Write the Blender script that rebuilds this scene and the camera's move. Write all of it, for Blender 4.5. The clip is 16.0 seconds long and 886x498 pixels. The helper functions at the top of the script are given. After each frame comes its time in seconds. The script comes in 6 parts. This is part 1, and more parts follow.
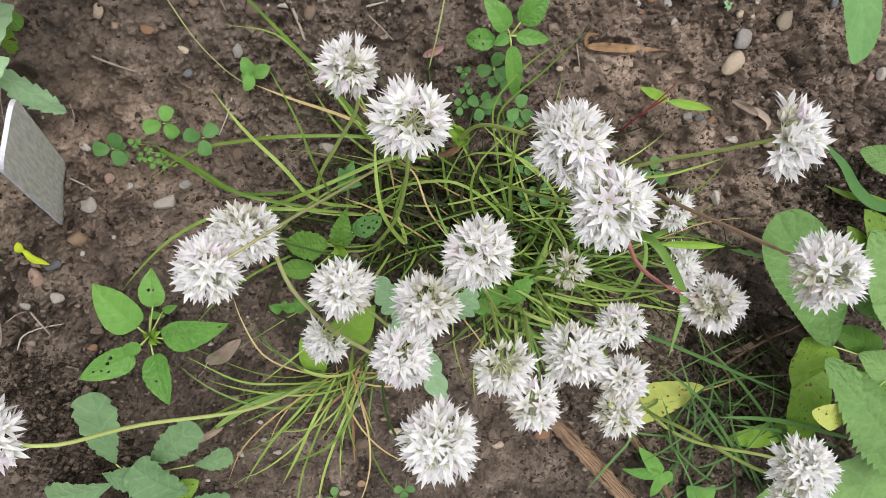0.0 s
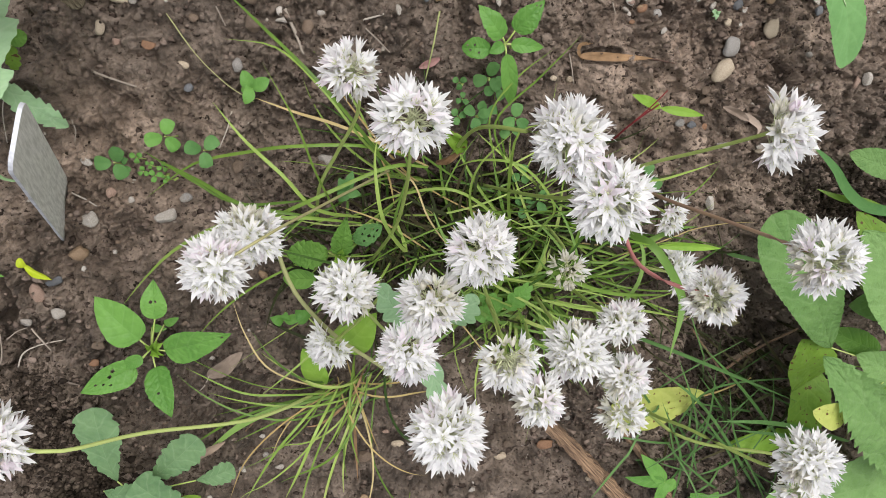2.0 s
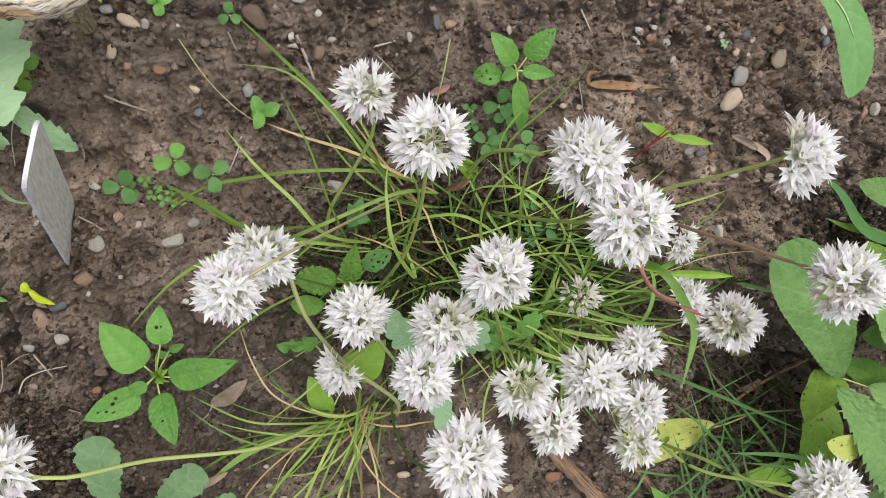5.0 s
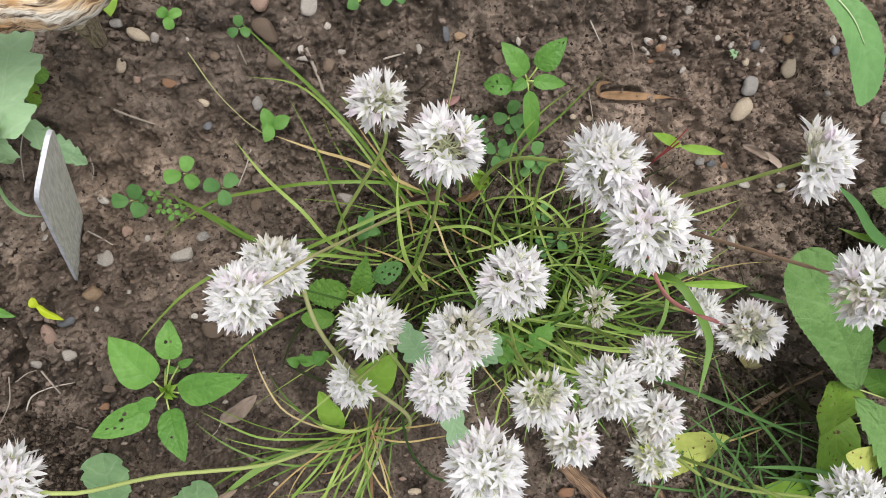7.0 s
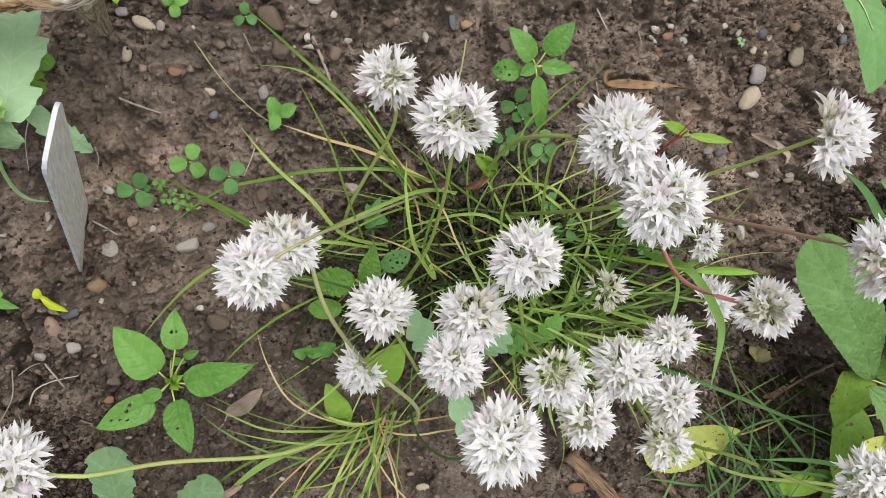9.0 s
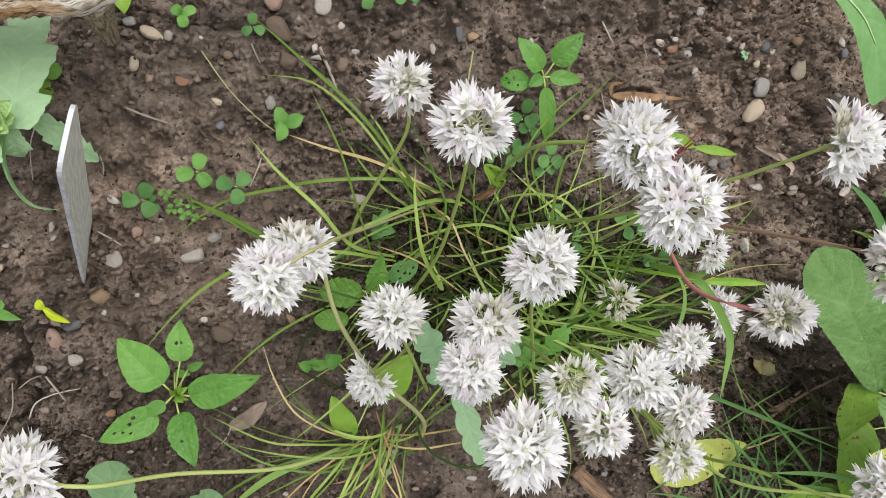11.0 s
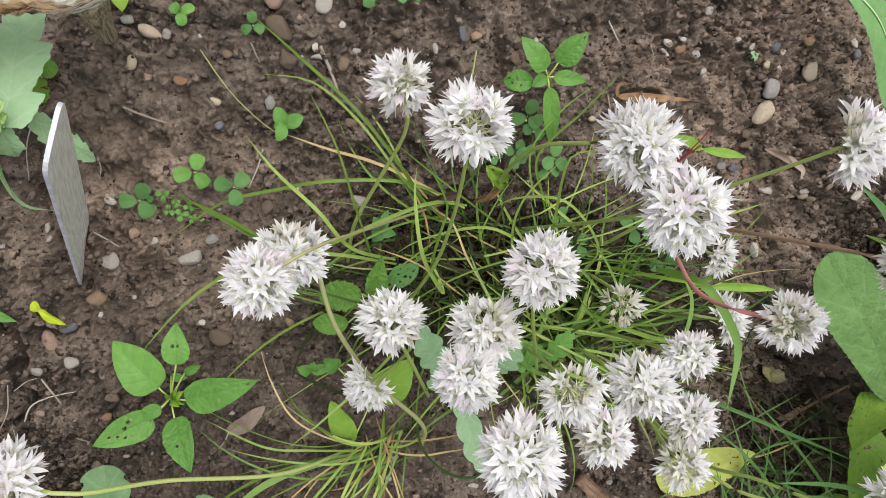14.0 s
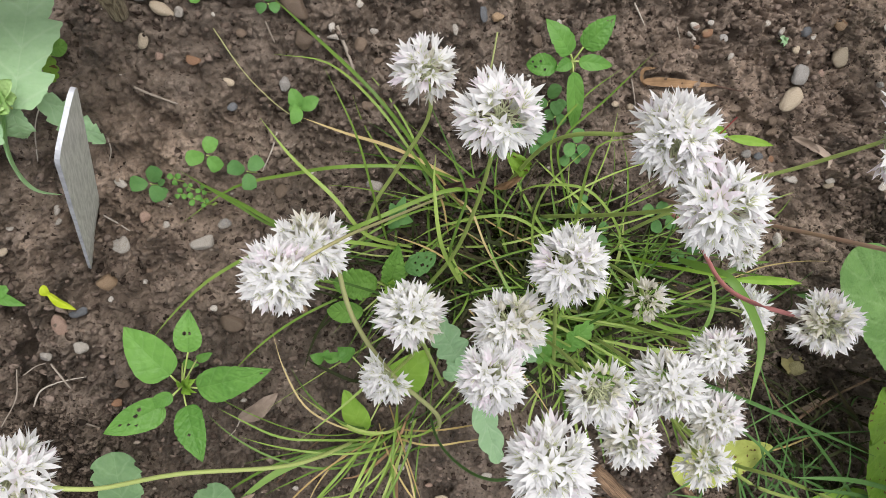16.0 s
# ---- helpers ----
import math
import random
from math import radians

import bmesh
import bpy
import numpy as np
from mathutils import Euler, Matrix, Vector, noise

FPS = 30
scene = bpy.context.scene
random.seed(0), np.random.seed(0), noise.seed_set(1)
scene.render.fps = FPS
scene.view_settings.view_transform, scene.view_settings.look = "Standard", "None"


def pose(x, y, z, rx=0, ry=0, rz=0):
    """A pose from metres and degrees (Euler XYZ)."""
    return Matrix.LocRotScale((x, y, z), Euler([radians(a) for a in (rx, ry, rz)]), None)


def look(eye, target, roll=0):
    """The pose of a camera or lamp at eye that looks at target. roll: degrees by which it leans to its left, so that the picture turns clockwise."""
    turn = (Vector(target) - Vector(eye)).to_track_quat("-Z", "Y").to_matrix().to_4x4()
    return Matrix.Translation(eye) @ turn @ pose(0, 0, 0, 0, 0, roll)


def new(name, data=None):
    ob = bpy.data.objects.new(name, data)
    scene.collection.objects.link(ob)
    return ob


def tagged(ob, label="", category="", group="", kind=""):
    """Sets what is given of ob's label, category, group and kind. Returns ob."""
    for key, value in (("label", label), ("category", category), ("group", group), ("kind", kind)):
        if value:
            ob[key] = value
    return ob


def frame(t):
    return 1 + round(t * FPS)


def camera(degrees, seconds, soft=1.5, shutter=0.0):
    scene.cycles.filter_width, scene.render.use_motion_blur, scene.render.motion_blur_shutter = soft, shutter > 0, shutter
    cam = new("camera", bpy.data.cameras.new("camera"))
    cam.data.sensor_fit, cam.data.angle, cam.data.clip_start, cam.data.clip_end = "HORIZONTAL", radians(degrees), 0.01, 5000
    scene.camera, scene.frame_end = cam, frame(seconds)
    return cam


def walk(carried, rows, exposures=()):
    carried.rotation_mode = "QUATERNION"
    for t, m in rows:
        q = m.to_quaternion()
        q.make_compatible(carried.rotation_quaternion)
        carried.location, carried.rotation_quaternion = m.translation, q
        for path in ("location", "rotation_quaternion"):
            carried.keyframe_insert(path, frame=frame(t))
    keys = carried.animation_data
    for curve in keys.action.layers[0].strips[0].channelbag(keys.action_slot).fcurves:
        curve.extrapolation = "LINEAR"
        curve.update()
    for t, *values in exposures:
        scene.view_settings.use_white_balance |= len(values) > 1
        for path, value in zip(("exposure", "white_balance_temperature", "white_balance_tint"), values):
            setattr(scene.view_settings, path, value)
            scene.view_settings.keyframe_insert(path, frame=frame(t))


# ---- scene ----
cam = camera(59.02, 16.0, soft=0.8)
PATH = [
    (0, -0.0787, 0.1769, 0.5471, -17.74, -8.18, 0.00),
    (0.5, -0.0779, 0.1773, 0.5462, -17.50, -8.31, -0.12),
    (1, -0.0798, 0.1747, 0.5510, -16.98, -8.47, -0.39),
    (1.5, -0.0830, 0.1697, 0.5519, -16.22, -8.78, -0.67),
    (2, -0.0851, 0.1630, 0.5554, -15.33, -9.03, -0.93),
    (2.5, -0.0845, 0.1612, 0.5543, -14.57, -9.19, -1.02),
    (3, -0.0876, 0.1601, 0.5521, -13.94, -9.28, -1.00),
    (3.5, -0.0877, 0.1593, 0.5498, -13.62, -9.30, -0.86),
    (4, -0.0899, 0.1578, 0.5496, -13.40, -9.28, -0.74),
    (4.5, -0.0919, 0.1571, 0.5514, -13.21, -9.23, -0.64),
    (5, -0.0938, 0.1567, 0.5510, -12.86, -9.24, -0.56),
    (5.2, -0.0945, 0.1562, 0.5508, -12.68, -9.10, -0.82),
    (7.3, -0.0994, 0.1485, 0.5464, -11.10, -9.21, -1.10),
    (7.5, -0.0995, 0.1467, 0.5460, -10.95, -9.26, -1.17),
    (8, -0.1024, 0.1419, 0.5451, -10.69, -9.37, -1.37),
    (8.5, -0.1036, 0.1364, 0.5446, -10.42, -9.49, -1.46),
    (8.7, -0.1040, 0.1346, 0.5447, -10.34, -9.27, -1.41),
    (10.8, -0.1156, 0.1259, 0.5418, -8.64, -9.90, -1.28),
    (11, -0.1165, 0.1254, 0.5414, -8.61, -10.01, -1.21),
    (11.5, -0.1181, 0.1251, 0.5397, -8.32, -9.90, -1.31),
    (12, -0.1182, 0.1252, 0.5377, -8.13, -9.70, -1.41),
    (12.5, -0.1207, 0.1236, 0.5362, -8.05, -9.49, -1.45),
    (13, -0.1197, 0.1240, 0.5335, -8.05, -9.37, -1.39),
    (13.5, -0.1174, 0.1237, 0.5351, -8.17, -9.30, -1.22),
    (14, -0.1095, 0.1241, 0.5328, -8.45, -9.25, -1.01),
    (14.5, -0.1092, 0.1224, 0.5207, -8.83, -9.20, -0.79),
    (15, -0.1129, 0.1247, 0.5190, -9.40, -9.07, -0.60),
    (15.5, -0.1141, 0.1266, 0.5162, -9.95, -8.94, -0.44),
    (16, -0.1160, 0.1300, 0.5185, -10.34, -8.85, -0.33),
]
walk(cam, [(t, pose(x, y, z, rx, ry, rz)) for t, x, y, z, rx, ry, rz in PATH])

# ---- light: bright overcast sky ----
world = bpy.data.worlds.new("world")
scene.world = world
world.use_nodes = True
sky = world.node_tree.nodes.new("ShaderNodeTexSky")
sky.sky_type = "NISHITA"
sky.sun_disc = False
sky.sun_elevation, sky.sun_rotation = radians(66), radians(21)
sky.air_density, sky.dust_density, sky.ozone_density = 1.0, 4.0, 1.0
veil = world.node_tree.nodes.new("ShaderNodeMixRGB")
veil.inputs[0].default_value = 0.75
veil.inputs[2].default_value = (5.5, 5.5, 5.65, 1)
world.node_tree.links.new(sky.outputs[0], veil.inputs[1])
world.node_tree.links.new(veil.outputs[0], world.node_tree.nodes["Background"].inputs[0])
world.node_tree.nodes["Background"].inputs[1].default_value = 0.085
sun = new("sun", bpy.data.lights.new("sun", "SUN"))
sun.data.energy, sun.data.angle, sun.data.color = 2.05, radians(50), (1.0, 0.98, 0.95)
sun.matrix_world = look((0.25, 0.65, 1.6), (0, 0, 0))
scene.view_settings.exposure = 0.89

# ---- materials ----
def start(name):
    m = bpy.data.materials.new(name)
    m.use_nodes = True
    nt = m.node_tree
    return m, nt, nt.nodes["Principled BSDF"]


def ramp(nt, src, *stops):
    r = nt.nodes.new("ShaderNodeValToRGB")
    while len(r.color_ramp.elements) < len(stops):
        r.color_ramp.elements.new(0.5)
    for e, (p, c) in zip(r.color_ramp.elements, stops):
        e.position, e.color = p, (*c, 1)
    nt.links.new(src, r.inputs[0])
    return r.outputs[0]


def noise_tex(nt, scale, detail=4.0, rough=0.55, space="Object"):
    c = nt.nodes.new("ShaderNodeTexCoord")
    n = nt.nodes.new("ShaderNodeTexNoise")
    n.inputs["Scale"].default_value, n.inputs["Detail"].default_value, n.inputs["Roughness"].default_value = scale, detail, rough
    nt.links.new(c.outputs[space], n.inputs["Vector"])
    return n.outputs["Fac"]


def calc(nt, op, a, b=0.0, c=0.0):
    n = nt.nodes.new("ShaderNodeMath")
    n.operation = op
    for i, v in enumerate((a, b, c)):
        if isinstance(v, (int, float)):
            n.inputs[i].default_value = v
        else:
            nt.links.new(v, n.inputs[i])
    return n.outputs[0]


def blend(nt, fac, a, b, kind="MIX"):
    n = nt.nodes.new("ShaderNodeMixRGB")
    n.blend_type = kind
    for i, v in enumerate((fac, a, b)):
        if isinstance(v, (int, float)):
            n.inputs[i].default_value = v
        elif isinstance(v, tuple):
            n.inputs[i].default_value = (*v, 1)
        else:
            nt.links.new(v, n.inputs[i])
    return n.outputs[0]


def bump(nt, p, height, strength, distance):
    b = nt.nodes.new("ShaderNodeBump")
    b.inputs["Strength"].default_value, b.inputs["Distance"].default_value = strength, distance
    nt.links.new(height, b.inputs["Height"])
    nt.links.new(b.outputs[0], p.inputs["Normal"])


def see_through(m, nt, p, colour, amount):
    """Light that passes through thin leaves and petals."""
    t = nt.nodes.new("ShaderNodeBsdfTranslucent")
    mix = nt.nodes.new("ShaderNodeMixShader")
    mix.inputs[0].default_value = amount
    if isinstance(colour, tuple):
        t.inputs[0].default_value = (*colour, 1)
    else:
        nt.links.new(colour, t.inputs[0])
    nt.links.new(p.outputs[0], mix.inputs[1])
    nt.links.new(t.outputs[0], mix.inputs[2])
    nt.links.new(mix.outputs[0], nt.nodes["Material Output"].inputs[0])


def soil_material():
    m, nt, p = start("soil")
    big, mid, fine = noise_tex(nt, 7, 5), noise_tex(nt, 42, 6, 0.6), noise_tex(nt, 420, 5, 0.65)
    a = ramp(nt, mid, (0.30, (0.036, 0.0275, 0.0210)), (0.48, (0.1325, 0.1030, 0.081)), (0.68, (0.255, 0.204, 0.166)))
    b = ramp(nt, big, (0.32, (0.66, 0.65, 0.65)), (0.66, (1.16, 1.14, 1.11)))
    c = ramp(nt, fine, (0.30, (0.50, 0.50, 0.49)), (0.48, (1.0, 1.0, 1.0)), (0.70, (1.30, 1.29, 1.27)))
    col = blend(nt, 1.0, blend(nt, 1.0, a, b, "MULTIPLY"), c, "MULTIPLY")
    # Soil around two spots is brightened: uneven daylight put into the colour.
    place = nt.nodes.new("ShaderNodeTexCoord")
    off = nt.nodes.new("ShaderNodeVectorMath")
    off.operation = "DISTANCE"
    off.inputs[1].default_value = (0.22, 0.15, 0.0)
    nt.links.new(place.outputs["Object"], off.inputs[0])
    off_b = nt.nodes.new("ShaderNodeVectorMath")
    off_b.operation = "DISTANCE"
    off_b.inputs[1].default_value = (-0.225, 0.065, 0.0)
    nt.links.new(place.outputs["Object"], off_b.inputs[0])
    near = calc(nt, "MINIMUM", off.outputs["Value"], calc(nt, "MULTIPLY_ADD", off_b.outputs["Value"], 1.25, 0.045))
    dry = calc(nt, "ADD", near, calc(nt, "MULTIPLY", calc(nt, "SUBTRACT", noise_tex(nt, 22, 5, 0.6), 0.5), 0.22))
    # dry is the mask of the spots painted as if better lit.
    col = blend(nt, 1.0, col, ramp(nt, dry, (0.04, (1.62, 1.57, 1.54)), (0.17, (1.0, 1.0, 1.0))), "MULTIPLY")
    speck = ramp(nt, noise_tex(nt, 950, 2, 0.5), (0.70, (0, 0, 0)), (0.76, (1, 1, 1)))
    col = blend(nt, calc(nt, "MULTIPLY", speck, 0.3), col, (0.34, 0.29, 0.235))
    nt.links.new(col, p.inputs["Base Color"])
    nt.links.new(ramp(nt, mid, (0.35, (0.46, 0.46, 0.46)), (0.65, (0.74, 0.74, 0.74))), p.inputs["Roughness"])
    p.inputs["Specular IOR Level"].default_value = 0.34
    bump(nt, p, calc(nt, "ADD", calc(nt, "MULTIPLY", mid, 1.0), calc(nt, "MULTIPLY", fine, 0.8)), 0.95, 0.0036)
    return m


def stone_material():
    m, nt, p = start("stone")
    info = nt.nodes.new("ShaderNodeObjectInfo")
    mid, fine = noise_tex(nt, 160, 5, 0.6), noise_tex(nt, 900, 3, 0.6)
    dirt = ramp(nt, mid, (0.40, (0.48, 0.41, 0.35)), (0.60, (1.0, 0.99, 0.97)))
    speck = ramp(nt, fine, (0.3, (0.82, 0.8, 0.78)), (0.6, (1.06, 1.06, 1.06)))
    nt.links.new(blend(nt, 1.0, blend(nt, 1.0, info.outputs["Color"], dirt, "MULTIPLY"), speck, "MULTIPLY"), p.inputs["Base Color"])
    p.inputs["Roughness"].default_value = 0.72
    bump(nt, p, calc(nt, "ADD", mid, calc(nt, "MULTIPLY", fine, 0.4)), 0.35, 0.001)
    return m


def crumb_material(name, stops):
    m, nt, p = start(name)
    geo = nt.nodes.new("ShaderNodeNewGeometry")
    fine = noise_tex(nt, 500, 4, 0.65)
    col = ramp(nt, geo.outputs["Random Per Island"], *stops)
    nt.links.new(blend(nt, 1.0, col, ramp(nt, fine, (0.3, (0.7, 0.69, 0.67)), (0.65, (1.15, 1.15, 1.15))), "MULTIPLY"), p.inputs["Base Color"])
    p.inputs["Roughness"].default_value = 0.9
    p.inputs["Specular IOR Level"].default_value = 0.06
    bump(nt, p, fine, 0.8, 0.0012)
    return m


def leaf_material(name, dark, light, vein, veins=7.0, relief=0.5, gloss=0.5, spots=None, thin=0.25, powder=0.0, mark=0.16, pores=0.35):
    m, nt, p = start(name)
    uv = nt.nodes.new("ShaderNodeUVMap")
    sep = nt.nodes.new("ShaderNodeSeparateXYZ")
    nt.links.new(uv.outputs[0], sep.inputs[0])
    s, v = sep.outputs[0], sep.outputs[1]
    side = calc(nt, "MULTIPLY", calc(nt, "ABSOLUTE", calc(nt, "SUBTRACT", v, 0.5)), 2.0)
    info = nt.nodes.new("ShaderNodeObjectInfo")
    wob = calc(nt, "MULTIPLY", noise_tex(nt, 90, 2), 0.08)
    phase = calc(nt, "SUBTRACT", calc(nt, "ADD", s, wob), calc(nt, "MULTIPLY", side, 0.22))
    tri = calc(nt, "PINGPONG", calc(nt, "MULTIPLY", phase, veins), 0.5)
    rib = calc(nt, "SMOOTH_MIN", calc(nt, "MULTIPLY", tri, 1.0), calc(nt, "MULTIPLY", side, 3.2), 0.05)
    line = calc(nt, "SUBTRACT", 1.0, calc(nt, "MINIMUM", calc(nt, "MULTIPLY", rib, 9.0), 1.0))
    tone = calc(nt, "ADD", calc(nt, "MULTIPLY", noise_tex(nt, 45, 4), 0.45), calc(nt, "MULTIPLY_ADD", info.outputs["Random"], 0.25, calc(nt, "MULTIPLY", noise_tex(nt, 190, 4, 0.65), 0.35)))
    col = ramp(nt, tone, (0.30, dark), (0.72, light))
    col = blend(nt, calc(nt, "MULTIPLY", line, mark), col, vein)
    if powder:
        col = blend(nt, calc(nt, "MULTIPLY", noise_tex(nt, 300, 3, 0.7), powder), col, (0.45, 0.52, 0.46))
    if spots:
        hit = ramp(nt, noise_tex(nt, 300, 2, 0.5), (0.645, (0, 0, 0)), (0.68, (1, 1, 1)))
        col = blend(nt, hit, col, spots)
    nt.links.new(col, p.inputs["Base Color"])
    p.inputs["Roughness"].default_value = gloss
    p.inputs["Specular IOR Level"].default_value = 0.22
    cell = noise_tex(nt, 300, 4, 0.65)
    bump(nt, p, calc(nt, "ADD", calc(nt, "MULTIPLY", calc(nt, "MINIMUM", rib, 0.25), 0.6), calc(nt, "MULTIPLY", cell, pores)), relief, 0.0018)
    see_through(m, nt, p, blend(nt, 1.0, col, (1.25, 1.3, 0.6), "MULTIPLY"), thin)
    return m


def strand_material(name, stops, gloss=0.5, thin=0.15, scale=60.0):
    m, nt, p = start(name)
    info = nt.nodes.new("ShaderNodeObjectInfo")
    tone = calc(nt, "ADD", calc(nt, "MULTIPLY", info.outputs["Random"], 0.6), calc(nt, "MULTIPLY", noise_tex(nt, scale, 4, 0.6), 0.4))
    col = ramp(nt, tone, *stops)
    nt.links.new(col, p.inputs["Base Color"])
    p.inputs["Roughness"].default_value = gloss
    p.inputs["Specular IOR Level"].default_value = 0.2
    bump(nt, p, noise_tex(nt, 600, 3), 0.25, 0.0006)
    see_through(m, nt, p, blend(nt, 1.0, col, (1.2, 1.25, 0.6), "MULTIPLY"), thin)
    return m


def petal_material(name, tip, base, blush):
    m, nt, p = start(name)
    uv = nt.nodes.new("ShaderNodeUVMap")
    sep = nt.nodes.new("ShaderNodeSeparateXYZ")
    nt.links.new(uv.outputs[0], sep.inputs[0])
    info = nt.nodes.new("ShaderNodeObjectInfo")
    col = ramp(nt, sep.outputs[0], (0.0, base), (0.22, tip), (1.0, tip))
    rib = calc(nt, "ABSOLUTE", calc(nt, "SUBTRACT", sep.outputs[1], 0.5))
    keel = ramp(nt, rib, (0.0, (1, 1, 1)), (0.12, (0, 0, 0)))
    col = blend(nt, calc(nt, "MULTIPLY", keel, 0.10), col, (0.60, 0.56, 0.56))
    pink = ramp(nt, info.outputs["Random"], (0.84, (0, 0, 0)), (1.0, (1, 1, 1)))
    col = blend(nt, calc(nt, "MULTIPLY", pink, blush), col, (0.84, 0.58, 0.78))
    col = blend(nt, 1.0, col, ramp(nt, noise_tex(nt, 260, 3), (0.3, (0.94, 0.94, 0.94)), (0.6, (1.0, 1.0, 1.0))), "MULTIPLY")
    nt.links.new(col, p.inputs["Base Color"])
    p.inputs["Roughness"].default_value = 0.6
    p.inputs["Specular IOR Level"].default_value = 0.3
    see_through(m, nt, p, col, 0.55)
    return m


def plain_material(name, lo, hi, scale=80.0, gloss=0.8, relief=0.5, dist=0.001, stretch=None, grain=False):
    m, nt, p = start(name)
    c = nt.nodes.new("ShaderNodeTexCoord")
    n = nt.nodes.new("ShaderNodeTexNoise")
    n.inputs["Scale"].default_value, n.inputs["Detail"].default_value, n.inputs["Roughness"].default_value = scale, 6, 0.62
    src = c.outputs["UV"] if grain else c.outputs["Object"]
    if stretch:
        mp = nt.nodes.new("ShaderNodeMapping")
        mp.inputs["Scale"].default_value = stretch
        nt.links.new(src, mp.inputs["Vector"])
        src = mp.outputs[0]
    nt.links.new(src, n.inputs["Vector"])
    nt.links.new(ramp(nt, n.outputs["Fac"], (0.38, lo), (0.62, hi)), p.inputs["Base Color"])
    p.inputs["Roughness"].default_value = gloss
    bump(nt, p, n.outputs["Fac"], relief, dist)
    return m


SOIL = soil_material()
STONE = stone_material()
CRUMB = crumb_material("soil_crumbs", [(0.0, (0.036, 0.026, 0.021)), (0.5, (0.108, 0.081, 0.066)), (1.0, (0.215, 0.166, 0.138))])
# Moist clods; the same dark colour also stands for shade under leaves.
WET_AND_SHADE = crumb_material("wet_clods", [(0.0, (0.020, 0.015, 0.012)), (0.6, (0.052, 0.040, 0.031)), (1.0, (0.11, 0.086, 0.067))])
GRIT = crumb_material("grit", [(0.0, (0.14, 0.10, 0.075)), (0.45, (0.22, 0.17, 0.135)), (0.8, (0.28, 0.24, 0.20)), (1.0, (0.44, 0.41, 0.37))])
HERB = leaf_material("herb_leaf", (0.070, 0.190, 0.032), (0.155, 0.330, 0.068), (0.25, 0.42, 0.15), veins=5, relief=0.60, mark=0.15, gloss=0.40)
MINT = leaf_material("crinkled_leaf", (0.085, 0.195, 0.030), (0.160, 0.315, 0.060), (0.24, 0.42, 0.11), veins=6, relief=1.2, mark=0.22)
CLOVER = leaf_material("clover_leaf", (0.065, 0.165, 0.048), (0.125, 0.265, 0.080), (0.14, 0.29, 0.09), veins=3, relief=0.3, gloss=0.6)
BRIGHT_CLOVER = leaf_material("bright_clover_leaf", (0.085, 0.215, 0.040), (0.160, 0.335, 0.075), (0.18, 0.36, 0.10), veins=3, relief=0.3, gloss=0.55)
POPPY = leaf_material("poppy_leaf", (0.20, 0.365, 0.170), (0.315, 0.490, 0.265), (0.46, 0.60, 0.40), veins=4, relief=0.8, gloss=0.55, powder=0.22, mark=0.24, pores=0.5)
CROWN = leaf_material("poppy_crown", (0.26, 0.43, 0.15), (0.42, 0.58, 0.25), (0.50, 0.64, 0.34), veins=4, relief=0.8, gloss=0.5, mark=0.2)
# Greener than the other poppy, and darkened for weaker light at the near corner.
YOUNG_SHADED = leaf_material("young_poppy_leaf_shaded", (0.085, 0.180, 0.068), (0.160, 0.275, 0.112), (0.24, 0.36, 0.19), veins=5, relief=0.8, gloss=0.6, powder=0.12, mark=0.30, pores=0.6)
DARK_RED = strand_material("dark_red_stem", [(0.0, (0.10, 0.012, 0.016)), (1.0, (0.20, 0.03, 0.03))], 0.45, 0.0)
BROAD = leaf_material("broad_leaf", (0.100, 0.205, 0.055), (0.195, 0.335, 0.112), (0.32, 0.45, 0.22), veins=7, relief=1.2, gloss=0.42, mark=0.17, pores=0.9)
SMOOTH = leaf_material("smooth_toothed_leaf", (0.120, 0.260, 0.085), (0.200, 0.385, 0.140), (0.30, 0.47, 0.22), veins=5, relief=0.4, gloss=0.38, mark=0.12, spots=None)
RIB = strand_material("pale_midrib", [(0.0, (0.36, 0.48, 0.24)), (1.0, (0.50, 0.60, 0.36))], 0.45)
LOWER = leaf_material("lower_leaf", (0.088, 0.178, 0.018), (0.180, 0.300, 0.040), (0.24, 0.38, 0.09), veins=6, relief=0.6, spots=(0.09, 0.05, 0.02))
YELLOW = leaf_material("yellowing_leaf", (0.31, 0.37, 0.075), (0.46, 0.49, 0.14), (0.50, 0.55, 0.18), veins=6, relief=0.5, spots=(0.12, 0.06, 0.02))
LIME = leaf_material("lime_leaf", (0.150, 0.290, 0.028), (0.265, 0.420, 0.070), (0.34, 0.48, 0.13), veins=4, relief=0.3)
PINKISH = leaf_material("pinkish_leaf", (0.24, 0.12, 0.11), (0.42, 0.27, 0.25), (0.30, 0.16, 0.15), veins=4, relief=0.8, gloss=0.7, thin=0.1)
WITHERED = leaf_material("withered_leaf", (0.20, 0.165, 0.065), (0.36, 0.32, 0.15), (0.40, 0.36, 0.20), veins=4, relief=0.8, gloss=0.7, thin=0.1)
DEAD = leaf_material("dead_leaf", (0.15, 0.105, 0.075), (0.29, 0.22, 0.17), (0.18, 0.12, 0.09), veins=4, relief=0.8, gloss=0.8, thin=0.05)
PAPERY = leaf_material("papery_leaf", (0.13, 0.098, 0.076), (0.33, 0.26, 0.21), (0.22, 0.16, 0.12), veins=7, relief=0.35, gloss=0.8, thin=0.05, mark=0.06)
SHRIVEL = leaf_material("shrivelled_leaf", (0.05, 0.030, 0.026), (0.14, 0.080, 0.055), (0.08, 0.05, 0.04), veins=4, relief=0.8, gloss=0.7, thin=0.03)
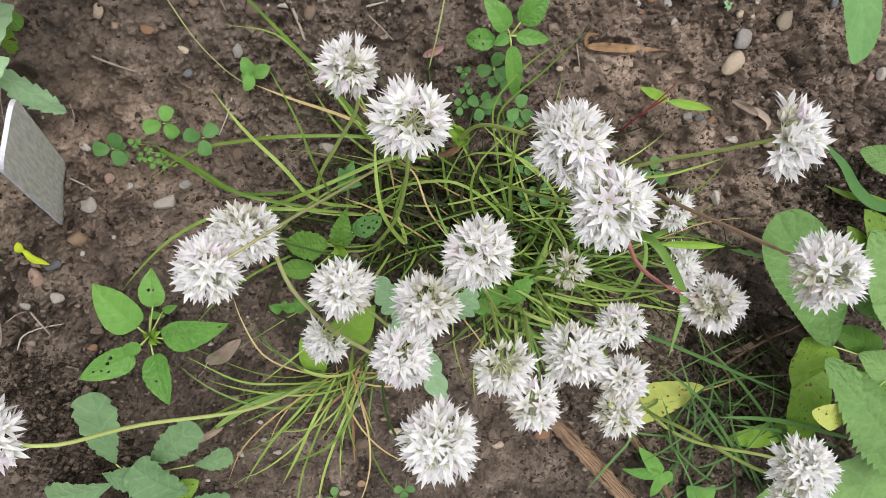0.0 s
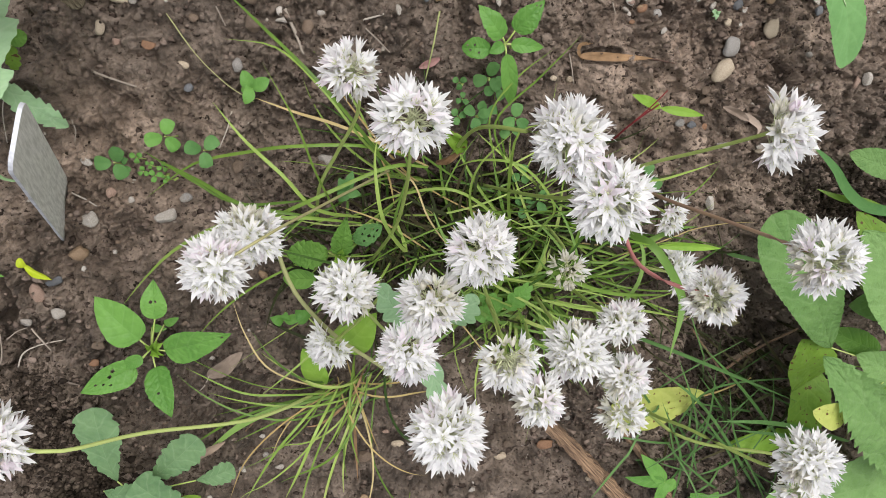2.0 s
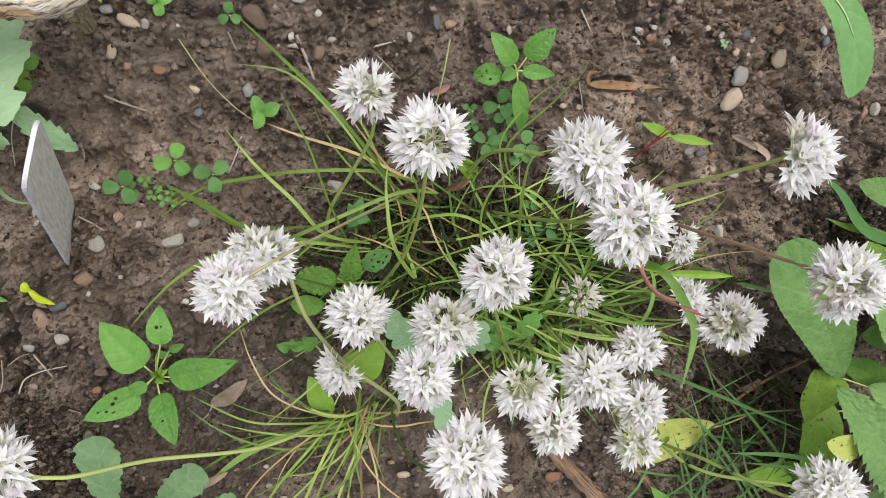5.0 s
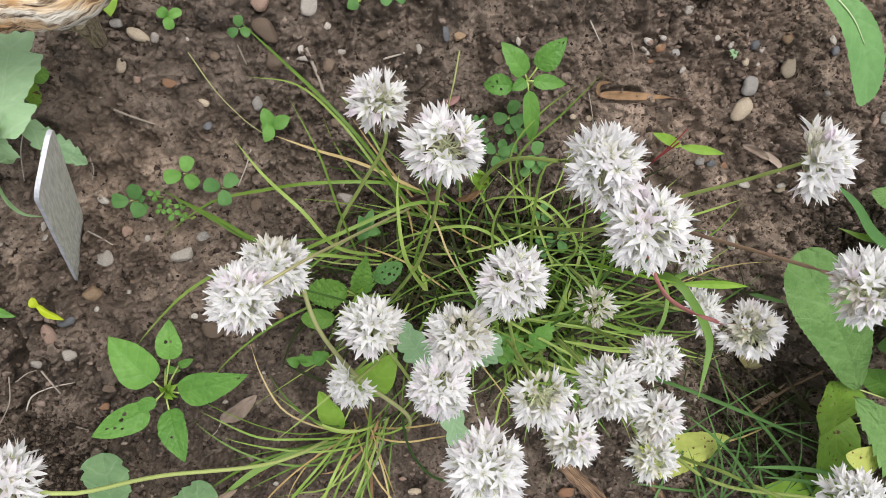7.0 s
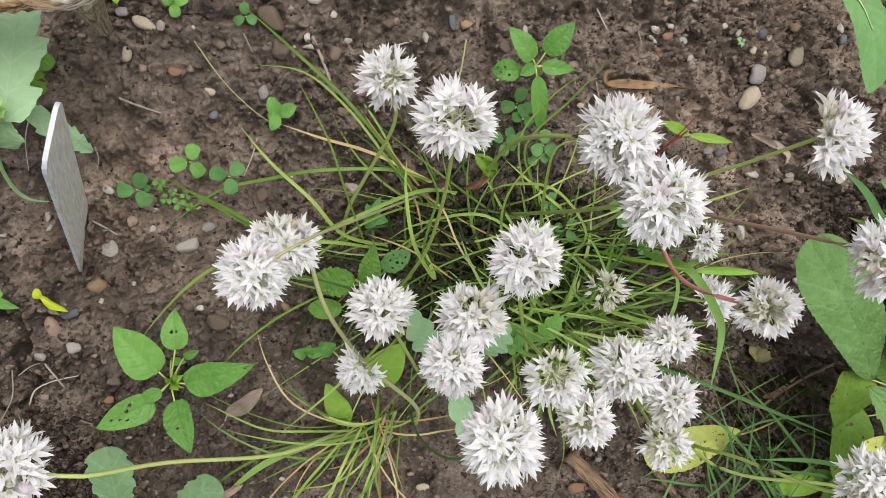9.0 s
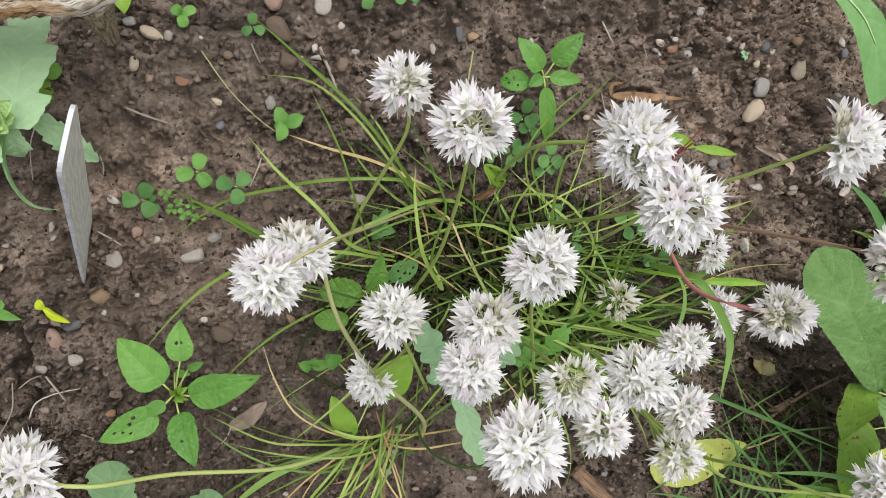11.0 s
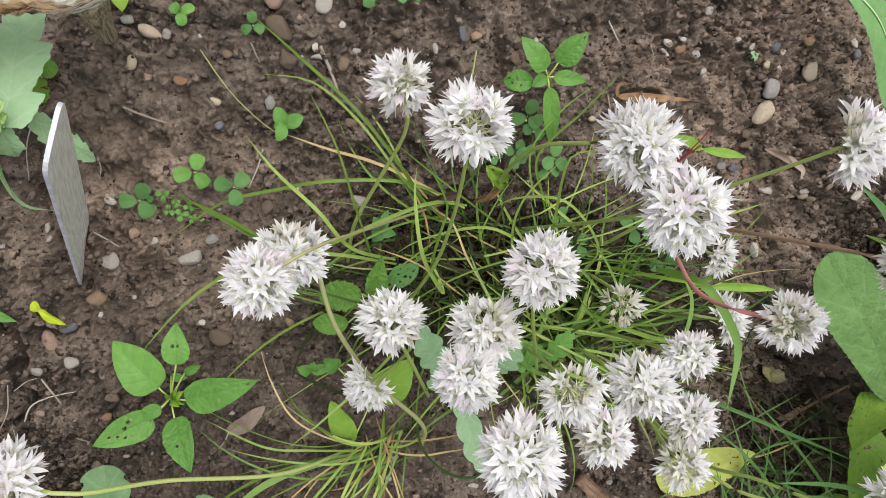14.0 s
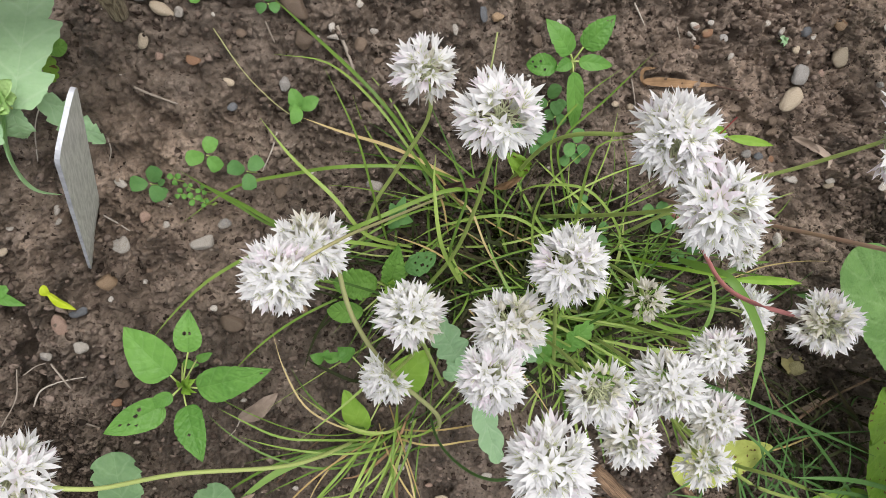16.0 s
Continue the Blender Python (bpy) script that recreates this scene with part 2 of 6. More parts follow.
ACID = leaf_material("yellow_scrap", (0.36, 0.46, 0.02), (0.56, 0.62, 0.05), (0.6, 0.6, 0.1), veins=3, relief=0.3)
RUST = leaf_material("rust_leaf", (0.10, 0.058, 0.028), (0.34, 0.21, 0.115), (0.16, 0.09, 0.04), veins=3, relief=0.6, spots=(0.06, 0.035, 0.02), gloss=0.75, thin=0.05)
BLADE = strand_material("allium_blade", [(0.0, (0.040, 0.088, 0.013)), (0.4, (0.130, 0.222, 0.036)), (0.72, (0.270, 0.370, 0.088)), (1.0, (0.47, 0.48, 0.19))], 0.34)
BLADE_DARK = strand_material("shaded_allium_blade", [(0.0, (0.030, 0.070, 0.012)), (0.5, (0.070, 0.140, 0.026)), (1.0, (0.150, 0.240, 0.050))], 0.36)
STRAW = strand_material("dry_blade", [(0.0, (0.26, 0.175, 0.065)), (0.5, (0.42, 0.32, 0.14)), (1.0, (0.55, 0.46, 0.25))], 0.65)
FRESH = strand_material("fresh_blade", [(0.0, (0.11, 0.21, 0.04)), (0.5, (0.18, 0.31, 0.075)), (1.0, (0.27, 0.41, 0.12))], 0.4, 0.3)
# Old blades, their colour darkened to hold the shade deep among leaves.
SHADE_THATCH = strand_material("old_blade_in_shade", [(0.0, (0.014, 0.019, 0.006)), (0.5, (0.030, 0.038, 0.011)), (0.85, (0.055, 0.043, 0.020)), (1.0, (0.11, 0.075, 0.042))], 0.7)
GRASS = strand_material("grass_blade", [(0.0, (0.040, 0.095, 0.022)), (0.5, (0.070, 0.150, 0.040)), (1.0, (0.130, 0.235, 0.080))])
STEM = strand_material("flower_stem", [(0.0, (0.28, 0.38, 0.09)), (0.6, (0.39, 0.48, 0.15)), (1.0, (0.50, 0.55, 0.22))], 0.45, 0.15)
OLD_STEM = strand_material("ageing_stem", [(0.0, (0.22, 0.25, 0.09)), (0.5, (0.34, 0.36, 0.16)), (1.0, (0.29, 0.24, 0.13))], 0.55, 0.05, 260)
RED_STEM = strand_material("reddish_stem", [(0.0, (0.40, 0.13, 0.13)), (0.6, (0.48, 0.20, 0.19)), (1.0, (0.40, 0.22, 0.15))], 0.45, 0.05)
PURPLE_STEM = strand_material("purplish_stem", [(0.0, (0.20, 0.13, 0.09)), (0.6, (0.28, 0.175, 0.13)), (1.0, (0.30, 0.23, 0.13))], 0.5, 0.03)
TWIG = strand_material("twig", [(0.0, (0.15, 0.12, 0.095)), (0.5, (0.28, 0.24, 0.20)), (1.0, (0.44, 0.40, 0.35))], 0.8, 0.0, 200)
PETAL = petal_material("petal", (0.905, 0.90, 0.905), (0.83, 0.84, 0.73), 0.30)
SPENT = petal_material("spent_petal", (0.80, 0.775, 0.70), (0.62, 0.60, 0.44), 0.05)
POD = plain_material("green_pod", (0.46, 0.50, 0.26), (0.66, 0.67, 0.46), 200, 0.5)
SLATE = plain_material("stake_face", (0.48, 0.475, 0.42), (0.70, 0.69, 0.63), 3.0, 0.66, 0.35, 0.0015, (4.0, 5.0, 1.0), True)
SLATE_EDGE = plain_material("stake_edge", (0.36, 0.37, 0.40), (0.52, 0.53, 0.57), 150, 0.55)


def log_material(name, along, around):
    """Barkless weathered wood: cream and orange, split by black cracks along the grain."""
    m, nt, p = start(name)
    c = nt.nodes.new("ShaderNodeTexCoord")
    mp = nt.nodes.new("ShaderNodeMapping")
    mp.inputs["Scale"].default_value = (along, around, 1)
    nt.links.new(c.outputs["UV"], mp.inputs["Vector"])
    grain, tint = nt.nodes.new("ShaderNodeTexNoise"), nt.nodes.new("ShaderNodeTexNoise")
    for n, sc, det in ((grain, 1.0, 7), (tint, 0.28, 3)):
        n.inputs["Scale"].default_value, n.inputs["Detail"].default_value, n.inputs["Roughness"].default_value = sc, det, 0.62
        n.inputs["Distortion"].default_value = 0.6
        nt.links.new(mp.outputs[0], n.inputs["Vector"])
    wood = ramp(nt, tint.outputs["Fac"], (0.40, (0.78, 0.72, 0.62)), (0.51, (0.72, 0.56, 0.38)), (0.62, (0.56, 0.32, 0.14)))
    crack = ramp(nt, grain.outputs["Fac"], (0.36, (0.030, 0.026, 0.022)), (0.43, (0.36, 0.31, 0.27)), (0.51, (1.0, 1.0, 1.0)))
    nt.links.new(blend(nt, 1.0, wood, crack, "MULTIPLY"), p.inputs["Base Color"])
    p.inputs["Roughness"].default_value = 0.85
    bump(nt, p, grain.outputs["Fac"], 1.0, 0.006)
    return m


BARK_STUB = plain_material("stub_bark", (0.12, 0.085, 0.045), (0.50, 0.42, 0.28), 3.0, 0.85, 1.0, 0.003, (2.0, 5.0, 1.0), True)
BARK = log_material("log_wood", 11.0, 12.0)
STICK = plain_material("stick", (0.06, 0.03, 0.018), (0.42, 0.27, 0.16), 2.0, 0.8, 1.0, 0.003, (2.5, 12.0, 1.0), True)


# ---- shapes ----
def mesh_from(name, verts, faces, uvs=None, smooth=True):
    me = bpy.data.meshes.new(name)
    me.from_pydata([tuple(v) for v in verts], [], faces)
    if uvs is not None:
        layer = me.uv_layers.new(name="UVMap")
        index = np.zeros(len(me.loops), dtype=np.int32)
        me.loops.foreach_get("vertex_index", index)
        layer.data.foreach_set("uv", np.asarray(uvs, dtype=np.float32)[index].ravel())
    if smooth:
        me.polygons.foreach_set("use_smooth", [True] * len(me.polygons))
    me.update()
    return me


def thing(name, at, label, category, group="", kind=""):
    ob = new(name)
    ob.empty_display_size = 0.01
    ob.location = at
    return tagged(ob, label, category, group, kind)


def part(name, me, material, parent, label=""):
    """Links a mesh, given in world coordinates, as one part of its parent."""
    ob = new(name, me)
    if not me.materials:
        me.materials.append(material)
    ob.parent = parent
    top = parent
    off = Vector((0, 0, 0))
    while top is not None:
        off += top.location
        top = top.parent
    me.transform(Matrix.Translation(-off))
    if label:
        ob["label"] = label
    return ob


def spline(points, n):
    """n + 1 places and ways along a smooth curve through the points."""
    p = [Vector(q) for q in points]
    p = [2 * p[0] - p[1]] + p + [2 * p[-1] - p[-2]]
    lens = [(p[i + 1] - p[i]).length for i in range(1, len(p) - 2)]
    total = sum(lens)
    out = []
    for k in range(n + 1):
        d = total * k / n
        i = 0
        while i < len(lens) - 1 and d > lens[i]:
            d -= lens[i]
            i += 1
        u = min(1.0, d / max(lens[i], 1e-9))
        a, b, c, e = p[i], p[i + 1], p[i + 2], p[i + 3]
        out.append(0.5 * (2 * b + (c - a) * u + (2 * a - 5 * b + 4 * c - e) * u * u + (3 * b - a - 3 * c + e) * u ** 3))
    ways = [(out[min(k + 1, n)] - out[max(k - 1, 0)]).normalized() for k in range(n + 1)]
    return out, ways


def tube(name, points, r0, r1, n=18, sides=7, rough=0.0, seed=0):
    rng = random.Random(seed)
    places, ways = spline(points, n)
    verts, faces, uvs = [], [], []
    for k, (c, w) in enumerate(zip(places, ways)):
        a = w.cross(Vector((0, 0, 1)) if abs(w.z) < 0.95 else Vector((1, 0, 0))).normalized()
        b = w.cross(a)
        r = r0 + (r1 - r0) * k / n
        for j in range(sides):
            f = 2 * math.pi * j / sides
            q = r * (1 + rough * (rng.random() - 0.5) * 2)
            verts.append(c + a * (q * math.cos(f)) + b * (q * math.sin(f)))
            uvs.append((k / n, abs(1 - 2 * j / sides)))
    for k in range(n):
        for j in range(sides):
            i, l = k * sides + j, k * sides + (j + 1) % sides
            faces.append((i, l, l + sides, i + sides))
    faces.append(tuple(range(sides - 1, -1, -1)))
    faces.append(tuple(range(n * sides, n * sides + sides)))
    return mesh_from(name, verts, faces, uvs)


def ribbon(name, points, width, n=16, fold=0.25, twist=0.0, roll=0.0, blunt=False):
    """A long narrow blade, channelled along its middle, that tapers to its tip."""
    places, ways = spline(points, n)
    verts, faces, uvs = [], [], []
    for k, (c, w) in enumerate(zip(places, ways)):
        s = k / n
        side = w.cross(Vector((0, 0, 1)))
        side = side.normalized() if side.length > 0.08 else Vector((1, 0, 0))
        side = Matrix.Rotation(roll + twist * s, 3, w) @ side
        up = side.cross(w).normalized()
        h = 0.5 * width * (min(1.0, 0.55 + 3 * s)) * (1.0 if s < 0.6 else max(0.04, 1 - ((s - 0.6) / 0.4) ** 2.0))
        if blunt and s > 0.95:
            h = 0.35 * width
        verts += [c - side * h + up * (fold * h), c, c + side * h + up * (fold * h)]
        uvs += [(s, 0), (s, 0.5), (s, 1)]
    for k in range(n):
        i = 3 * k
        faces += [(i, i + 1, i + 4, i + 3), (i + 1, i + 2, i + 5, i + 4)]
    return mesh_from(name, verts, faces, uvs)


SHAPES = {
    "ovate": lambda s: (s ** 0.42) * ((1 - s) ** 0.92) * 2.28,
    "lance": lambda s: (s ** 0.7) * ((1 - s) ** 0.95) * 1.95,
    "broad": lambda s: math.sin(math.pi * s ** 0.85) ** 0.62,
    "spoon": lambda s: (s ** 1.1) * ((1 - s) ** 0.36) * 2.02,
    "clover": lambda s: (s ** 0.55) * ((1 - s) ** 0.30) * 1.56,
    "heart": lambda s: math.sin(math.pi * min(1, s * 0.98 + 0.02)) ** 0.5,
    "lobed": lambda s: (s ** 0.45) * ((1 - s) ** 0.5) * 2.0 * (0.66 + 0.34 * abs(math.sin(math.pi * (3.5 * s + 0.12))) ** 0.8),
    "fan": lambda s: (s ** 0.9) * ((1 - s) ** 0.28) * 1.75 * (0.84 + 0.16 * abs(math.sin(math.pi * (5.6 * s + 0.2))) ** 0.7),
    "obovate": lambda s: (s ** 0.72) * ((1 - s) ** 0.34) * 1.78,
}


def leaf(name, base, tip, width, shape="ovate", arch=0.006, fold=0.12, teeth=0, depth=0.05, tilt=0.0, wave=0.03, holes=(), n=26, m=5, sag=0.0, quilt=0.05, seed=1, lobes=None):
    """A leaf from base to tip: arch lifts its middle, fold raises its sides, teeth notch its margin.
    lobes: for each side, (start, breadth, end, breadth) of each lobe in parts of the length."""
    rng = random.Random(seed)
    ph = rng.random() * 6
    base, tip = Vector(base), Vector(tip)
    w = (tip - base)
    length = w.length
    w.normalize()
    side = w.cross(Vector((0, 0, 1))).normalized()
    side = Matrix.Rotation(radians(tilt), 3, w) @ side
    up = side.cross(w).normalized()
    verts, uvs, faces = [], [], []
    for k in range(n + 1):
        s = k / n
        c = base + w * (length * s) + up * (arch * 4 * s * (1 - s)) + side * (sag * length * math.sin(math.pi * s))
        h = 0.5 * width * max(0.012, SHAPES[shape](min(max(s, 0.0008), 0.9995)))
        if teeth:
            h *= 1 - depth * 2.2 * ((s * teeth) % 1)
        sides = {-1: h, 1: h}
        for way, row in zip((-1, 1), lobes or ()):
            for s0, b0, s1, b1 in row:
                if s0 <= s <= s1 or s1 < s:
                    f = min(1.0, (s - s0) / (s1 - s0))
                    sides[way] = length * (b0 + (b1 - b0) * f ** 0.8) * (1 + 0.10 * noise.noise((s * 16 + ph, way * 3.0, 1.0)))
        for j in range(-m, m + 1):
            v = j / m
            h = sides[-1 if v < 0 else 1]
            q = v * h * (1 + 0.05 * math.sin(7 * s + ph + (2 if v > 0 else 0)))
            lift = fold * abs(v) ** 1.3 * h + wave * h * abs(v) * math.sin(9 * s + ph + 3 * v) + quilt * 0.5 * width * (noise.noise((s * length / width * 9 + ph, v * 4.5, 3.0)) + 0.6 * noise.noise((s * length / width * 20, v * 10 + ph, 7.0))) - 0.05 * h * math.exp(-(v / 0.12) ** 2)
            verts.append(c + side * q + up * lift)
            uvs.append((s, 0.5 + 0.5 * v))
    cols = 2 * m + 1
    for k in range(n):
        for j in range(cols - 1):
            s, v = (k + 0.5) / n, (j + 0.5) / (cols - 1) * 2 - 1
            if any((s - a) ** 2 * length ** 2 + ((v - b) * 0.5 * width) ** 2 < r * r for a, b, r in holes):
                continue
            i = k * cols + j
            faces.append((i, i + 1, i + cols + 1, i + cols))
    return mesh_from(name, verts, faces, uvs)


def lump(rng, sub=1, rough=0.25, chips=0, cut=0.55):
    bm = bmesh.new()
    bmesh.ops.create_icosphere(bm, subdivisions=sub, radius=1.0)
    off = Vector((rng.random() * 50, rng.random() * 50, rng.random() * 50))
    for v in bm.verts:
        v.co *= 1 + rough * noise.noise(v.co * 1.1 + off) * 1.6 + rough * 0.4 * noise.noise(v.co * 2.7 + off)
    for _ in range(chips):
        d = Vector((rng.gauss(0, 1), rng.gauss(0, 1), rng.gauss(0, 1))).normalized()
        off = rng.uniform(cut, 0.88)
        for v in bm.verts:
            v.co -= d * max(0.0, v.co.dot(d) - off) * 0.9
    vs, fs = [v.co.copy() for v in bm.verts], [tuple(x.index for x in f.verts) for f in bm.faces]
    bm.free()
    return vs, fs


# ---- ground ----
LATTICE = np.random.RandomState(4).rand(256, 256)


def value_noise(x, y):
    xi, yi = np.floor(x).astype(int), np.floor(y).astype(int)
    fx, fy = x - xi, y - yi
    fx, fy = fx * fx * (3 - 2 * fx), fy * fy * (3 - 2 * fy)
    g = lambda i, j: LATTICE[i % 256, j % 256]
    return (g(xi, yi) * (1 - fx) + g(xi + 1, yi) * fx) * (1 - fy) + (g(xi, yi + 1) * (1 - fx) + g(xi + 1, yi + 1) * fx) * fy - 0.5


CRACKS = []


def carve(points, width, depth):
    """A crack or hollow in the soil along a short line."""
    CRACKS.append(([(p[0], p[1]) for p in points], width, depth))


carve([(-0.3184, 0.0022, 0.0000), (-0.3058, -0.0024, 0.0000), (-0.3030, -0.0172, 0.0000), (-0.3116, -0.0273, 0.0000)], 0.0042, 0.026)
carve([(-0.3058, -0.0024, 0.0000), (-0.2881, 0.0009, 0.0000), (-0.2743, -0.0023, 0.0000)], 0.0022, 0.012)
carve([(-0.3030, -0.0172, 0.0000), (-0.3013, -0.0366, 0.0000), (-0.3046, -0.0578, 0.0000)], 0.0036, 0.022)
carve([(-0.3046, -0.0578, 0.0000), (-0.3188, -0.0663, 0.0000), (-0.3324, -0.0631, 0.0000)], 0.0036, 0.022)
carve([(-0.2310, 0.1426, 0.0000), (-0.2241, 0.1324, 0.0000), (-0.2114, 0.1241, 0.0000)], 0.0011, 0.006)
carve([(-0.2116, 0.1219, 0.0000), (-0.2054, 0.1196, 0.0000)], 0.0040, 0.010)
carve([(-0.3157, 0.0365, 0.0000), (-0.3045, 0.0403, 0.0000)], 0.0024, 0.010)
carve([(0.1458, 0.0930, 0.0000), (0.1577, 0.0757, 0.0000)], 0.0060, 0.012)
carve([(0.2602, 0.1316, 0.0000), (0.2674, 0.1281, 0.0000)], 0.0040, 0.012)
carve([(0.0285, 0.1088, 0.0000), (0.0359, 0.1166, 0.0000)], 0.0060, 0.010)
carve([(0.2501, -0.0461, 0.0000), (0.2717, -0.0669, 0.0000), (0.2857, -0.1076, 0.0000)], 0.0180, 0.022)
carve([(0.316, 0.026, 0.0), (0.343, 0.013, 0.0), (0.359, 0.005, 0.0)], 0.0160, 0.022)
carve([(0.2335, -0.0835, 0.0000), (0.2662, -0.1160, 0.0000), (0.2949, -0.1494, 0.0000)], 0.0320, 0.030)
carve([(-0.0258, 0.0458, 0.0000), (0.0197, 0.0309, 0.0000), (0.0759, 0.0018, 0.0000)], 0.0380, 0.030)
carve([(-0.3123, -0.0652, 0.0000), (-0.3049, -0.0788, 0.0000), (-0.3106, -0.0934, 0.0000)], 0.0045, 0.022)
carve([(-0.3049, -0.0788, 0.0000), (-0.2886, -0.0824, 0.0000), (-0.2745, -0.1000, 0.0000), (-0.2699, -0.1151, 0.0000)], 0.0050, 0.018)
carve([(-0.3130, -0.0441, 0.0000), (-0.3029, -0.0500, 0.0000)], 0.0040, 0.018)
carve([(-0.2637, 0.1777, 0.0000), (-0.2626, 0.1603, 0.0000), (-0.2707, 0.1499, 0.0000)], 0.0050, 0.012)
carve([(-0.3001, -0.0935, 0.0000), (-0.2873, -0.1130, 0.0000), (-0.2946, -0.1360, 0.0000)], 0.0055, 0.020)
carve([(-0.2569, -0.1889, 0.0000), (-0.2601, -0.1487, 0.0000), (-0.2834, -0.1418, 0.0000)], 0.0070, 0.018)


def soil_height(x, y):
    """The soil's surface: low swells, clods, crumbs and a few cracks."""
    x, y = np.asarray(x, float), np.asarray(y, float)
    near = np.exp(-((x / 0.9) ** 2 + (y / 0.9) ** 2) ** 2)
    h = 0.010 * value_noise(x * 9 + 3, y * 9 + 7) + 0.008 * value_noise(x * 31 + 1, y * 31 + 40)
    rough = 0.58 + 0.80 * np.clip(value_noise(x * 11 + 90, y * 11 + 12) + 0.35, 0, 1)
    loose = 0.70 + 1.0 * np.clip(value_noise(x * 17 + 21, y * 17 + 66) * 2.2 + 0.35, 0, 1)

    def puff(k, a, b):
        c, d = math.cos(k), math.sin(k)
        u, v = (c * x - d * y) * k + a, (d * x + c * y) * k + b
        return np.abs(value_noise(u, v) + 0.3 * value_noise(u * 1.7 - v * 1.4 + b, u * 1.4 + v * 1.7 + a))

    h = h + near * rough * (0.022 * puff(44, 11, 5) + 0.0170 * puff(105, 8, 19) + loose * (0.0125 * puff(205, 2, 77) + 0.0080 * puff(380, 31, 6)) + 0.0016 * value_noise(x * 800, y * 800) - 0.0085)
    h = h + near * 0.022 * np.exp(-(((x + 0.29) / 0.06) ** 2 + ((y + 0.075) / 0.05) ** 2)) * (puff(26, 3, 9) - 0.1)
    pit = np.clip(value_noise(x * 62 + 15, y * 62 + 52) - 0.16, 0, 0.12)
    h = h - near * 0.085 * pit * np.clip(value_noise(x * 6 + 44, y * 6 + 9) * 3 + 0.6, 0, 1)
    crack = np.abs(value_noise(x * 13 + 33, y * 13 + 60) + 0.12 * value_noise(x * 90, y * 90))
    h = h - near * 0.006 * np.exp(-(crack / 0.010) ** 2) * np.clip(value_noise(x * 5 + 70, y * 5 + 31) * 4, 0, 1)
    for line, width, depth in CRACKS:
        far = np.full(np.shape(x), 9.0)
        for (ax, ay), (bx, by) in zip(line, line[1:]):
            dx, dy = bx - ax, by - ay
            t = np.clip(((x - ax) * dx + (y - ay) * dy) / (dx * dx + dy * dy), 0, 1)
            far = np.minimum(far, np.hypot(x - ax - t * dx, y - ay - t * dy))
        ragged = width * (1 + 1.1 * value_noise(x * 160 + 5, y * 160 + 9))
        h = h - depth * np.exp(-(far / ragged) ** 2)
    return h


def axis(lo, hi, step):
    core = list(np.arange(lo, hi + step / 2, step))
    out, d = [], step
    a, b = core[0], core[-1]
    left, right = [], []
    while b < 300:
        d *= 1.35
        a, b = a - d, b + d
        left.append(a)
        right.append(b)
    return np.array(left[::-1] + core + right)


def build_ground():
    xs, ys = axis(-0.345, 0.41, 0.00098), axis(-0.265, 0.235, 0.00098)
    gx, gy = np.meshgrid(xs, ys)
    gz = soil_height(gx, gy)
    nx, ny = len(xs), len(ys)
    me = bpy.data.meshes.new("ground")
    idx = np.arange(nx * ny).reshape(ny, nx)
    quads = np.stack([idx[:-1, :-1], idx[:-1, 1:], idx[1:, 1:], idx[1:, :-1]], -1).reshape(-1, 4)
    me.vertices.add(nx * ny)
    me.vertices.foreach_set("co", np.stack([gx, gy, gz], -1).astype(np.float32).ravel())
    me.loops.add(quads.size)
    me.loops.foreach_set("vertex_index", quads.astype(np.int32).ravel())
    me.polygons.add(len(quads))
    me.polygons.foreach_set("loop_start", np.arange(0, quads.size, 4, dtype=np.int32))
    me.polygons.foreach_set("loop_total", np.full(len(quads), 4, dtype=np.int32))
    me.polygons.foreach_set("use_smooth", np.ones(len(quads), dtype=bool))
    me.update(calc_edges=True)
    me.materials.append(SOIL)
    ob = new("ground", me)
    tagged(ob, "moist dark brown crumbly garden soil", "soil", kind="structure")
    return ob


def scatter(name, label, category, material, count, small, large, power, seed, flat=0.75, sub=1, rough=0.3, sink=0.35, heap=None):
    """Many loose bits that nobody could count, joined."""
    rng = random.Random(seed)
    kinds = [lump(rng, sub, rough, 4) for _ in range(12)]
    verts, faces = [], []
    spots = np.random.RandomState(seed).rand(count, 3) * (0.79, 0.52, 1.0) + (-0.37, -0.27, 0.0)
    spots = spots[spots[:, 2] < 0.35 + 1.3 * (value_noise(spots[:, 0] * 8 + 20, spots[:, 1] * 8 + 5) + 0.3)]
    if heap:
        spots = np.random.RandomState(seed).randn(count, 3) * (heap[2], heap[3], 1) + (heap[0], heap[1], 0)
    for (x, y, _), ground in zip(spots.tolist(), soil_height(spots[:, 0], spots[:, 1]).tolist()):
        r = small + (large - small) * rng.random() ** power
        vs, fs = kinds[rng.randrange(12)]
        m = Euler((rng.random() * 6, rng.random() * 6, rng.random() * 6)).to_matrix()
        c = Vector((x, y, ground + r * (flat - sink * 1.4)))
        st = Vector((rng.uniform(0.8, 1.35), rng.uniform(0.7, 1.1), flat))
        o = len(verts)
        for v in vs:
            q = m @ v
            verts.append((c.x + q.x * st.x * r, c.y + q.y * st.y * r, c.z + q.z * st.z * r))
        faces += [tuple(o + i for i in f) for f in fs]
    me = mesh_from(name, verts, faces)
    me.materials.append(material)
    return tagged(new(name, me), label, category, kind="stuff")


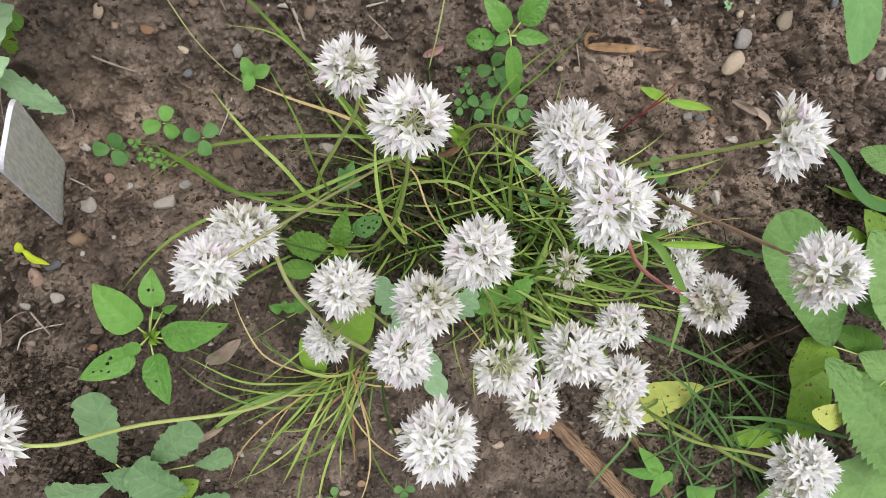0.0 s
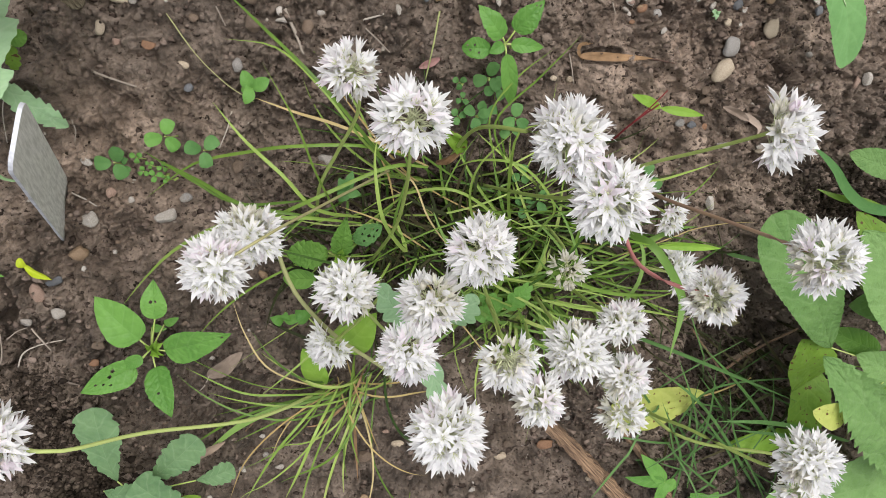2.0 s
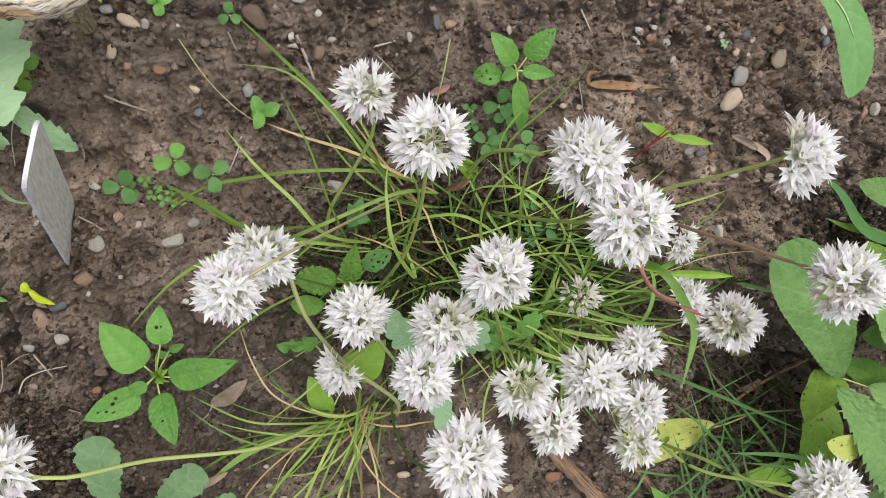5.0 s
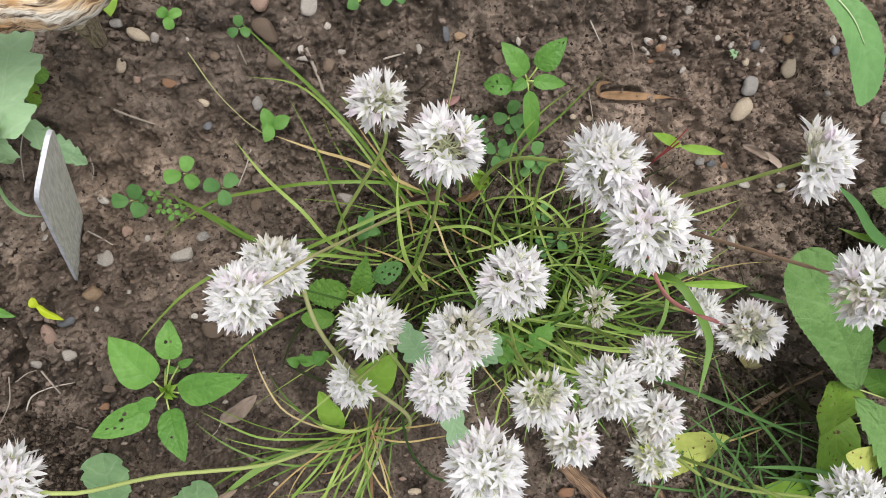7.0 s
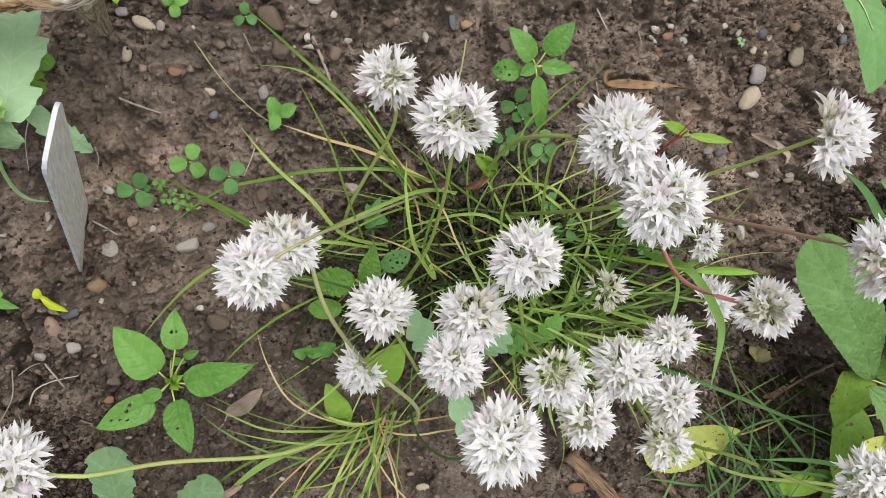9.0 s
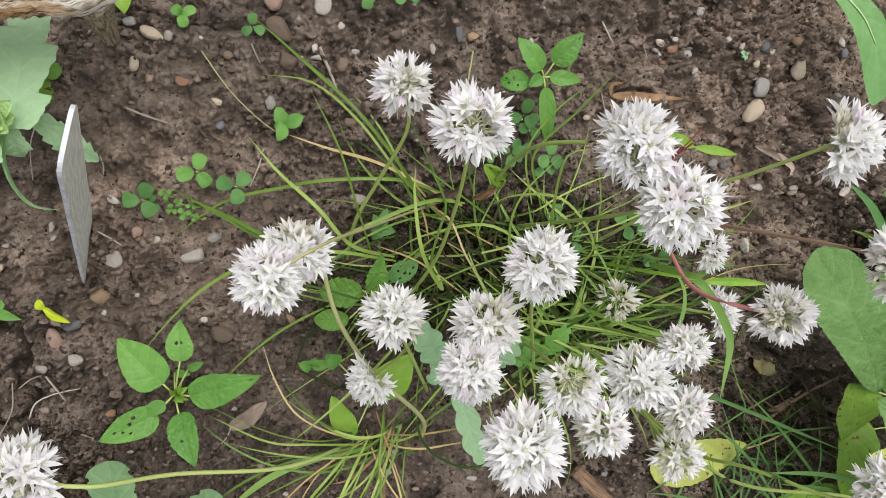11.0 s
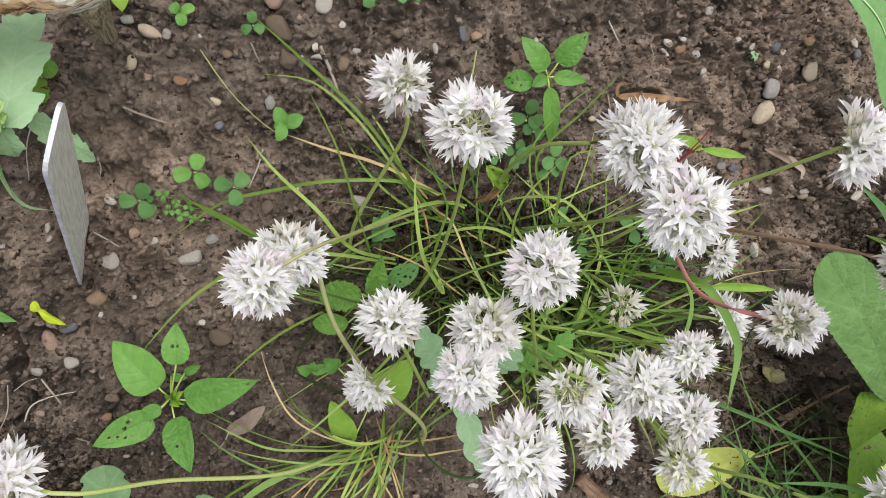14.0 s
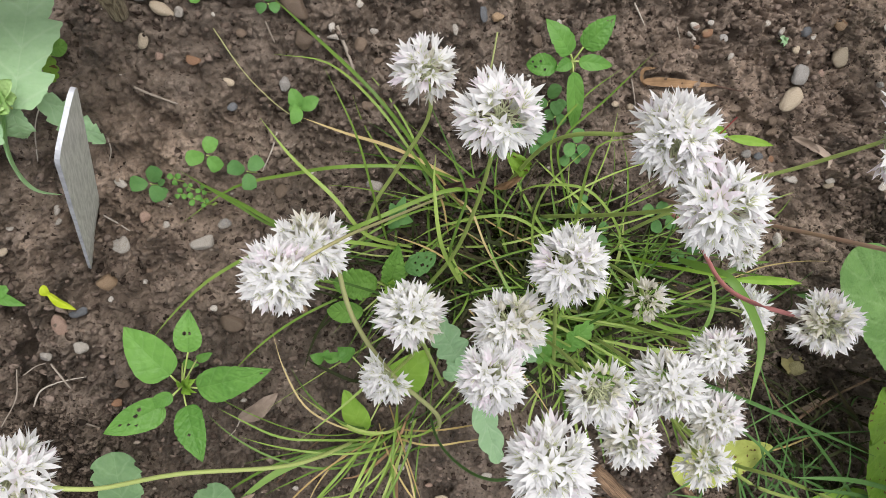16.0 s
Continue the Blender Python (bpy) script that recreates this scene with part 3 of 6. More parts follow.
TONES = {
    "cream": (0.52, 0.45, 0.35), "white": (0.58, 0.56, 0.53), "grey": (0.33, 0.325, 0.32), "pale": (0.46, 0.44, 0.41),
    "tan": (0.34, 0.24, 0.15), "pink": (0.38, 0.27, 0.22), "brown": (0.17, 0.125, 0.09), "blue": (0.16, 0.175, 0.20), "rust": (0.27, 0.15, 0.085),
    "olive": (0.40, 0.38, 0.20),
}
PEBBLE_RNG = random.Random(11)


def pebble(at, a, b, turn, tone, high=0.70, rough=0.13, sub=2):
    """A stone of length a and breadth b, in millimetres, half sunk in the soil."""
    smooth = tone in ("cream", "blue", "grey", "olive")
    vs, fs = lump(PEBBLE_RNG, 3, rough * 1.3, PEBBLE_RNG.choice((0, 0, 1)) if smooth else PEBBLE_RNG.choice((5, 7, 9)), 0.62 if smooth else 0.42)
    me = mesh_from("pebble", vs, fs)
    me.materials.append(STONE)
    ob = new("pebble", me)
    x, y = at[0], at[1]
    a, b = a / 2000, b / 2000
    ring = np.linspace(0, 2 * math.pi, 9)[:8]
    bed = float(np.mean(soil_height(x + b * np.cos(ring), y + b * np.sin(ring))))
    ob.location = (x, y, bed + b * high * 0.50 + 0.0028)
    ob.scale = (a, b, b * high)
    ob.rotation_euler = (PEBBLE_RNG.uniform(-0.15, 0.15), PEBBLE_RNG.uniform(-0.15, 0.15), radians(turn))
    c = TONES[tone]
    k = PEBBLE_RNG.uniform(0.68, 0.98)
    ob.color = (c[0] * k, c[1] * k, c[2] * k, 1)
    words = {"cream": "smooth cream pebble half sunk in the soil", "white": "small whitish pebble on the soil", "grey": "rounded grey pebble in the soil",
             "pale": "pale grey chipped stone on the soil", "tan": "tan-brown stone lying on the soil", "pink": "pinkish stone lying on the soil",
             "brown": "brown soil-coated stone in the soil", "blue": "dark blue-grey flat pebble on soil", "rust": "rust-brown stone lying on the soil",
             "olive": "yellowish mottled round stone on the soil"}
    return tagged(ob, words[tone], "pebble", "pebbles in the bed")


def twig(points, r, label="thin pale dry twig lying on the soil", material=None, name="twig"):
    q = [(p[0], p[1], max(p[2], float(soil_height(p[0], p[1])) + r * 0.6 + 0.0012)) for p in points]
    ob = new(name, tube(name, q, r * 0.8, r * 0.5, 18, 6, 0.25, len(points)))
    ob.data.materials.append(material or TWIG)
    return tagged(ob, label, "twig", "litter on the soil")


# ---- allium flowers ----
def tepals(verts, faces, uvs, open_base, open_tip, count=6, length=1.0, wide=0.4, jit=0.12, seed=0, centre=Vector((0, 0, 0))):
    rng = random.Random(seed)
    for i in range(count):
        f = 2 * math.pi * (i + rng.uniform(-jit, jit)) / count
        out, tan = Vector((math.cos(f), math.sin(f), 0)), Vector((-math.sin(f), math.cos(f), 0))
        pos = centre + out * 0.05
        o = len(verts)
        rows = (0, 0.14, 0.32, 0.52, 0.72, 0.88, 1.0)
        wid = (0.44, 0.78, 1.00, 0.94, 0.66, 0.32, 0.01)
        ln = length * rng.uniform(0.88, 1.10)
        a0, a1 = open_base + rng.uniform(-0.1, 0.1), open_tip + rng.uniform(-0.24, 0.24)
        last = 0
        bend, wring = rng.uniform(-0.16, 0.16), rng.uniform(-0.22, 0.22)
        for r, wv in zip(rows, wid):
            ang = a0 + (a1 - a0) * r
            way = out * math.sin(ang) + Vector((0, 0, math.cos(ang)))
            nrm = out * -math.cos(ang) + Vector((0, 0, math.sin(ang)))
            pos = pos + way * (ln * (r - last)) + tan * (bend * ln * (r - last))
            last = r
            h = 0.5 * wide * wv * ln
            verts += [pos - tan * h + nrm * (h * (0.17 - wring * r)), pos, pos + tan * h + nrm * (h * (0.17 + wring * r))]
            uvs += [(r, 0), (r, 0.5), (r, 1)]
        for k in range(len(rows) - 1):
            q = o + 3 * k
            faces += [(q, q + 1, q + 4, q + 3), (q + 1, q + 2, q + 5, q + 4)]


def floret_mesh(name, open_base, open_tip, seed, material, wide=0.4, stamens=True, count=6, length=1.0):
    verts, faces, uvs = [], [], []
    tepals(verts, faces, uvs, open_base, open_tip, count, length, wide, seed=seed)
    marks = [0] * len(faces)
    rng = random.Random(seed)

    def spindle(a, b, r):
        d = (b - a).normalized()
        x = d.cross(Vector((0.3, 0.5, 0.81))).normalized()
        y = d.cross(x)
        o = len(verts)
        mid = (a + b) / 2
        verts.extend([a] + [mid + (x * math.cos(t) + y * math.sin(t)) * r for t in (0, 1.57, 3.14, 4.71)] + [b])
        uvs.extend([(0.3, 0.2)] * 6)
        for j in range(4):
            faces.extend([(o, o + 1 + j, o + 1 + (j + 1) % 4), (o + 5, o + 1 + (j + 1) % 4, o + 1 + j)])
            marks.extend([1, 1])

    spindle(Vector((0, 0, 0.02)), Vector((0, 0, 0.30)), 0.085)
    spindle(Vector((0, 0, -1.35)), Vector((0, 0, 0.06)), 0.045)
    if stamens:
        for i in range(6):
            f = i * math.pi / 3 + 0.5
            spindle(Vector((0.04 * math.cos(f), 0.04 * math.sin(f), 0.1)), Vector((0.2 * math.cos(f), 0.2 * math.sin(f), 0.5 + 0.1 * rng.random())), 0.022)
    me = mesh_from(name, verts, faces, uvs)
    me.materials.append(material)
    me.materials.append(POD)
    me.polygons.foreach_set("material_index", marks)
    return me


OPEN = [floret_mesh("floret", a, b, k, PETAL, w) for k, (a, b, w) in enumerate(((0.46, 1.10, 0.28), (0.40, 0.96, 0.29), (0.54, 1.25, 0.27), (0.44, 1.04, 0.26), (0.50, 0.92, 0.29)), 1)]
CUP = [floret_mesh("floret", a, b, k, PETAL, w, st) for k, (a, b, w, st) in enumerate(((0.40, 0.60, 0.25, True), (0.32, 0.42, 0.25, False), (0.45, 0.78, 0.25, True), (0.38, 0.52, 0.24, False), (0.34, 0.68, 0.24, True), (0.28, 0.58, 0.26, False)), 11)]
DONE = [floret_mesh("floret", 0.55, -0.25, 7, SPENT, 0.40, True, 6, 0.72), floret_mesh("floret", 0.62, 0.0, 8, SPENT, 0.36, True, 5, 0.66), floret_mesh("floret", 0.70, -0.55, 19, SPENT, 0.42, False, 6, 0.70),
        floret_mesh("floret", 0.50, 0.75, 20, SPENT, 0.30, True, 6, 0.95), floret_mesh("floret", 0.40, 1.00, 21, SPENT, 0.26, True, 5, 0.90)]
BUD = [floret_mesh("floret", 0.62, -0.75, 9, PETAL, 0.62, False, 6, 0.8)]
HEAD_COUNT = [0]


def allium(head, radius, stem, florets=42, face=None, cover=-0.80, spent=0.08, colour=None, label="", thick=0.00105, bud=0.05, old=None, gap=None, open_to=0.86, fine=1.0):
    """A flower stem with its ball of starry florets. stem: places from the ground to the head; face: the way in which the ball looks."""
    HEAD_COUNT[0] += 1
    rng = random.Random(100 + HEAD_COUNT[0])
    head = Vector(head)
    ground = Vector(stem[0])
    ground.z = float(soil_height(ground.x, ground.y)) - 0.002
    ob = thing("allium_flower", ground, label or "white starry allium flower ball on a slender green stem", "flower", "allium flowers")
    way = (head - Vector(stem[-1])).normalized()
    part("stem", tube("stem", [ground, *stem[1:], head], thick * 1.25, thick * 0.9, 26, 8), colour or STEM, ob)
    look_way = Vector(face).normalized() if face else way
    florets = round(florets * 1.95 * fine)
    core = head
    golden = math.pi * (3 - math.sqrt(5))
    turn = rng.random() * 6
    base = look_way.to_track_quat("Z", "Y").to_matrix()
    for i in range(florets):
        z = 1 - (1 - cover) * (i + 0.5) / florets
        f = golden * i + turn
        q = math.sqrt(max(0, 1 - z * z))
        d = base @ Vector((q * math.cos(f), q * math.sin(f), z))
        d = (d + Vector((rng.gauss(0, 0.13), rng.gauss(0, 0.13), rng.gauss(0, 0.13)))).normalized()
        if gap and d.dot(Vector(gap).normalized()) > open_to + rng.uniform(-0.04, 0.04):
            continue
        size = radius * rng.uniform(0.39, 0.54) / math.sqrt(fine)
        reach = radius * rng.uniform(0.44, 0.66)
        roll = rng.random()
        if (old is not None and d.dot(Vector(old).normalized()) > 0.76 and roll < 0.8) or roll < (spent if spent > 0.5 else spent * (2.2 if z < -0.1 else 0.7)):
            me, size, reach = rng.choice(DONE), size * 0.9, reach * 0.92
        elif roll > 1 - bud:
            me, size = rng.choice(BUD), size * 0.8
        elif roll < (0.72 if d.z > 0.4 else 0.3):
            me = rng.choice(OPEN)
        else:
            me = rng.choice(CUP)
        fl = new("floret", me)
        fl.parent = ob
        aim = (d + Vector((rng.gauss(0, 0.17), rng.gauss(0, 0.17), rng.gauss(0, 0.17)))).normalized()
        m = Matrix.Translation(core + d * reach - ground) @ (aim.to_track_quat("Z", "Y").to_matrix() @ Matrix.Rotation(rng.random() * 6, 3, "Z")).to_4x4() @ Matrix.Diagonal((size, size, size, 1))
        fl.matrix_basis = m
    return ob


# ---- leafy plants ----
def herb(name, centre, label, category, stem_to=None, group=""):
    c = Vector(centre)
    g = Vector((stem_to or centre)[:3])
    g.z = float(soil_height(g.x, g.y)) - 0.001
    ob = thing(name, g, label, category, group)
    if (c - g).length > 0.004:
        part("stem", tube("stem", [g, (c + g) / 2 + Vector((0.002, 0.001, 0)), c], 0.0011, 0.0008, 8, 6), STEM, ob)
    return ob


def add_leaf(ob, centre, base, tip, width, material, shape="ovate", label="", stalk=0.0006, stalk_mat=None, **more):
    b, c = Vector(base), Vector(centre)
    if shape in ("lobed", "fan"):
        more.setdefault("n", 64)
    lf = part("leaf", leaf("leaf", base, tip, width, shape, seed=len(ob.children) + 3, **more), material, ob, label)
    if stalk and (b - c).length > 0.002:
        part("leaf_stalk", tube("leaf_stalk", [c, (b + c) / 2 + Vector((0, 0, 0.001)), b], stalk, stalk, 6, 5), stalk_mat or STEM, lf)
    return lf


def clover(at, size, turn, count=3, high=0.02, foot=None, ob=None, mat=None):
    """Round leaflets, in threes, on a thin stalk."""
    a = Vector(at)
    foot = foot or (a.x + 0.004, a.y - 0.003, 0)
    made = ob or herb("clover_plant", (foot[0], foot[1], 0), "low clover sprig with round green leaflets on soil", "weed", None, "clover sprigs")
    g = Vector((foot[0], foot[1], float(soil_height(foot[0], foot[1]))))
    part("leaf_stalk", tube("leaf_stalk", [g, (g + a) / 2 + Vector((0, 0, 0.003)), a], 0.0005, 0.0004, 8, 5), STEM, made)
    for k in range(count):
        f = radians(turn + k * 360 / 3)
        d = Vector((math.cos(f), math.sin(f), 0.12 + 0.45 * math.sin(turn * 1.7 + k * 2.1)))
        part("leaflet", leaf("leaflet", a + d * size * 0.12, a + d * size * 1.1, size * 0.98, "clover", 0.0008, 0.1, n=14, m=4, wave=0.04, seed=k), mat or CLOVER, made)
    return made


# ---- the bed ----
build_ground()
scatter("soil_clods", "loose dark brown soil clods and crumbs", "soil", CRUMB, 60000, 0.0005, 0.0032, 4.0, 21, 0.55, 1, 0.7, 0.48)
scatter("soil_lumps", "rounded lumps of moist brown soil", "soil", SOIL, 8000, 0.0008, 0.0046, 3.0, 24, 0.50, 2, 0.85, 0.55)
scatter("wet_clods", "heap of dark moist crumbly soil clods", "soil", WET_AND_SHADE, 2600, 0.0005, 0.0030, 3.2, 31, 0.8, 1, 0.55, 0.25, (*(-0.2854, -0.1273, 0.0000)[:2], 0.016, 0.018))
scatter("wet_clods", "heap of dark moist crumbly soil clods", "soil", WET_AND_SHADE, 1700, 0.0005, 0.0034, 3.2, 32, 0.8, 1, 0.55, 0.25, (*(-0.2660, -0.1629, 0.0000)[:2], 0.016, 0.012))
# Next four heaps paint the shade under leaves and beside a crack.
scatter("wet_clods", "soil crumbs coloured dark for shade under the leaves", "soil", WET_AND_SHADE, 7500, 0.0004, 0.0024, 3.0, 35, 0.6, 1, 0.5, 0.45, (*(0.2450, -0.1350, 0.0000)[:2], 0.048, 0.038))
scatter("wet_clods", "soil crumbs coloured dark for shade under the leaves", "soil", WET_AND_SHADE, 7000, 0.0004, 0.0024, 3.0, 36, 0.7, 1, 0.5, 0.4, (*(0.0100, 0.0330, 0.0000)[:2], 0.060, 0.028))
scatter("wet_clods", "crumbly soil by a crack, coloured dark for its shade", "soil", WET_AND_SHADE, 2400, 0.0005, 0.0026, 3.0, 38, 0.7, 1, 0.5, 0.40, (-0.302, -0.088, 0.020, 0.016))
scatter("wet_clods", "soil under leaves at the bed's edge, coloured dark for shade", "soil", WET_AND_SHADE, 5500, 0.0004, 0.0024, 3.0, 39, 0.6, 1, 0.5, 0.45, (0.3225, 0.0220, 0.032, 0.020))
scatter("wet_clods", "scattered dark moist soil crumbs", "soil", WET_AND_SHADE, 30000, 0.0003, 0.0019, 3.6, 37, 0.5, 1, 0.6, 0.55)
scatter("grit", "small pale grit and stone chips in soil", "grit", GRIT, 1500, 0.0005, 0.0024, 3.0, 22, 0.6, 2, 0.35, 0.45)

# ---- allium blades ----
BLADE_RNG = random.Random(5)


def free_blade(foot, azimuth, length, rise, bend, width, sway):
    """The middle line of a blade that rises from the soil, arches over and lies down."""
    x, y = foot
    p = Vector((x, y, float(soil_height(x, y)) - 0.002))
    out = [p.copy()]
    steps = 10
    e, a = radians(rise), radians(azimuth)
    lie = BLADE_RNG.uniform(0.005, 0.020)
    for k in range(steps):
        d = Vector((math.cos(e) * math.cos(a), math.cos(e) * math.sin(a), math.sin(e)))
        p = p + d * (length / steps)
        e -= radians(bend) / steps * (1.4 if k < 5 else 0.8)
        if k > 2 and p.z < lie + 0.012:
            e = max(e, radians(-8))
        if k > 2 and p.z < lie:
            p.z, e = lie, 0.0
        a += radians(sway) / steps
        out.append(p.copy())
    return out


def tuft(name, label, feet, blades, dry=0.04):
    made = thing(name, (feet[0], feet[1], float(soil_height(feet[0], feet[1]))), label, "leaves")
    for az, spread, n, lo, hi in blades:
        for _ in range(n):
            r = BLADE_RNG
            fx, fy = feet[0] + r.gauss(0, feet[2]), feet[1] + r.gauss(0, feet[3])
            w = r.uniform(0.0011, 0.0020)
            pts = free_blade((fx, fy), az + r.uniform(-spread, spread), r.uniform(lo, hi), r.uniform(38, 78), r.uniform(70, 120), w, r.uniform(-80, 80))
            old = r.random() < dry
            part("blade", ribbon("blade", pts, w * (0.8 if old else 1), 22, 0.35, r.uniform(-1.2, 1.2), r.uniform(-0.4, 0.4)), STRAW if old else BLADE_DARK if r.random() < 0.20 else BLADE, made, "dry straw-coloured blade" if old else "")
    return made


def blade_on(made, points, width=0.003, material=None, label="", twist=0.5):
    return part("blade", ribbon("blade", points, width * 0.85, 20, 0.35, twist), material or BLADE, made, label)


mid_clump = tuft("allium_leaves", "dense tuft of narrow arching green allium leaves", (*(0.0029, 0.0318, 0.0000)[:2], 0.030, 0.018),
                 [(180, 45, 28, 0.11, 0.19), (0, 45, 24, 0.11, 0.19), (-60, 60, 20, 0.08, 0.16), (100, 60, 13, 0.08, 0.14)])
right_clump = tuft("allium_leaves", "tuft of narrow green allium leaves leaning outwards", (*(0.0629, -0.0063, 0.0000)[:2], 0.026, 0.018),
                   [(0, 50, 40, 0.10, 0.18), (-70, 50, 22, 0.08, 0.14), (180, 60, 18, 0.08, 0.14)])
front_clump = tuft("allium_leaves", "sprawling tuft of narrow allium leaves lying on soil", (*(-0.0719, -0.0863, 0.0000)[:2], 0.012, 0.008),
                   [(184, 20, 8, 0.08, 0.16), (240, 22, 7, 0.09, 0.16), (215, 60, 6, 0.04, 0.10), (20, 40, 7, 0.05, 0.10), (278, 24, 4, 0.06, 0.13)], 0.20)
inner_clump = thing("allium_leaves", (0.084, -0.022, float(soil_height(0.084, -0.022))), "young bright green leaves crowded under the flower balls", "leaves")
for _ in range(58):
    r = BLADE_RNG
    w = r.uniform(0.0016, 0.0031)
    pts = free_blade((0.066 + r.gauss(0, 0.020), -0.030 + r.gauss(0, 0.012)), r.uniform(0, 360), r.uniform(0.06, 0.115), r.uniform(50, 86), r.uniform(60, 130), w, r.uniform(-70, 70))
    part("blade", ribbon("blade", pts, w, 20, 0.35, r.uniform(-1.0, 1.0), r.uniform(-0.4, 0.4)), FRESH if r.random() < 0.6 else BLADE, inner_clump)

# Dead undergrowth whose near-black colour carries the shade inside the tuft.
under = thing("old_leaves_in_shade", (*(0.0197, 0.0224, 0.0000)[:2], 0.0), "layer of old matted leaves, darkened for shade under the tuft", "leaves")
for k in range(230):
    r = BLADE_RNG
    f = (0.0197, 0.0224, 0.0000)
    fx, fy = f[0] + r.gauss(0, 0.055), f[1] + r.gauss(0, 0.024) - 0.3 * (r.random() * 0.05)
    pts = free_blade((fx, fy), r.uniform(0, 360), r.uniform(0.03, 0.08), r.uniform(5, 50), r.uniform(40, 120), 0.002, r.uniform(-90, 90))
    part("blade", ribbon("blade", pts, r.uniform(0.0014, 0.0028), 10, 0.3, r.uniform(-1, 1)), SHADE_THATCH, under)
# Thin dead strands, mostly coloured dark to shade the gap by the tuft.
litter = thing("old_leaves_in_shade", (0.160, -0.062, 0.0), "thin dead blades beside the tuft, mostly darkened for shade", "leaves")
for k in range(34):
    r = BLADE_RNG
    pts = free_blade((0.158 + r.gauss(0, 0.024), -0.060 + r.gauss(0, 0.016)), r.uniform(0, 360), r.uniform(0.03, 0.07), r.uniform(5, 30), r.uniform(40, 90), 0.002, r.uniform(-60, 60))
    part("blade", ribbon("blade", pts, r.uniform(0.0006, 0.0013), 10, 0.3, r.uniform(-1, 1)), STRAW if k % 9 == 0 else SHADE_THATCH, litter)

blade_on(mid_clump, [(-0.0363, 0.0698, 0.0300), (-0.0596, 0.1043, 0.0600), (-0.0858, 0.1375, 0.0700), (-0.1176, 0.1698, 0.0500), (-0.1458, 0.1974, 0.0300)], 0.0026)
blade_on(mid_clump, [(-0.0276, 0.0658, 0.0200), (-0.0558, 0.0941, 0.0500), (-0.0825, 0.1303, 0.0500), (-0.1094, 0.1552, 0.0300), (-0.1419, 0.1613, 0.0200)], 0.0020)
blade_on(mid_clump, [(-0.0103, 0.0714, 0.0100), (-0.0653, 0.1016, 0.0300), (-0.1014, 0.1136, 0.0200), (-0.1286, 0.1237, 0.0120)], 0.0025, STRAW, "dry straw-coloured blade")
blade_on(mid_clump, [(-0.0597, 0.0395, 0.0200), (-0.0901, 0.0533, 0.0500), (-0.1096, 0.0780, 0.0600), (-0.1327, 0.1004, 0.0500), (-0.1507, 0.1234, 0.0400)], 0.0028)
blade_on(mid_clump, [(-0.0754, 0.0425, 0.0300), (-0.0887, 0.0838, 0.0900), (-0.0979, 0.1158, 0.1100), (-0.1130, 0.1491, 0.1200)], 0.0016)
blade_on(mid_clump, [(-0.0283, 0.0829, 0.0300), (-0.0594, 0.0935, 0.0500), (-0.1019, 0.0947, 0.0500), (-0.1316, 0.0895, 0.0300), (-0.1707, 0.0798, 0.0100), (-0.2044, 0.0575, 0.0060)], 0.0026)
blade_on(mid_clump, [(-0.0609, 0.0401, 0.0400), (-0.1040, 0.0529, 0.0700), (-0.1471, 0.0470, 0.0500), (-0.1832, 0.0271, 0.0300), (-0.2080, 0.0047, 0.0150), (-0.2306, -0.0204, 0.0080)], 0.0026)
blade_on(mid_clump, [(-0.0904, 0.0477, 0.0500), (-0.1358, 0.0585, 0.0500), (-0.1650, 0.0716, 0.0300), (-0.1982, 0.0866, 0.0100)], 0.0028)
blade_on(mid_clump, [(-0.0969, 0.0592, 0.0500), (-0.1402, 0.0574, 0.0400), (-0.1686, 0.0717, 0.0300), (-0.2038, 0.0913, 0.0100)], 0.0022)
blade_on(mid_clump, [(-0.0146, 0.0762, 0.0400), (-0.0418, 0.0789, 0.0500), (-0.0896, 0.0627, 0.0600), (-0.1195, 0.0470, 0.0400), (-0.1436, 0.0360, 0.0200)], 0.003)
blade_on(mid_clump, [(-0.0115, 0.0096, 0.0100), (-0.0450, 0.0370, 0.0300), (-0.0751, 0.0503, 0.0300)], 0.0016, STRAW, "dry straw-coloured blade")
blade_on(mid_clump, [(-0.0372, 0.0405, 0.0300), (-0.0323, 0.0216, 0.0500), (-0.0491, 0.0505, 0.0800), (-0.0531, 0.0841, 0.0800), (-0.0491, 0.1022, 0.0600)], 0.003)
blade_on(front_clump, [(-0.0809, -0.0910, 0.0100), (-0.1048, -0.0787, 0.0300), (-0.1294, -0.0550, 0.0500), (-0.1423, -0.0298, 0.0500), (-0.1484, -0.0058, 0.0500)], 0.0014, STRAW, "dry straw-coloured blade")
blade_on(front_clump, [(-0.0671, -0.0841, 0.0060), (-0.0714, -0.1068, 0.0150), (-0.0714, -0.1408, 0.0120), (-0.0710, -0.1767, 0.0080)], 0.0026, RUST, "orange-brown dead blade")
blade_on(front_clump, [(-0.0617, -0.0783, 0.0100), (-0.0733, -0.0974, 0.0200), (-0.0948, -0.1197, 0.0120), (-0.1117, -0.1258, 0.0060)], 0.0022, RUST, "orange-brown dead blade")
blade_on(front_clump, [(-0.0810, -0.0855, 0.0200), (-0.0983, -0.1039, 0.0500), (-0.1115, -0.1328, 0.0500), (-0.1254, -0.1642, 0.0400)], 0.0024)
blade_on(front_clump, [(-0.0850, -0.0851, 0.0200), (-0.1096, -0.0985, 0.0500), (-0.1301, -0.1221, 0.0500), (-0.1528, -0.1609, 0.0400)], 0.0022)
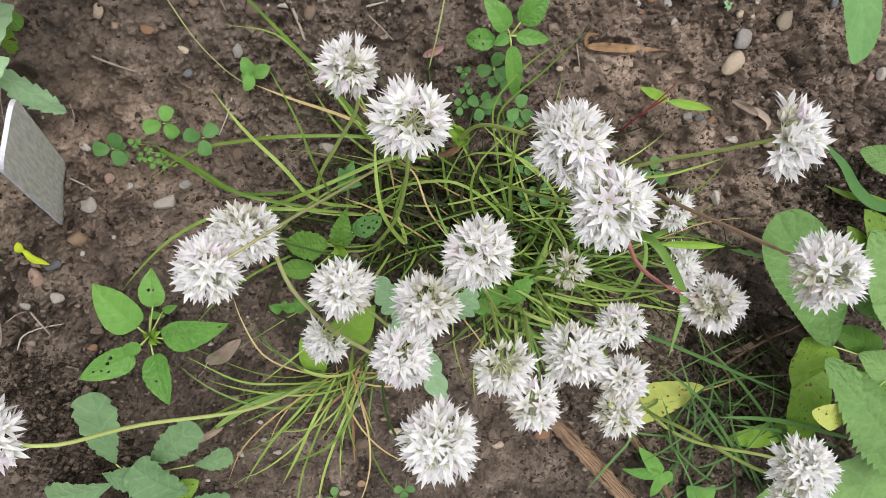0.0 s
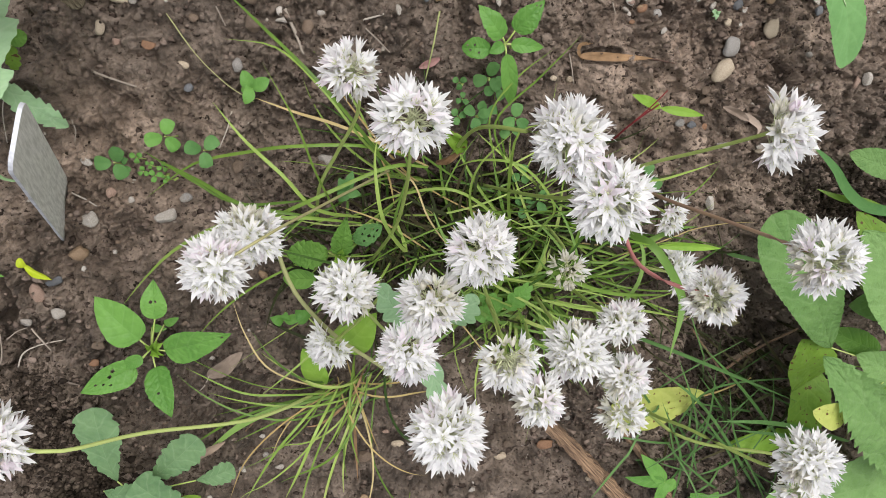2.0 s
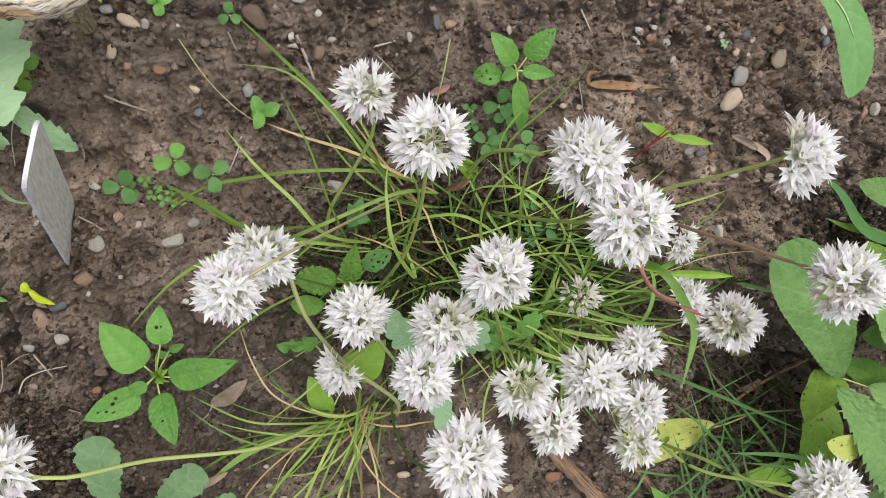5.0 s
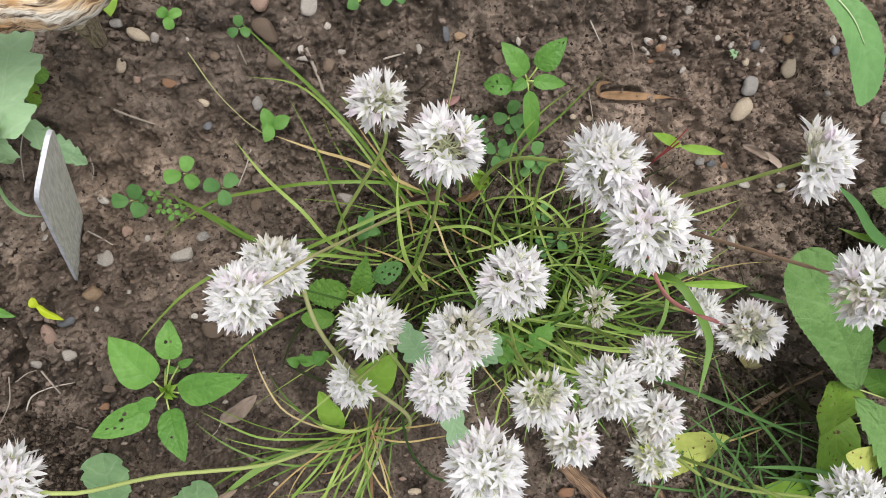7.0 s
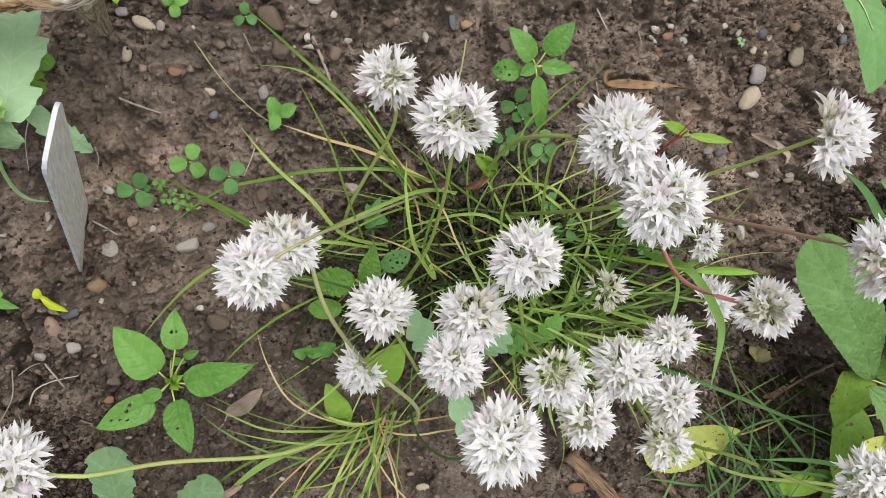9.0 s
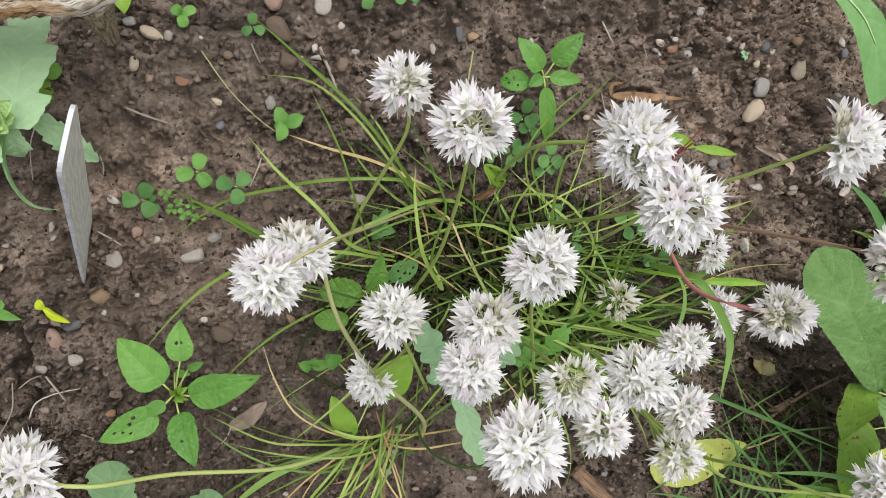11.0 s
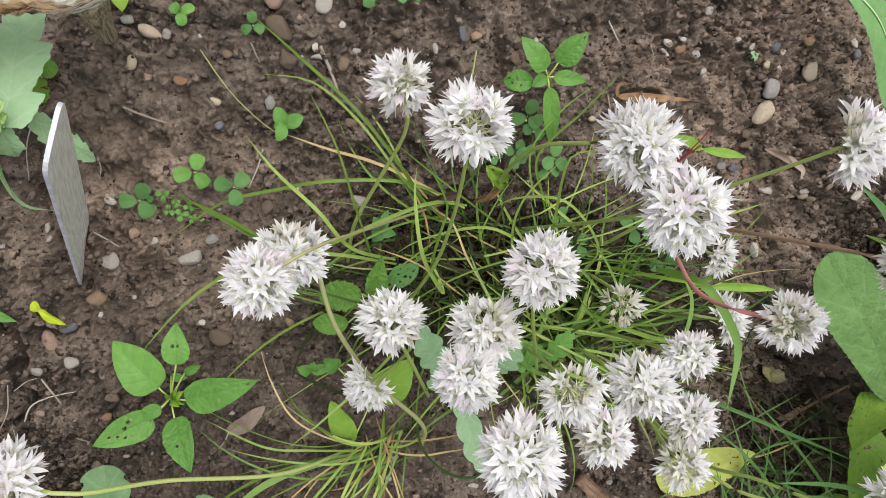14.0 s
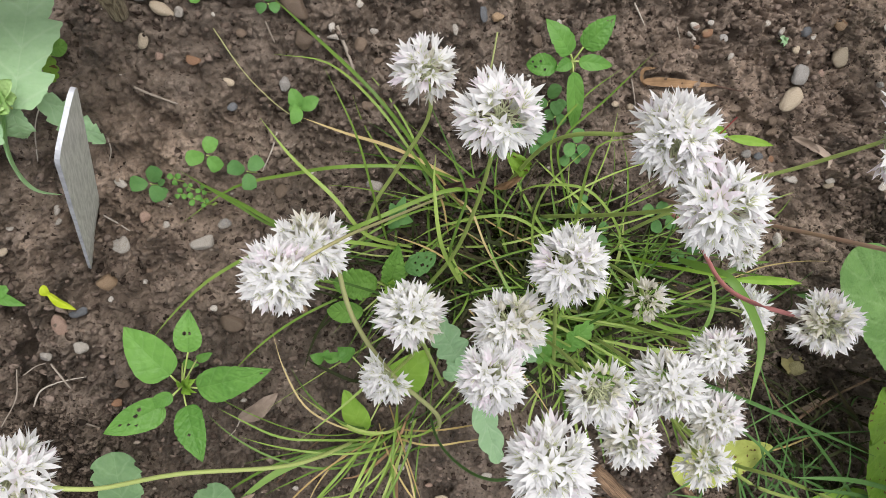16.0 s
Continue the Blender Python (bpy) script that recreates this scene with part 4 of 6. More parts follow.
blade_on(front_clump, [(-0.0811, -0.0877, 0.0200), (-0.1209, -0.0973, 0.0500), (-0.1505, -0.1300, 0.0400), (-0.1674, -0.1720, 0.0200)], 0.0013, STRAW, "dry straw-coloured blade")
blade_on(front_clump, [(-0.0604, -0.0807, 0.0200), (-0.0658, -0.0999, 0.0300), (-0.0878, -0.1324, 0.0400), (-0.1293, -0.1563, 0.0300)], 0.0020)
blade_on(front_clump, [(-0.0813, -0.0921, 0.0200), (-0.1196, -0.0765, 0.0500), (-0.1491, -0.0717, 0.0500), (-0.1856, -0.0545, 0.0400)], 0.0018)
blade_on(front_clump, [(-0.0813, -0.0991, 0.0100), (-0.1140, -0.0980, 0.0200), (-0.1512, -0.1125, 0.0150), (-0.1862, -0.1400, 0.0080)], 0.0056, FRESH)
blade_on(front_clump, [(-0.0977, -0.0952, 0.0150), (-0.1296, -0.0962, 0.0250), (-0.1624, -0.1088, 0.0200), (-0.1973, -0.1331, 0.0100)], 0.0022)
blade_on(right_clump, [(0.0492, 0.0231, 0.0100), (0.0306, 0.0628, 0.0800), (0.0233, 0.0970, 0.1200), (0.0264, 0.1101, 0.1300), (0.0473, 0.1122, 0.1200)], 0.0030)
blade_on(right_clump, [(0.0419, 0.0724, 0.0300), (0.0292, 0.1058, 0.0500), (0.0562, 0.1346, 0.0600), (0.0801, 0.1603, 0.0700)], 0.0018)
blade_on(right_clump, [(0.0339, 0.0727, 0.0300), (0.0277, 0.1086, 0.0400), (0.0441, 0.1344, 0.0500), (0.0683, 0.1518, 0.0500)], 0.0016)
blade_on(right_clump, [(0.1075, 0.0576, 0.0300), (0.1406, 0.0617, 0.0500), (0.1651, 0.0666, 0.0500), (0.1952, 0.0717, 0.0400)], 0.0022)
blade_on(right_clump, [(0.1593, 0.0388, 0.0300), (0.1713, 0.0464, 0.0400), (0.1929, 0.0580, 0.0300), (0.2009, 0.0680, 0.0300)], 0.0016)
part("blade", leaf("blade", (0.130, 0.0245, 0.085), (0.178, 0.0195, 0.082), 0.0088, "lance", 0.003, 0.35, n=40, m=4, sag=-0.03, quilt=0.02), LIME, right_clump, "broad yellow-green blade")
blade_on(right_clump, [(0.088, 0.028, 0.015), (0.097, 0.030, 0.06), (0.112, 0.029, 0.083), (0.132, 0.0243, 0.085)], 0.0032, LIME)
blade_on(right_clump, [(0.222, -0.006, 0.012), (0.24, -0.011, 0.012), (0.255, -0.016, 0.01)], 0.0040, GRASS)
blade_on(right_clump, [(0.1160, 0.0290, 0.0400), (0.1250, 0.0270, 0.0830), (0.1340, 0.0160, 0.0890), (0.1450, -0.0020, 0.0880), (0.1485, -0.0180, 0.0900), (0.1360, -0.0490, 0.1020)], 0.0066, FRESH, "broad hanging blade", 0.2)
blade_on(right_clump, [(0.1318, 0.0079, 0.0300), (0.1399, 0.0194, 0.0500), (0.1604, 0.0266, 0.0500), (0.1764, 0.0270, 0.0500)], 0.0045, FRESH)
blade_on(right_clump, [(0.1299, -0.0358, 0.0300), (0.1335, -0.0116, 0.0500), (0.1364, 0.0093, 0.0500), (0.1291, 0.0262, 0.0500)], 0.0045, FRESH)
blade_on(right_clump, [(0.0654, 0.0020, 0.0400), (0.0840, -0.0051, 0.0600), (0.1131, -0.0153, 0.0600), (0.1625, -0.0264, 0.0400)], 0.0036)
blade_on(right_clump, [(0.0689, -0.0273, 0.0300), (0.1044, -0.0339, 0.0400), (0.1435, -0.0404, 0.0300), (0.1851, -0.0535, 0.0200)], 0.0030)

blade_on(mid_clump, [(0.0280, 0.0142, 0.0200), (0.0099, 0.0524, 0.0600), (0.0093, 0.0831, 0.0900), (0.0329, 0.1090, 0.1000)], 0.0022)
blade_on(mid_clump, [(-0.0229, 0.0171, 0.0200), (-0.0394, 0.0375, 0.0500), (-0.0353, 0.0620, 0.0600), (-0.0293, 0.0784, 0.0500), (-0.0390, 0.1059, 0.0300)], 0.0022)
blade_on(mid_clump, [(-0.0352, 0.0739, 0.0200), (-0.0243, 0.0653, 0.0400), (-0.0167, 0.0439, 0.0500), (0.0017, 0.0142, 0.0300)], 0.0016, STRAW, "dry straw-coloured blade")
blade_on(mid_clump, [(-0.0464, 0.0860, 0.0200), (-0.0402, 0.0680, 0.0300), (-0.0370, 0.0484, 0.0300)], 0.0016, STRAW, "dry straw-coloured blade")
blade_on(mid_clump, [(0.0447, 0.0132, 0.0200), (0.0316, 0.0392, 0.0400), (-0.0013, 0.0622, 0.0500), (-0.0406, 0.0545, 0.0300), (-0.0596, 0.0434, 0.0200)], 0.0024)
blade_on(right_clump, [(0.0697, 0.0244, 0.0200), (0.0704, 0.0473, 0.0500), (0.0430, 0.0786, 0.0700), (0.0178, 0.0810, 0.0500), (0.0024, 0.0720, 0.0300)], 0.0022)

# ---- allium flowers ----
TIRED = "fading white allium ball with brownish papery florets"
allium((-0.0441, 0.1253, 0.2050), 0.0192, [(-0.0538, 0.0009, 0.0000), (-0.0423, 0.0448, 0.0800), (-0.0408, 0.0808, 0.1400), (-0.0430, 0.1082, 0.1850)], 34, cover=-0.7, gap=(0.0, 0.35, 0.94), open_to=0.90)
allium((-0.0683, 0.1457, 0.1650), 0.0163, [(-0.0908, 0.0325, 0.0000), (-0.0871, 0.0680, 0.0500), (-0.0752, 0.0979, 0.1000), (-0.0646, 0.1254, 0.1450)], 34, spent=0.2, old=(0.9, 0.3, -0.1))
allium((0.0245, 0.1170, 0.2200), 0.0193, [(0.0076, 0.0691, 0.0000), (-0.0006, 0.1110, 0.1300), (0.0114, 0.1177, 0.2000)], 52, face=(0.2, 0.2, 1), spent=0.1, bud=0.15)
allium((0.0424, 0.0890, 0.2250), 0.0204, [(0.0325, 0.0493, 0.0000), (0.0301, 0.0731, 0.1300), (0.0354, 0.0847, 0.2000)], 44, face=(0.1, 0.1, 1), gap=(0.12, 0.1, 1), open_to=0.93)
allium((-0.1337, 0.0654, 0.2150), 0.0170, [(-0.0190, 0.0722, 0.0000), (-0.0626, 0.0752, 0.0900), (-0.0907, 0.0767, 0.1600), (-0.1048, 0.0784, 0.2000), (-0.1200, 0.0751, 0.2240)], 44, face=(-0.5, -0.4, 1), colour=OLD_STEM, thick=0.00075, fine=1.15)
allium((-0.1219, 0.0705, 0.1780), 0.0188, [(-0.0425, -0.0991, 0.0000), (-0.0478, -0.0650, 0.0500), (-0.0806, -0.0182, 0.1000), (-0.1013, 0.0230, 0.1400), (-0.1086, 0.0492, 0.1580), (-0.1103, 0.0615, 0.1650)], 46, face=(-0.2, 0.3, 1), spent=0.22, colour=OLD_STEM, thick=0.00125, label="white allium ball on a thick ageing bent stem", old=(0.1, 0.9, 0.1), fine=1.3)
allium((-0.0759, 0.0316, 0.1580), 0.0177, [(-0.0371, -0.0619, 0.0000), (-0.0590, -0.0097, 0.0900), (-0.0691, 0.0140, 0.1300)], 46, face=(-0.3, 0.2, 1), spent=0.12, old=(0.7, -0.7, 0.3))
allium((-0.0843, -0.0093, 0.1280), 0.0161, [(-0.0444, -0.0257, 0.0000), (-0.0650, -0.0165, 0.0700), (-0.0766, -0.0100, 0.1100)], 22, face=(-0.8, -0.45, 0.5), cover=0.1, label="half-open white allium flower nodding to one side")
allium((-0.0511, 0.0222, 0.2250), 0.0154, [(0.0064, -0.0292, 0.0000), (-0.0244, -0.0014, 0.1200), (-0.0420, 0.0135, 0.1900)], 44, face=(-0.1, -0.1, 1))
allium((-0.0343, 0.0323, 0.1880), 0.0184, [(0.0195, -0.0036, 0.0000), (-0.0071, 0.0157, 0.1000), (-0.0224, 0.0240, 0.1500)], 46, face=(0, 0, 1), spent=0.25, label=TIRED, old=(0.5, 0.5, 0.6))
allium((-0.0113, 0.0618, 0.2000), 0.0187, [(0.0433, -0.0545, 0.0000), (0.0163, -0.0039, 0.0900), (-0.0016, 0.0323, 0.1500)], 48, face=(0, 0.1, 1), gap=(0.1, -0.35, 0.93), open_to=0.95)
allium((-0.0416, 0.0079, 0.2750), 0.0173, [(-0.0459, -0.0840, 0.0000), (-0.0519, -0.0685, 0.0800), (-0.0542, -0.0416, 0.1700), (-0.0513, -0.0170, 0.2350)], 50, face=(0, -0.1, 1), colour=GRASS, thick=0.0007)
allium((0.0413, 0.0013, 0.1900), 0.0186, [(0.0720, -0.0338, 0.0000), (0.0543, -0.0145, 0.1000), (0.0487, -0.0095, 0.1500)], 44, face=(0.2, -0.3, 1), spent=0.12)
allium((-0.0011, 0.0089, 0.2100), 0.0173, [(0.0323, -0.0310, 0.0000), (0.0153, -0.0079, 0.1100), (0.0059, 0.0018, 0.1700)], 36, face=(0, -0.6, 0.7), cover=-0.35, spent=0.15, gap=(-0.1, 0.55, 0.8), open_to=0.86, old=(-0.5, 0.7, 0.5))
allium((0.0158, -0.0160, 0.2080), 0.0153, [(0.0633, -0.0514, 0.0000), (0.0388, -0.0320, 0.1100), (0.0249, -0.0243, 0.1700)], 38, face=(0, -0.4, 1), spent=0.12, gap=(-0.3, 0.5, 0.8), open_to=0.92, old=(-0.7, -0.2, 0.3))
allium((0.0679, 0.0129, 0.1850), 0.0142, [(0.0943, -0.0262, 0.0000), (0.0763, -0.0028, 0.1000), (0.0694, 0.0088, 0.1600)], 36, face=(0.3, 0, 1), spent=0.1)
allium((0.0779, -0.0276, 0.1680), 0.0157, [(0.1087, -0.0595, 0.0000), (0.0925, -0.0447, 0.0800), (0.0823, -0.0341, 0.1400)], 38, face=(0.1, 0, 1), old=(-0.7, -0.5, 0.1))
allium((0.0882, -0.0647, 0.1400), 0.0171, [(0.1138, -0.0740, 0.0000), (0.0990, -0.0660, 0.0700), (0.0896, -0.0645, 0.1200)], 30, face=(0.1, -0.2, 1), spent=0.55, label=TIRED)
allium((0.1048, 0.0335, 0.2100), 0.0172, [(0.1220, 0.0570, 0.0000), (0.1100, 0.0570, 0.0500), (0.0945, 0.0510, 0.1100), (0.0858, 0.0400, 0.1500), (0.0865, 0.0360, 0.1740), (0.0935, 0.0348, 0.1960)], 42, face=(0.5, -0.3, 1), spent=0.2, colour=RED_STEM, thick=0.0012, label="white allium ball on a reddish curved stem", gap=(-0.25, 0.2, 0.95), open_to=0.955, old=(-0.6, 0.25, 0.75), fine=1.25)
allium((0.1307, 0.0641, 0.2550), 0.0196, [(0.1183, 0.0646, 0.0000), (0.1079, 0.0688, 0.1300), (0.1147, 0.0692, 0.2000), (0.1210, 0.0684, 0.2400)], 46, face=(0.3, 0.1, 1), spent=0.12, colour=PURPLE_STEM, label="white allium ball on a long purplish stem", gap=(-0.15, 0.3, 0.94), open_to=0.96, old=(-0.9, -0.4, 0.1), fine=1.4)
allium((0.1316, 0.1145, 0.2050), 0.0217, [(0.0927, 0.0401, 0.0000), (0.1063, 0.0801, 0.1000), (0.1216, 0.0994, 0.1600), (0.1305, 0.1124, 0.2000)], 36, face=(1.0, 0.0, 0.75), cover=0.02, bud=0.1, label="lopsided white allium flower head on slanting stem", old=(-0.6, 0.7, 0.6))
allium((0.0544, 0.0271, 0.1300), 0.0151, [(0.0844, 0.0189, 0.0000), (0.0705, 0.0248, 0.0700), (0.0603, 0.0269, 0.1100)], 15, face=(0, 0, 1), cover=-0.2, spent=0.9, label="withered allium flower head with brown papery florets")
allium((0.1526, 0.0384, 0.0500), 0.0165, [(0.1417, 0.0356, 0.0000), (0.1441, 0.0414, 0.0350)], 16, face=(0.7, -0.2, 0.6), cover=0.0, spent=0.1, label="small white allium flower low by the leaves")
allium((0.1628, -0.0081, 0.0450), 0.0195, [(0.1437, -0.0113, 0.0000), (0.1487, -0.0074, 0.0300)], 18, face=(0.7, 0.2, 0.6), cover=0.0, spent=0.15, label="small white allium flower low by the leaves")
allium((-0.2425, -0.0153, 0.2050), 0.0196, [(-0.0915, -0.1007, 0.0000), (-0.1363, -0.0770, 0.0800), (-0.1880, -0.0446, 0.1500), (-0.2176, -0.0273, 0.1950)], 42, face=(-0.4, 0.2, 1), thick=0.0011, label="white allium ball on a long slanting stem")
allium((0.1525, -0.0517, 0.2300), 0.0193, [(0.1234, -0.0842, 0.0000), (0.1178, -0.0817, 0.1000), (0.1229, -0.0682, 0.1600), (0.1423, -0.0632, 0.2150)], 46, face=(0.2, 0, 1), spent=0.1, old=(-0.6, -0.5, 0.3), fine=1.3)
allium((0.1789, -0.0969, 0.1900), 0.0165, [(0.1187, -0.0838, 0.0000), (0.1305, -0.0953, 0.0900), (0.1444, -0.0958, 0.1300), (0.1770, -0.0845, 0.1750)], 30, face=(0.1, -0.3, 1), spent=0.2)

# ---- upright stake ----
def rounded(before, corner, after, reach, n=6):
    """Places along a corner that is worn round."""
    p, q = corner + (before - corner).normalized() * reach, corner + (after - corner).normalized() * reach
    return [p * (1 - k / n) ** 2 + corner * (2 * k / n * (1 - k / n)) + q * (k / n) ** 2 for k in range(n + 1)]


def stake():
    a, b, c, d = (Vector(q) for q in ((-0.2045, 0.1390, 0.2050), (-0.2090, 0.1120, 0.2185), (-0.2634, 0.0298, 0.0000), (-0.2547, 0.0714, 0.0000)))
    c, d = c + (c - b) * 0.08, d + (d - a) * 0.08
    thick = (b - a).cross(c - b).normalized() * 0.0019
    if thick.x > 0:
        thick = -thick
    a = a + (a - d).normalized() * 0.002
    rim = [d] + rounded(d, a, b, 0.010) + rounded(a, b, c, 0.008) + [b + (c - b) * k / 12 for k in range(2, 12)] + [c]
    n = len(rim)
    along, across = (d - a), (b - a)
    uvs = [((p - a).dot(along) / along.length_squared, (p - a).dot(across) / across.length_squared) for p in rim]
    face = mesh_from("face", rim + [p + thick for p in rim], [tuple(range(n)), tuple(range(2 * n - 1, n - 1, -1))], uvs * 2, False)
    rng = random.Random(3)
    worn = [p + (b - a).normalized() * rng.uniform(-0.0003, 0.0003) for p in rim]
    edge = mesh_from("edge", worn + [p + thick for p in worn], [(i, i + n, (i + 1) % n + n, (i + 1) % n) for i in range(n)], None, False)
    ob = thing("plant_stake", ((c.x + d.x) / 2, (c.y + d.y) / 2, 0.0), "weathered grey slat stake leaning in the soil", "stake")
    part("face", face, SLATE, ob)
    part("edge", edge, SLATE_EDGE, ob, "pale sawn edge")


stake()

# ---- herb with five leaves ----
c = (-0.2039, -0.0368, 0.0450)
ob = herb("herb_seedling", c, "bright green broad-leaved weed with insect holes", "weed", (-0.2117, -0.0523, 0.0000))
add_leaf(ob, c, (-0.2097, -0.0284, 0.0500), (-0.2352, 0.0016, 0.0450), 0.0272, HERB, arch=0.004)
add_leaf(ob, c, (-0.1986, -0.0146, 0.0500), (-0.1975, 0.0111, 0.0460), 0.0165, HERB, arch=0.003, holes=((0.45, 0.15, 0.0009), (0.45, -0.2, 0.0011)), n=60, m=12)
add_leaf(ob, c, (-0.1941, -0.0367, 0.0520), (-0.1489, -0.0227, 0.0660), 0.0220, HERB, arch=0.003, teeth=5, depth=0.02, holes=((0.87, 0.1, 0.0011),), n=70, m=14)
add_leaf(ob, c, (-0.2008, -0.0466, 0.0550), (-0.1905, -0.0754, 0.0720), 0.0195, HERB, arch=0.003, teeth=6, depth=0.03, holes=((0.5, 0.25, 0.0009),), n=70, m=14)
add_leaf(ob, c, (-0.2145, -0.0469, 0.0500), (-0.2485, -0.0595, 0.0580), 0.0200, HERB, arch=0.002, holes=((0.72, 0.1, 0.0011), (0.6, -0.15, 0.0009), (0.45, 0.2, 0.0012), (0.36, 0.45, 0.0013), (0.5, -0.4, 0.0008)), n=70, m=14)
add_leaf(ob, c, (-0.2088, -0.0402, 0.0520), (-0.2238, -0.0460, 0.0500), 0.0095, HERB, arch=0.002)
for tip, w in (((-0.1969, -0.0263, 0.0580), 0.004), ((-0.1934, -0.0374, 0.0580), 0.004), ((-0.2047, -0.0287, 0.0580), 0.004), ((-0.1937, -0.0293, 0.0560), 0.005), ((-0.1967, -0.0387, 0.0580), 0.005)):
    add_leaf(ob, c, c, tip, w, LIME, arch=0.001, n=12, m=3, stalk=0, wave=0.4, fold=0.5)
add_leaf(ob, c, (-0.2058, -0.0277, 0.0300), (-0.1958, -0.0293, 0.0300), 0.006, HERB, arch=0.001)
add_leaf(ob, c, (-0.1973, -0.0260, 0.0300), (-0.1871, -0.0219, 0.0300), 0.006, HERB, arch=0.001)

# ---- seedling beyond the flowers ----
c = (0.0329, 0.1552, 0.0600)
ob = herb("herb_seedling", c, "young bright green weed with toothed leaves", "weed", (0.0489, 0.1516, 0.0000))
add_leaf(ob, c, (0.0305, 0.1593, 0.0640), (0.0148, 0.1789, 0.0660), 0.0150, HERB, arch=0.003, teeth=4, depth=0.05)
add_leaf(ob, c, (0.0383, 0.1633, 0.0640), (0.0554, 0.1810, 0.0700), 0.0160, HERB, arch=0.003, teeth=5, depth=0.04, holes=((0.85, 0.2, 0.0012), (0.78, -0.4, 0.0008)), n=50, m=10)
add_leaf(ob, c, (0.0364, 0.1552, 0.0620), (0.0582, 0.1527, 0.0600), 0.0100, HERB, arch=0.003, teeth=4, depth=0.04)
add_leaf(ob, c, (0.0337, 0.1490, 0.0600), (0.0436, 0.1140, 0.0300), 0.0118, HERB, arch=0.004)
add_leaf(ob, c, (0.0239, 0.1526, 0.0600), (0.0060, 0.1536, 0.0560), 0.0140, HERB, "broad", arch=0.003, teeth=5, depth=0.03, holes=((0.55, 0.3, 0.0008), (0.7, -0.2, 0.0007), (0.4, -0.4, 0.0007), (0.8, 0.35, 0.0008)), n=50, m=10)
add_leaf(ob, c, (0.0317, 0.1552, 0.0620), (0.0220, 0.1499, 0.0620), 0.0080, HERB, arch=0.001)

# ---- clovers ----
clover((-0.1840, 0.1013, 0.0280), 0.0105, 70, mat=BRIGHT_CLOVER)
clover((-0.1610, 0.0911, 0.0260), 0.0105, 40)
ob = clover((-0.2202, 0.0838, 0.0160), 0.0112, 60)
clover((-0.2151, 0.0808, 0.0120), 0.0050, 200, ob=ob, foot=(-0.2217, 0.0784, 0.0000))
for q, s, a in (((-0.2064, 0.0864, 0.0120), 0.0055, 30), ((-0.2036, 0.0762, 0.0100), 0.0050, 90), ((-0.1956, 0.0735, 0.0120), 0.0055, 10), ((-0.1907, 0.0787, 0.0100), 0.0045, 70), ((-0.1988, 0.0809, 0.0100), 0.004, 150), ((-0.1900, 0.0707, 0.0080), 0.004, 20)):
    clover(q, s * 0.75, a, mat=BRIGHT_CLOVER)
for q, s, a in (((0.0314, 0.1326, 0.0200), 0.0125, 75), ((0.0366, 0.1248, 0.0180), 0.0105, 190), ((0.0227, 0.1067, 0.0180), 0.0105, 20), ((0.0301, 0.1093, 0.0150), 0.010, 130), ((0.0507, 0.1039, 0.0180), 0.0125, 85), ((0.0478, 0.0969, 0.0140), 0.010, 220),
                ((0.0121, 0.1296, 0.0120), 0.0060, 30), ((0.0144, 0.1179, 0.0100), 0.0055, 80), ((0.0107, 0.1065, 0.0120), 0.007, 10), ((0.0690, 0.0440, 0.0140), 0.010, 50), ((0.0591, 0.0399, 0.0120), 0.010, 10), ((0.0568, 0.0628, 0.0120), 0.009, 70),
                ((0.1516, 0.0574, 0.0160), 0.012, 80), ((0.1216, 0.0554, 0.0120), 0.012, 20), ((0.1100, 0.0541, 0.0140), 0.012, 140), ((0.1336, 0.0265, 0.0150), 0.013, 60), ((-0.0890, -0.1953, 0.0150), 0.009, 80), ((-0.0339, -0.1911, 0.0200), 0.010, 30), ((-0.1449, 0.1918, 0.0120), 0.009, 90), ((-0.0715, 0.2125, 0.0150), 0.011, 30), ((-0.0458, 0.2126, 0.0150), 0.011, 100)):
    clover(q, s * 0.8, a)

# ---- tiny seedlings ----
def sprout(name, at, tips, w, material=None, label="tiny bright green seedling sprouting from the soil", shape="ovate"):
    ob = herb(name, at, label, "seedling", None, "seedlings")
    for i, q in enumerate(tips):
        add_leaf(ob, at, at, q, w * (1 if i % 2 == 0 else 0.85), material or HERB, shape, arch=0.002, n=14, m=4)
    return ob


sprout("seedling", (-0.128, 0.129, 0.012), ((-0.116, 0.135, 0.014), (-0.133, 0.119, 0.014), (-0.133, 0.141, 0.014), (-0.135, 0.128, 0.012)), 0.0095, BRIGHT_CLOVER, shape="broad")
sprout("seedling", (0.2008, 0.1729, 0.0060), ((0.1952, 0.1760, 0.0080), (0.2039, 0.1743, 0.0080), (0.2001, 0.1681, 0.0080), (0.1973, 0.1705, 0.0080)), 0.0036, POPPY)
sprout("seedling", (0.1585, 0.1080, 0.0160), ((0.1350, 0.1185, 0.0200), (0.1917, 0.1016, 0.0180)), 0.0120, LIME, "lime green two-leaved seedling beside a red stem", "lance")
sprout("seedling", (-0.2228, 0.2159, 0.0120), ((-0.2220, 0.1990, 0.0140),), 0.013, LIME)
sprout("seedling", (-0.1887, 0.1990, 0.0120), ((-0.1932, 0.2038, 0.0140), (-0.1793, 0.2024, 0.0140), (-0.1866, 0.1911, 0.0140)), 0.008, BRIGHT_CLOVER, shape="clover")
sprout("seedling", (-0.3192, 0.0166, 0.0100), ((-0.3077, 0.0218, 0.0120), (-0.3001, 0.0092, 0.0120), (-0.3274, 0.0102, 0.0120)), 0.009, HERB)
